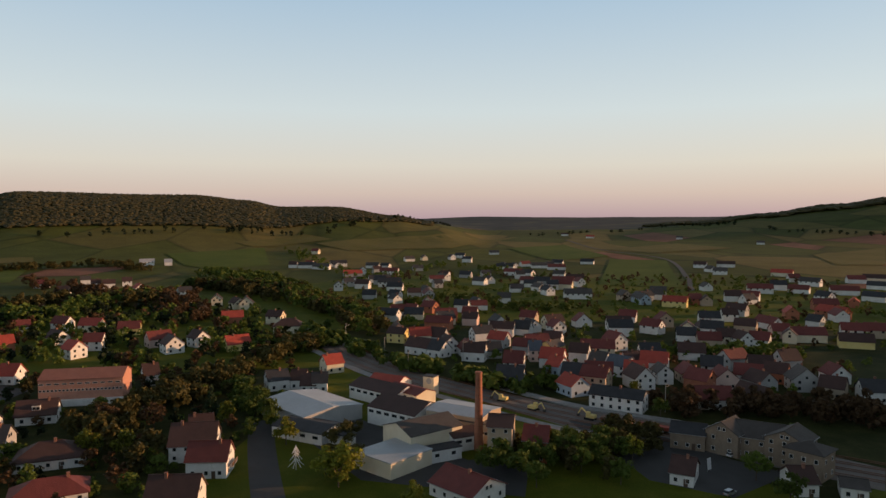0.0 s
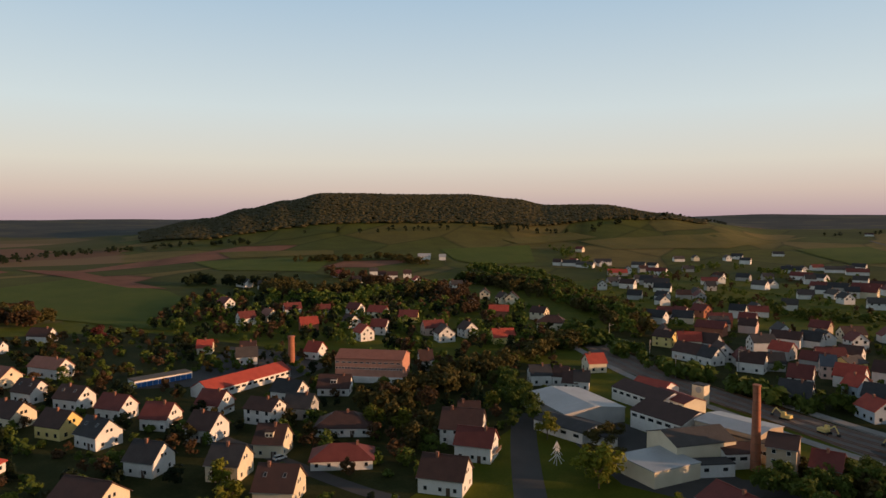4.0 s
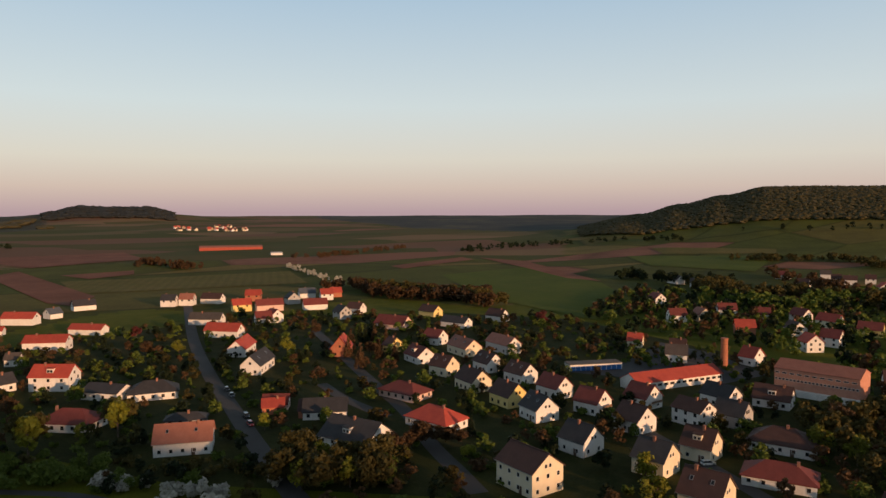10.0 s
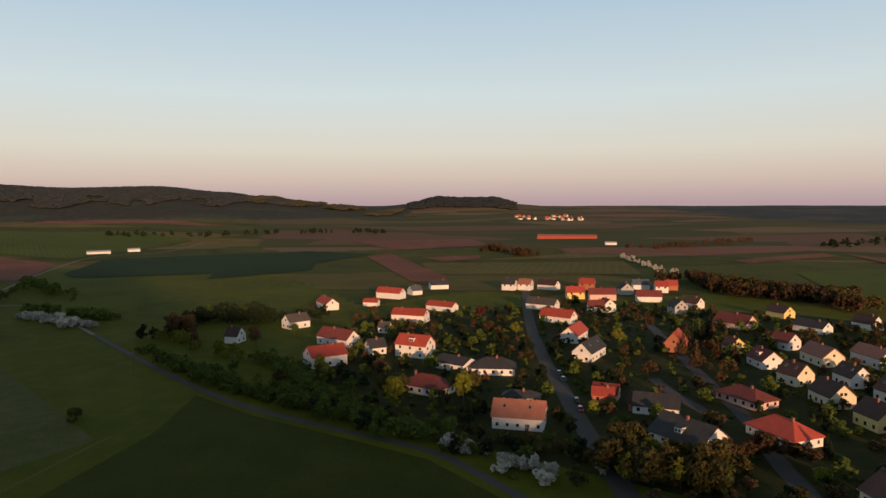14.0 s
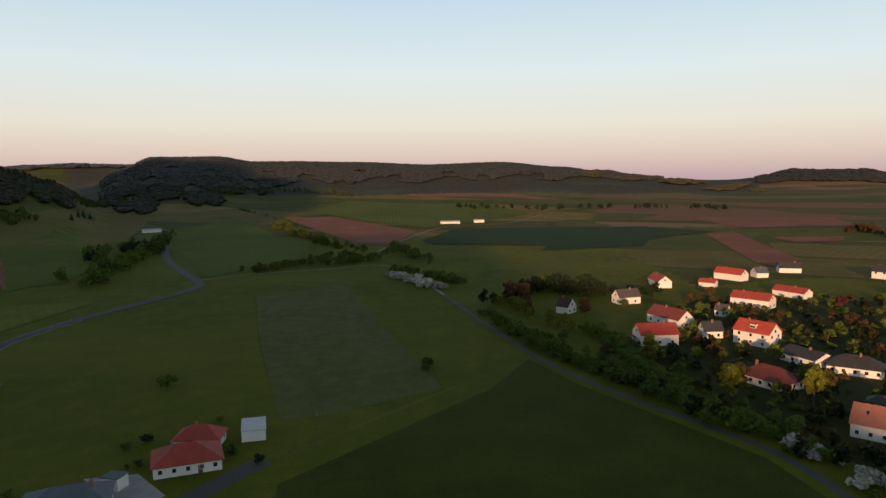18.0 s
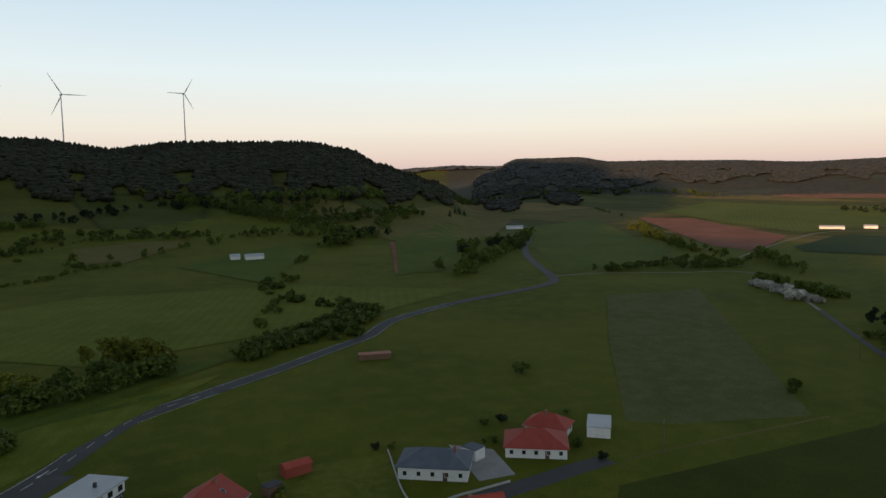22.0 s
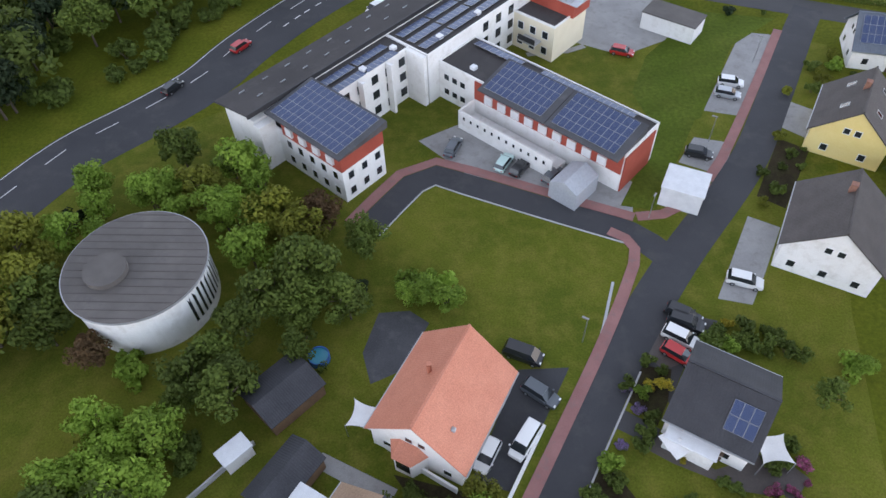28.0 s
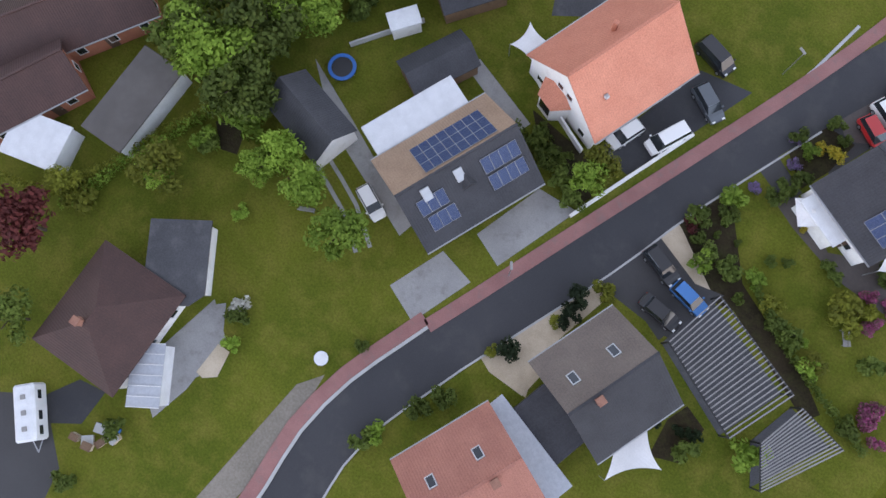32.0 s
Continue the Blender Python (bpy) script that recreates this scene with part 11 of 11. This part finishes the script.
belt("hedgerow", [(-445.6, -326.2), (-476.8, -322.7), (-512.2, -316.6)], 3, 20, 3, 6, "leaf", "oak", 115, "trees along the dirt path", 2)
belt("hedgerow", [(-225.9, -456.0), (-186.6, -375.6), (-150.7, -318.2)], 2, 14, 3, 5, "leaf", "bush", 116, "bushes along the meadow ditch", 2)
belt("tree_group", [(-388.6, -643.9), (-414.6, -663.6), (-428.6, -662.0)], 4, 9, 11, 14, "leaf", "oak", 117, "broad old trees in the pasture", 2)
belt("tree_group", [(-709.5, -811.1), (-779.1, -873.9), (-832.3, -911.9)], 3, 6, 9, 12, "leaf_dark", "spruce", 118, "small group of dark conifers", 2)
belt("hedgerow", [(-122.1, -275.9), (-137.9, -281.8), (-162.8, -296.6), (-184.4, -305.0), (-196.5, -309.8)], 3, 60, 4, 6, "leaf", "bush", 119, "dense hedge beside the country road", 2)
belt("hedgerow", [(-203.3, -306.6), (-218.7, -311.2)], 2, 8, 5, 7, "leaf", "oak", 120, "round bushes beside the country road", 2)
belt("hedgerow", [(-462.5, -216.1), (-445.0, -190.8), (-416.8, -167.0)], 4, 22, 3, 6, "blossom", "bush", 121, "white-flowering shrubs at the track", 2)
belt("tree_group", [(-640.1, -293.1), (-562.8, -236.2), (-570.2, -223.7)], 6, 16, 8, 11, "leaf", "oak", 122, "trees where the tracks meet", 2)
belt("hedgerow", [(-515.4, -317.2), (-566.1, -317.0), (-542.9, -270.1)], 5, 26, 4, 8, "leaf", "oak", 123, "trees below the ploughed field", 2)
belt("hedgerow", [(-862.6, -591.1), (-775.6, -494.9), (-659.2, -383.5), (-619.7, -327.4)], 5, 30, 3, 6, "leaf_olive", "bush", 124, "shrubs along the ploughed field", 2)
belt("tree_group", [(-782.0, -946.5), (-1220.3, -1304.6), (-1272.6, -1236.8), (-1384.4, -1221.0), (-1464.9, -1170.2), (-1547.3, -1116.2), (-1662.0, -1021.8), (-1608.8, -850.3)], 26, 190, 8, 12, "leaf", "oak", 125, "dark wood at the foot of the ridge", 3)
belt("tree_group", [(-378.0, -868.4), (-396.8, -815.7), (-416.5, -755.7), (-467.0, -748.1), (-541.0, -777.5)], 14, 80, 7, 11, "leaf", "oak", 126, "dark thicket on the lower slope", 3)
belt("tree_group", [(-406.9, -947.1), (-459.9, -912.5), (-534.2, -879.3), (-657.0, -913.1)], 18, 110, 8, 12, "leaf", "oak", 127, "dark trees under the wooded ridge", 3)
belt("tree_row", [(-385.6, -105.5), (-381.3, -90.3)], 3, 8, 10, 14, "leaf_brown", "poplar", 128, "tall russet conifers at the garden edge", 1)
belt("tree_row", [(-422.8, -89.2), (-452.3, -79.2), (-441.6, -58.9)], 4, 14, 8, 11, "leaf_dark", "oak", 129, "dark trees behind the first houses", 2)
belt("hedgerow", [(-320.3, -89.4), (-292.7, -70.0), (-267.1, -47.7), (-249.0, -27.0), (-231.6, -14.5), (-221.2, -5.5)], 5, 80, 3, 6, "leaf", "oak", 130, "overgrown hedge along the farm track", 1)
belt("tree_row", [(-243.5, 7.9), (-246.2, 11.0), (-238.9, 12.6)], 1.5, 4, 11, 14, "leaf_bronze", "birch", 131, "tall yellow-green birches by a house", 1)
belt("tree_row", [(-247.2, 35.5), (-248.3, 39.9)], 1.5, 3, 11, 13, "leaf_bronze", "birch", 132, "tall birches before a house", 1)
belt("hedgerow", [(-197.9, 24.9), (-183.0, 37.1), (-174.5, 47.7), (-176.4, 63.6)], 2, 12, 3, 4.5, "blossom", "bush", 133, "white-flowering shrubs at the estate edge", 1)
belt("tree_row", [(-173.9, 61.1), (-165.8, 66.9), (-160.9, 77.4), (-157.0, 86.6)], 4, 16, 8, 11, "leaf_bronze", "oak", 134, "broad trees at the near edge of the estate", 1)
belt("tree_row", [(-371.0, -116.2), (-393.4, -104.4), (-432.8, -93.6), (-419.9, -65.3), (-428.0, -23.6)], 6, 50, 6, 10, "leaf_dark", "oak", 135, "dark trees behind the gardens", 2)
belt("tree_row", [(-323.4, 161.3), (-342.2, 180.9), (-332.4, 186.4)], 2, 6, 9, 12, "leaf_dark", "spruce", 136, "dark spruces beside the red house", 1)
belt("tree_row", [(-562.1, 302.2), (-521.8, 306.9), (-483.6, 319.5), (-445.9, 332.9), (-415.6, 333.3)], 6, 50, 9, 13, "leaf_bronze", "oak", 137, "tall trees along the edge of the estate", 2)
belt("hedgerow", [(-328.6, -47.9), (-293.9, -32.2), (-248.7, -12.4), (-220.5, 0.9), (-205.0, 20.7), (-192.1, 32.3)], 6, 120, 3, 6, "leaf", "oak", 138, "dense garden hedge above the meadow track", 1)
belt("tree_row", [(-497.3, 565.7), (-508.1, 597.7), (-478.9, 580.4)], 4, 10, 10, 13, "leaf_dark", "oak", 139, "dark trees by a field corner", 2)
belt("tree_group", [(-342.2, 493.1), (-296.4, 482.9), (-259.6, 471.2), (-266.2, 561.2), (-248.2, 577.4), (-247.2, 636.7)], 14, 90, 9, 13, "leaf", "oak", 140, "tall trees round the hill houses", 3)
belt("tree_group", [(-241.5, 708.0), (-193.0, 683.2), (-151.5, 662.3), (-122.0, 638.7)], 16, 90, 9, 13, "leaf", "oak", 141, "wooded slope above the railway", 3)
belt("tree_group", [(-231.8, 695.2), (-181.4, 675.1), (-133.6, 637.9)], 18, 50, 9, 13, "leaf_bronze", "oak", 142, "dusk-toned wood above the railway", 3)
belt("tree_row", [(-524.5, 279.4), (-484.2, 291.8), (-460.7, 313.0), (-407.9, 317.0)], 7, 44, 8, 12, "leaf_brown", "oak", 143, "russet trees at the field edge", 3)
belt("tree_row", [(-184.9, 71.5), (-170.1, 80.0), (-162.5, 90.2)], 4, 14, 8, 11, "leaf_bronze", "oak", 144, "broad trees before the estate", 1)
belt("tree_row", [(-121.1, 251.6), (-97.8, 215.8), (-83.4, 199.9)], 8, 22, 5, 9, "leaf_bronze", "oak", 145, "garden trees between the estate rows", 2)
belt("tree_row", [(-170.5, 100.0), (-179.2, 110.9), (-164.2, 124.8)], 3, 10, 5, 8, "leaf_brown", "oak", 146, "russet garden trees beside the street", 1)
belt("tree_row", [(-33.1, 205.7), (-26.4, 222.6), (-26.1, 192.0)], 4, 12, 4, 6.5, "leaf_bronze", "oak", 147, "trees beside the works hall", 1)
belt("tree_row", [(-59.8, 242.7), (-73.3, 269.4), (-83.1, 287.6), (-52.5, 220.5)], 6, 34, 4, 8, "leaf", "oak", 148, "dense trees along the works street", 1)
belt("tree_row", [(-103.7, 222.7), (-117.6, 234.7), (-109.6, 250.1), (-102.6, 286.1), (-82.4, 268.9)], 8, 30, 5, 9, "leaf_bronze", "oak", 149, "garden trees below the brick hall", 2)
belt("tree_row", [(-279.3, 868.5), (-199.1, 736.7), (-138.5, 631.8), (-93.3, 553.3), (-58.1, 491.9), (-42.7, 420.5)], 12, 110, 8, 12, "leaf", "oak", 150, "dense trees along the railway cutting", 3)
belt("tree_row", [(-70.5, 440.2), (-73.8, 363.9), (-93.9, 396.8), (-58.0, 381.5)], 8, 40, 5, 9, "leaf", "oak", 151, "trees on the railway bank", 2)
belt("tree_row", [(29.0, 210.5), (39.2, 201.7), (54.9, 212.7), (66.8, 218.8), (41.3, 188.8)], 7, 50, 4, 8, "leaf_bronze", "oak", 152, "garden trees before the station", 2)
belt("tree_row", [(117.0, 349.5), (144.9, 351.6), (172.9, 353.8), (182.5, 341.6)], 10, 60, 4, 8, "leaf", "oak", 153, "garden trees between old houses", 3)
belt("tree_row", [(-15.0, 559.0), (8.5, 599.1), (38.0, 601.4), (56.7, 546.6), (93.8, 533.0), (136.8, 536.1)], 12, 80, 4, 8, "leaf", "oak", 154, "garden trees on the village slope", 3)
belt("tree_row", [(-249.8, 1237.8), (-121.5, 902.0), (-56.0, 822.2), (14.2, 1013.4), (87.6, 920.2), (147.7, 841.9)], 16, 110, 5, 9, "leaf", "oak", 155, "garden trees of the upper village", 3)
# ---- trees between the houses ----
TOWN = [(-68.6, 441.0), (-15.1, 330.3), (63.9, 259.1), (113.3, 223.3), (153.2, 212.8), (428.3, 553.7), (431.8, 793.7), (13.4, 899.9), (-118.0, 821.8), (-101.3, 601.5)]
HILL = [(-84.0, 421.2), (-112.6, 521.6), (-326.0, 562.3), (-418.1, 481.6), (-329.1, 330.9), (-177.6, 321.3), (-85.4, 331.2)]
ESTATE = [(-68.5, 150.7), (-55.2, 330.8), (-177.8, 311.3), (-329.1, 330.9), (-481.3, 156.0), (-430.0, -5.0), (-259.5, -43.3), (-170.4, 38.4), (-119.8, 110.2)]
for poly, n, h0, h1, fol, kind, seed in ((TOWN, 300, 3, 7, "leaf", "oak", 21), (TOWN, 220, 3, 7, "leaf_brown", "oak", 22), (TOWN, 260, 1.5, 3, "leaf", "bush", 23),
                                         (HILL, 230, 5, 9, "leaf", "oak", 24), (HILL, 130, 5, 9, "leaf_brown", "oak", 25), (HILL, 160, 5, 10, "leaf_dark", "oak", 29),
                                         (ESTATE, 240, 3, 7, "leaf", "oak", 26), (ESTATE, 200, 3, 6, "leaf_brown", "oak", 27), (ESTATE, 700, 1.2, 3, "leaf", "bush", 28),
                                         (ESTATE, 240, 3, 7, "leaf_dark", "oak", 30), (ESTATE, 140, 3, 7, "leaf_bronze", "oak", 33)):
    spots = fill(poly, n, h0, h1, seed, -1.2 if kind == "bush" else 2.0 if poly is HILL else 0.6)
    thicket("garden_trees", fol, spots, kind, f"{LOOKS[fol]} garden trees between village houses", 2 if poly is ESTATE else 3, seed)
# the wood and shrubs beside the country road, close by
for poly, n, h0, h1, fol, kind, seed in (
        ([(30, -132), (75, -86), (120, -90), (120, -190), (50, -180)], 46, 8, 13, "leaf", "oak", 31),
        ([(35, -130), (80, -84), (120, -100), (110, -190), (50, -180)], 34, 8, 12, "leaf_dark", "oak", 32),
        ([(25, -118), (70, -62), (95, -80), (60, -140)], 60, 2, 5, "leaf", "bush", 33),
        ([(79.4, -51.1), (65.8, -59.5), (54.6, -53.8), (50.0, -42.3), (59.7, -39.6), (70.9, -44.4)], 16, 6, 10, "leaf_olive", "oak", 34),
        ([(20, -60), (38, -38), (30, -30), (14, -46)], 12, 5, 8, "leaf", "oak", 35),
        ([(30, -68), (52, -70), (56, -58), (34, -60)], 10, 4, 8, "leaf_bright", "oak", 36),
        ([(26, -30), (44, -34), (48, -12), (30, -24)], 12, 5, 8, "leaf_bright", "oak", 37),
        ([(-17.7, -37.8), (-20.0, -42.4), (-23.5, -41.9), (-22.4, -37.8), (-20.7, -34.7)], 9, 0.5, 1.1, "leaf", "bush", 61),
        ([(-19.9, -38.8), (-22.6, -41.8), (-23.4, -39.9), (-21.1, -36.7)], 3, 0.5, 1, "petal_yellow", "bush", 62),
        ([(-17.7, -37.8), (-20.0, -42.4), (-20.4, -39.5), (-19.0, -36.4)], 4, 0.4, 0.8, "petal_mauve", "bush", 63),
        ([(-10.9, -25.3), (-12.8, -28.6), (-14.8, -30.2), (-19.5, -23.0), (-21.7, -19.7), (-18.6, -19.2)], 22, 0.6, 1.6, "leaf", "bush", 64),
        ([(-11.3, -25.8), (-14.8, -29.7), (-18.0, -24.4)], 4, 0.6, 1.2, "red_leaf", "bush", 65),
        ([(-28.7, -49.0), (-31.9, -50.0), (-37.6, -46.6), (-33.9, -43.5), (-29.3, -45.9)], 10, 1, 2.2, "leaf", "bush", 66),
        ([(-28.9, -45.8), (-31.4, -44.6), (-31.7, -43.1), (-29.6, -43.8)], 3, 0.8, 1.4, "petal_yellow", "bush", 67),
        ([(-31.3, -28.1), (-35.5, -30.8), (-35.6, -28.7), (-32.3, -23.8)], 6, 0.6, 1.2, "petal_pink", "bush", 68),
        ([(-28.9, -26.1), (-31.6, -27.3), (-32.3, -23.5), (-29.3, -23.0)], 6, 0.8, 1.8, "leaf_olive", "bush", 69),
        ([(-18.8, -20.4), (-19.6, -22.6), (-29.9, -16.5), (-32.3, -14.4), (-31.2, -13.0)], 22, 0.7, 1.8, "leaf", "bush", 70),
        ([(-22.2, -22.1), (-27.4, -20.3), (-30.7, -18.6), (-29.0, -16.9)], 6, 0.8, 1.6, "leaf_bright", "bush", 71),
        ([(-35.1, -15.1), (-36.4, -19.4), (-38.7, -13.7), (-36.3, -14.0)], 6, 0.8, 1.6, "petal_pink", "bush", 72),
        ([(-18.5, -4.9), (-20.6, -8.5), (-23.6, -5.9), (-20.9, -2.9)], 8, 0.5, 1.2, "leaf_dark", "bush", 73),
        ([(0.0, -3.0), (-1.9, -6.2), (-5.0, -13.4), (-8.2, -15.1), (-6.7, -10.7), (-3.8, -4.1)], 8, 0.6, 1.7, "leaf_dark", "bush", 74),
        ([(11.6, -53.6), (7.1, -56.7), (1.4, -54.4), (3.9, -49.3), (8.2, -49.1)], 3, 2.5, 4, "leaf_bright", "bush", 75),
        ([(8.1, -27.7), (-1.2, -21.6), (-2.0, -23.0), (4.8, -27.6)], 12, 0.6, 1.4, "leaf", "bush", 76),
        ([(20.9, -56.7), (13.6, -55.7), (13.9, -51.0), (18.8, -52.5)], 6, 1.2, 2.4, "leaf_dark", "bush", 77),
        ([(28.9, -35.7), (26.0, -39.9), (25.2, -33.6), (27.1, -33.0)], 6, 1, 2, "leaf", "bush", 78),
        ([(-68.3, -90.7), (-79.2, -87.3), (-67.3, -67.8), (-57.6, -65.4)], 14, 1.5, 3.5, "leaf", "bush", 79),
        ([(-65.5, -84.3), (-72.8, -78.5), (-66.4, -68.0), (-59.0, -67.6)], 7, 2.5, 4.5, "leaf_bright", "bush", 80),
        ([(-40.5, -70.5), (-46.9, -83.0), (-50.8, -80.3), (-43.9, -68.1)], 9, 0.6, 1.6, "leaf", "bush", 81),
        ([(-57.9, -104.6), (-63.1, -105.2), (-56.2, -90.7), (-51.6, -90.4)], 7, 0.6, 1.8, "leaf_olive", "bush", 82),
        ([(-86.8, -91.1), (-109.2, -84.2), (-103.7, -79.8), (-83.2, -86.2)], 14, 1, 2.2, "leaf", "bush", 83),
        ([(-84.4, -108.2), (-93.1, -106.8), (-89.0, -99.3), (-80.3, -99.8)], 8, 0.8, 1.8, "leaf_bronze", "bush", 84),
        ([(-55.4, -128.3), (-64.4, -126.8), (-68.6, -121.1), (-60.6, -115.7), (-53.1, -119.3)], 9, 1.2, 2.6, "leaf", "bush", 85),
        ([(-134.6, -145.1), (-141.7, -144.9), (-128.8, -127.4), (-121.3, -126.2)], 6, 0.8, 1.8, "leaf", "bush", 86),
        ([(-46.3, -125.4), (-52.7, -124.9), (-49.4, -116.6), (-44.9, -118.1)], 6, 1, 2.2, "leaf_dark", "bush", 87),
        ([(38.1, -31.4), (31.9, -31.6), (26.4, -27.4), (32.8, -26.4)], 6, 1.2, 2.6, "leaf", "bush", 88),
        ([(-12, -22), (-36, -20), (-38, -46), (-22, -42)], 26, 0.8, 1.8, "leaf", "bush", 38),
        ([(-46.0, -120.0), (-109.1, -105.0), (-99.7, -88.3), (-60, -94)], 20, 1, 2.4, "leaf", "bush", 39)):
    for x, y, h in fill(poly, n, h0, h1, seed, 1.2):
        plant(kind, fol, x, y, h)


thicket("roadside_wood", "leaf", fill([(32, -134), (80, -86), (190, -120), (260, -260), (60, -300), (10, -200)], 330, 7, 13, 41, 0.3), "oak", "dense green trees of a roadside wood", 1, 41)
thicket("roadside_wood", "leaf_dark", fill([(40, -140), (90, -90), (190, -130), (260, -260), (60, -300)], 200, 7, 12, 42, 0.3), "oak", "dark green trees of a roadside wood", 1, 42)

# ---- wind turbines on the ridge ----
def turbine(az, r, hub, blade, turn):
    p = way(az) * r
    e = thing("wind_turbine", p.x, p.y, az + 20, "white three-bladed wind turbine on the wooded ridge", "wind turbine", "wind turbines")
    z0 = ground_z(p.x, p.y)
    H = hub - z0
    mk("tower", *tube(0, 0, -1, H, 1.7, 0.9, 12), M["steel_white"], e)
    mk("nacelle", *bevelled(-1.8, 1.8, -5, 3, H, H + 3.4, 0.5), M["steel_white"], e)
    hubp = mk("rotor_hub", *tube(0, 0, -1, 1, 1.5, 1.0, 12), M["steel_white"], e)
    hubp.matrix_basis = pose(0, -6, H + 1.7, 90, 0, 0)
    for k in range(3):
        a = radians(turn + 120 * k)
        c, s = math.sin(a), math.cos(a)
        tip, mid = (blade * c, blade * s), (blade * 0.25 * c, blade * 0.25 * s)
        px, pz = s, -c
        v = []
        for (x, z), w in (((0, 0), 0.7), (mid, 1.2), (tip, 0.25)):
            for q, y in ((-1, -6.3), (1, -6.3), (1, -5.9), (-1, -5.9)):
                v.append((x + px * w * q, y, H + 1.7 + z + pz * w * q))
        f = [(0, 1, 2, 3), (11, 10, 9, 8)]
        for i in (0, 4):
            f += [(i + j, i + (j + 1) % 4, i + 4 + (j + 1) % 4, i + 4 + j) for j in range(4)]
        mk("blade", v, f, M["steel_white"], e)


for az, r, el, b, turn in ((159.7, 1750, 6.92, 40, 30), (168.0, 1700, 6.53, 50, -32), (172.4, 2000, 5.92, 48, 35), (175.06, 2900, 4.56, 46, 50), (176.68, 2500, 5.07, 46, 15)):
    turbine(az, r, EYE + r * math.tan(radians(el)), b, turn)

# ---- far hamlet, long red building, farm sheds ----
rh = random.Random(4)
for i in range(34):
    a, r = rh.uniform(71.7, 77.5), rh.uniform(2150, 2480)
    p = way(a) * r
    e = thing("far_house", p.x, p.y, rh.uniform(0, 180), "small sunlit pale house with red roof far off", "house", "houses of the far hamlet")
    L, W = rh.uniform(9, 14), 8
    mk("wall", *gable_body(L, W, 4.5, 9), M[("cream", "tan", "white")[i % 3]], e)
    for s in (-1, 1):
        mk("roof_slope", *roof_slab(L, W, 4.5, 9, s), M["r_red" if i % 3 else "r_brown"], e)
p = way(73.0) * 1315
hall(p.x, p.y, 73.0, 110, 22, 5, 8, "redclad", "r_salmon", 0, note="long red farm building far out in fields", group="farm buildings")
p = way(128.6) * 980
for az, r, L in ((109.9, 1080, 30), (107.5, 1110, 16), (133.5, 1020, 24), (156.4, 637, 8), (154.9, 634, 16), (69.5, 1150, 18)):
    p = way(az) * r
    hall(p.x, p.y, az + 8, L, 9, 3.4, 5, "white", "r_metal", 0, name="farm_shed", note="pale farm shed out in the fields", group="farm buildings")
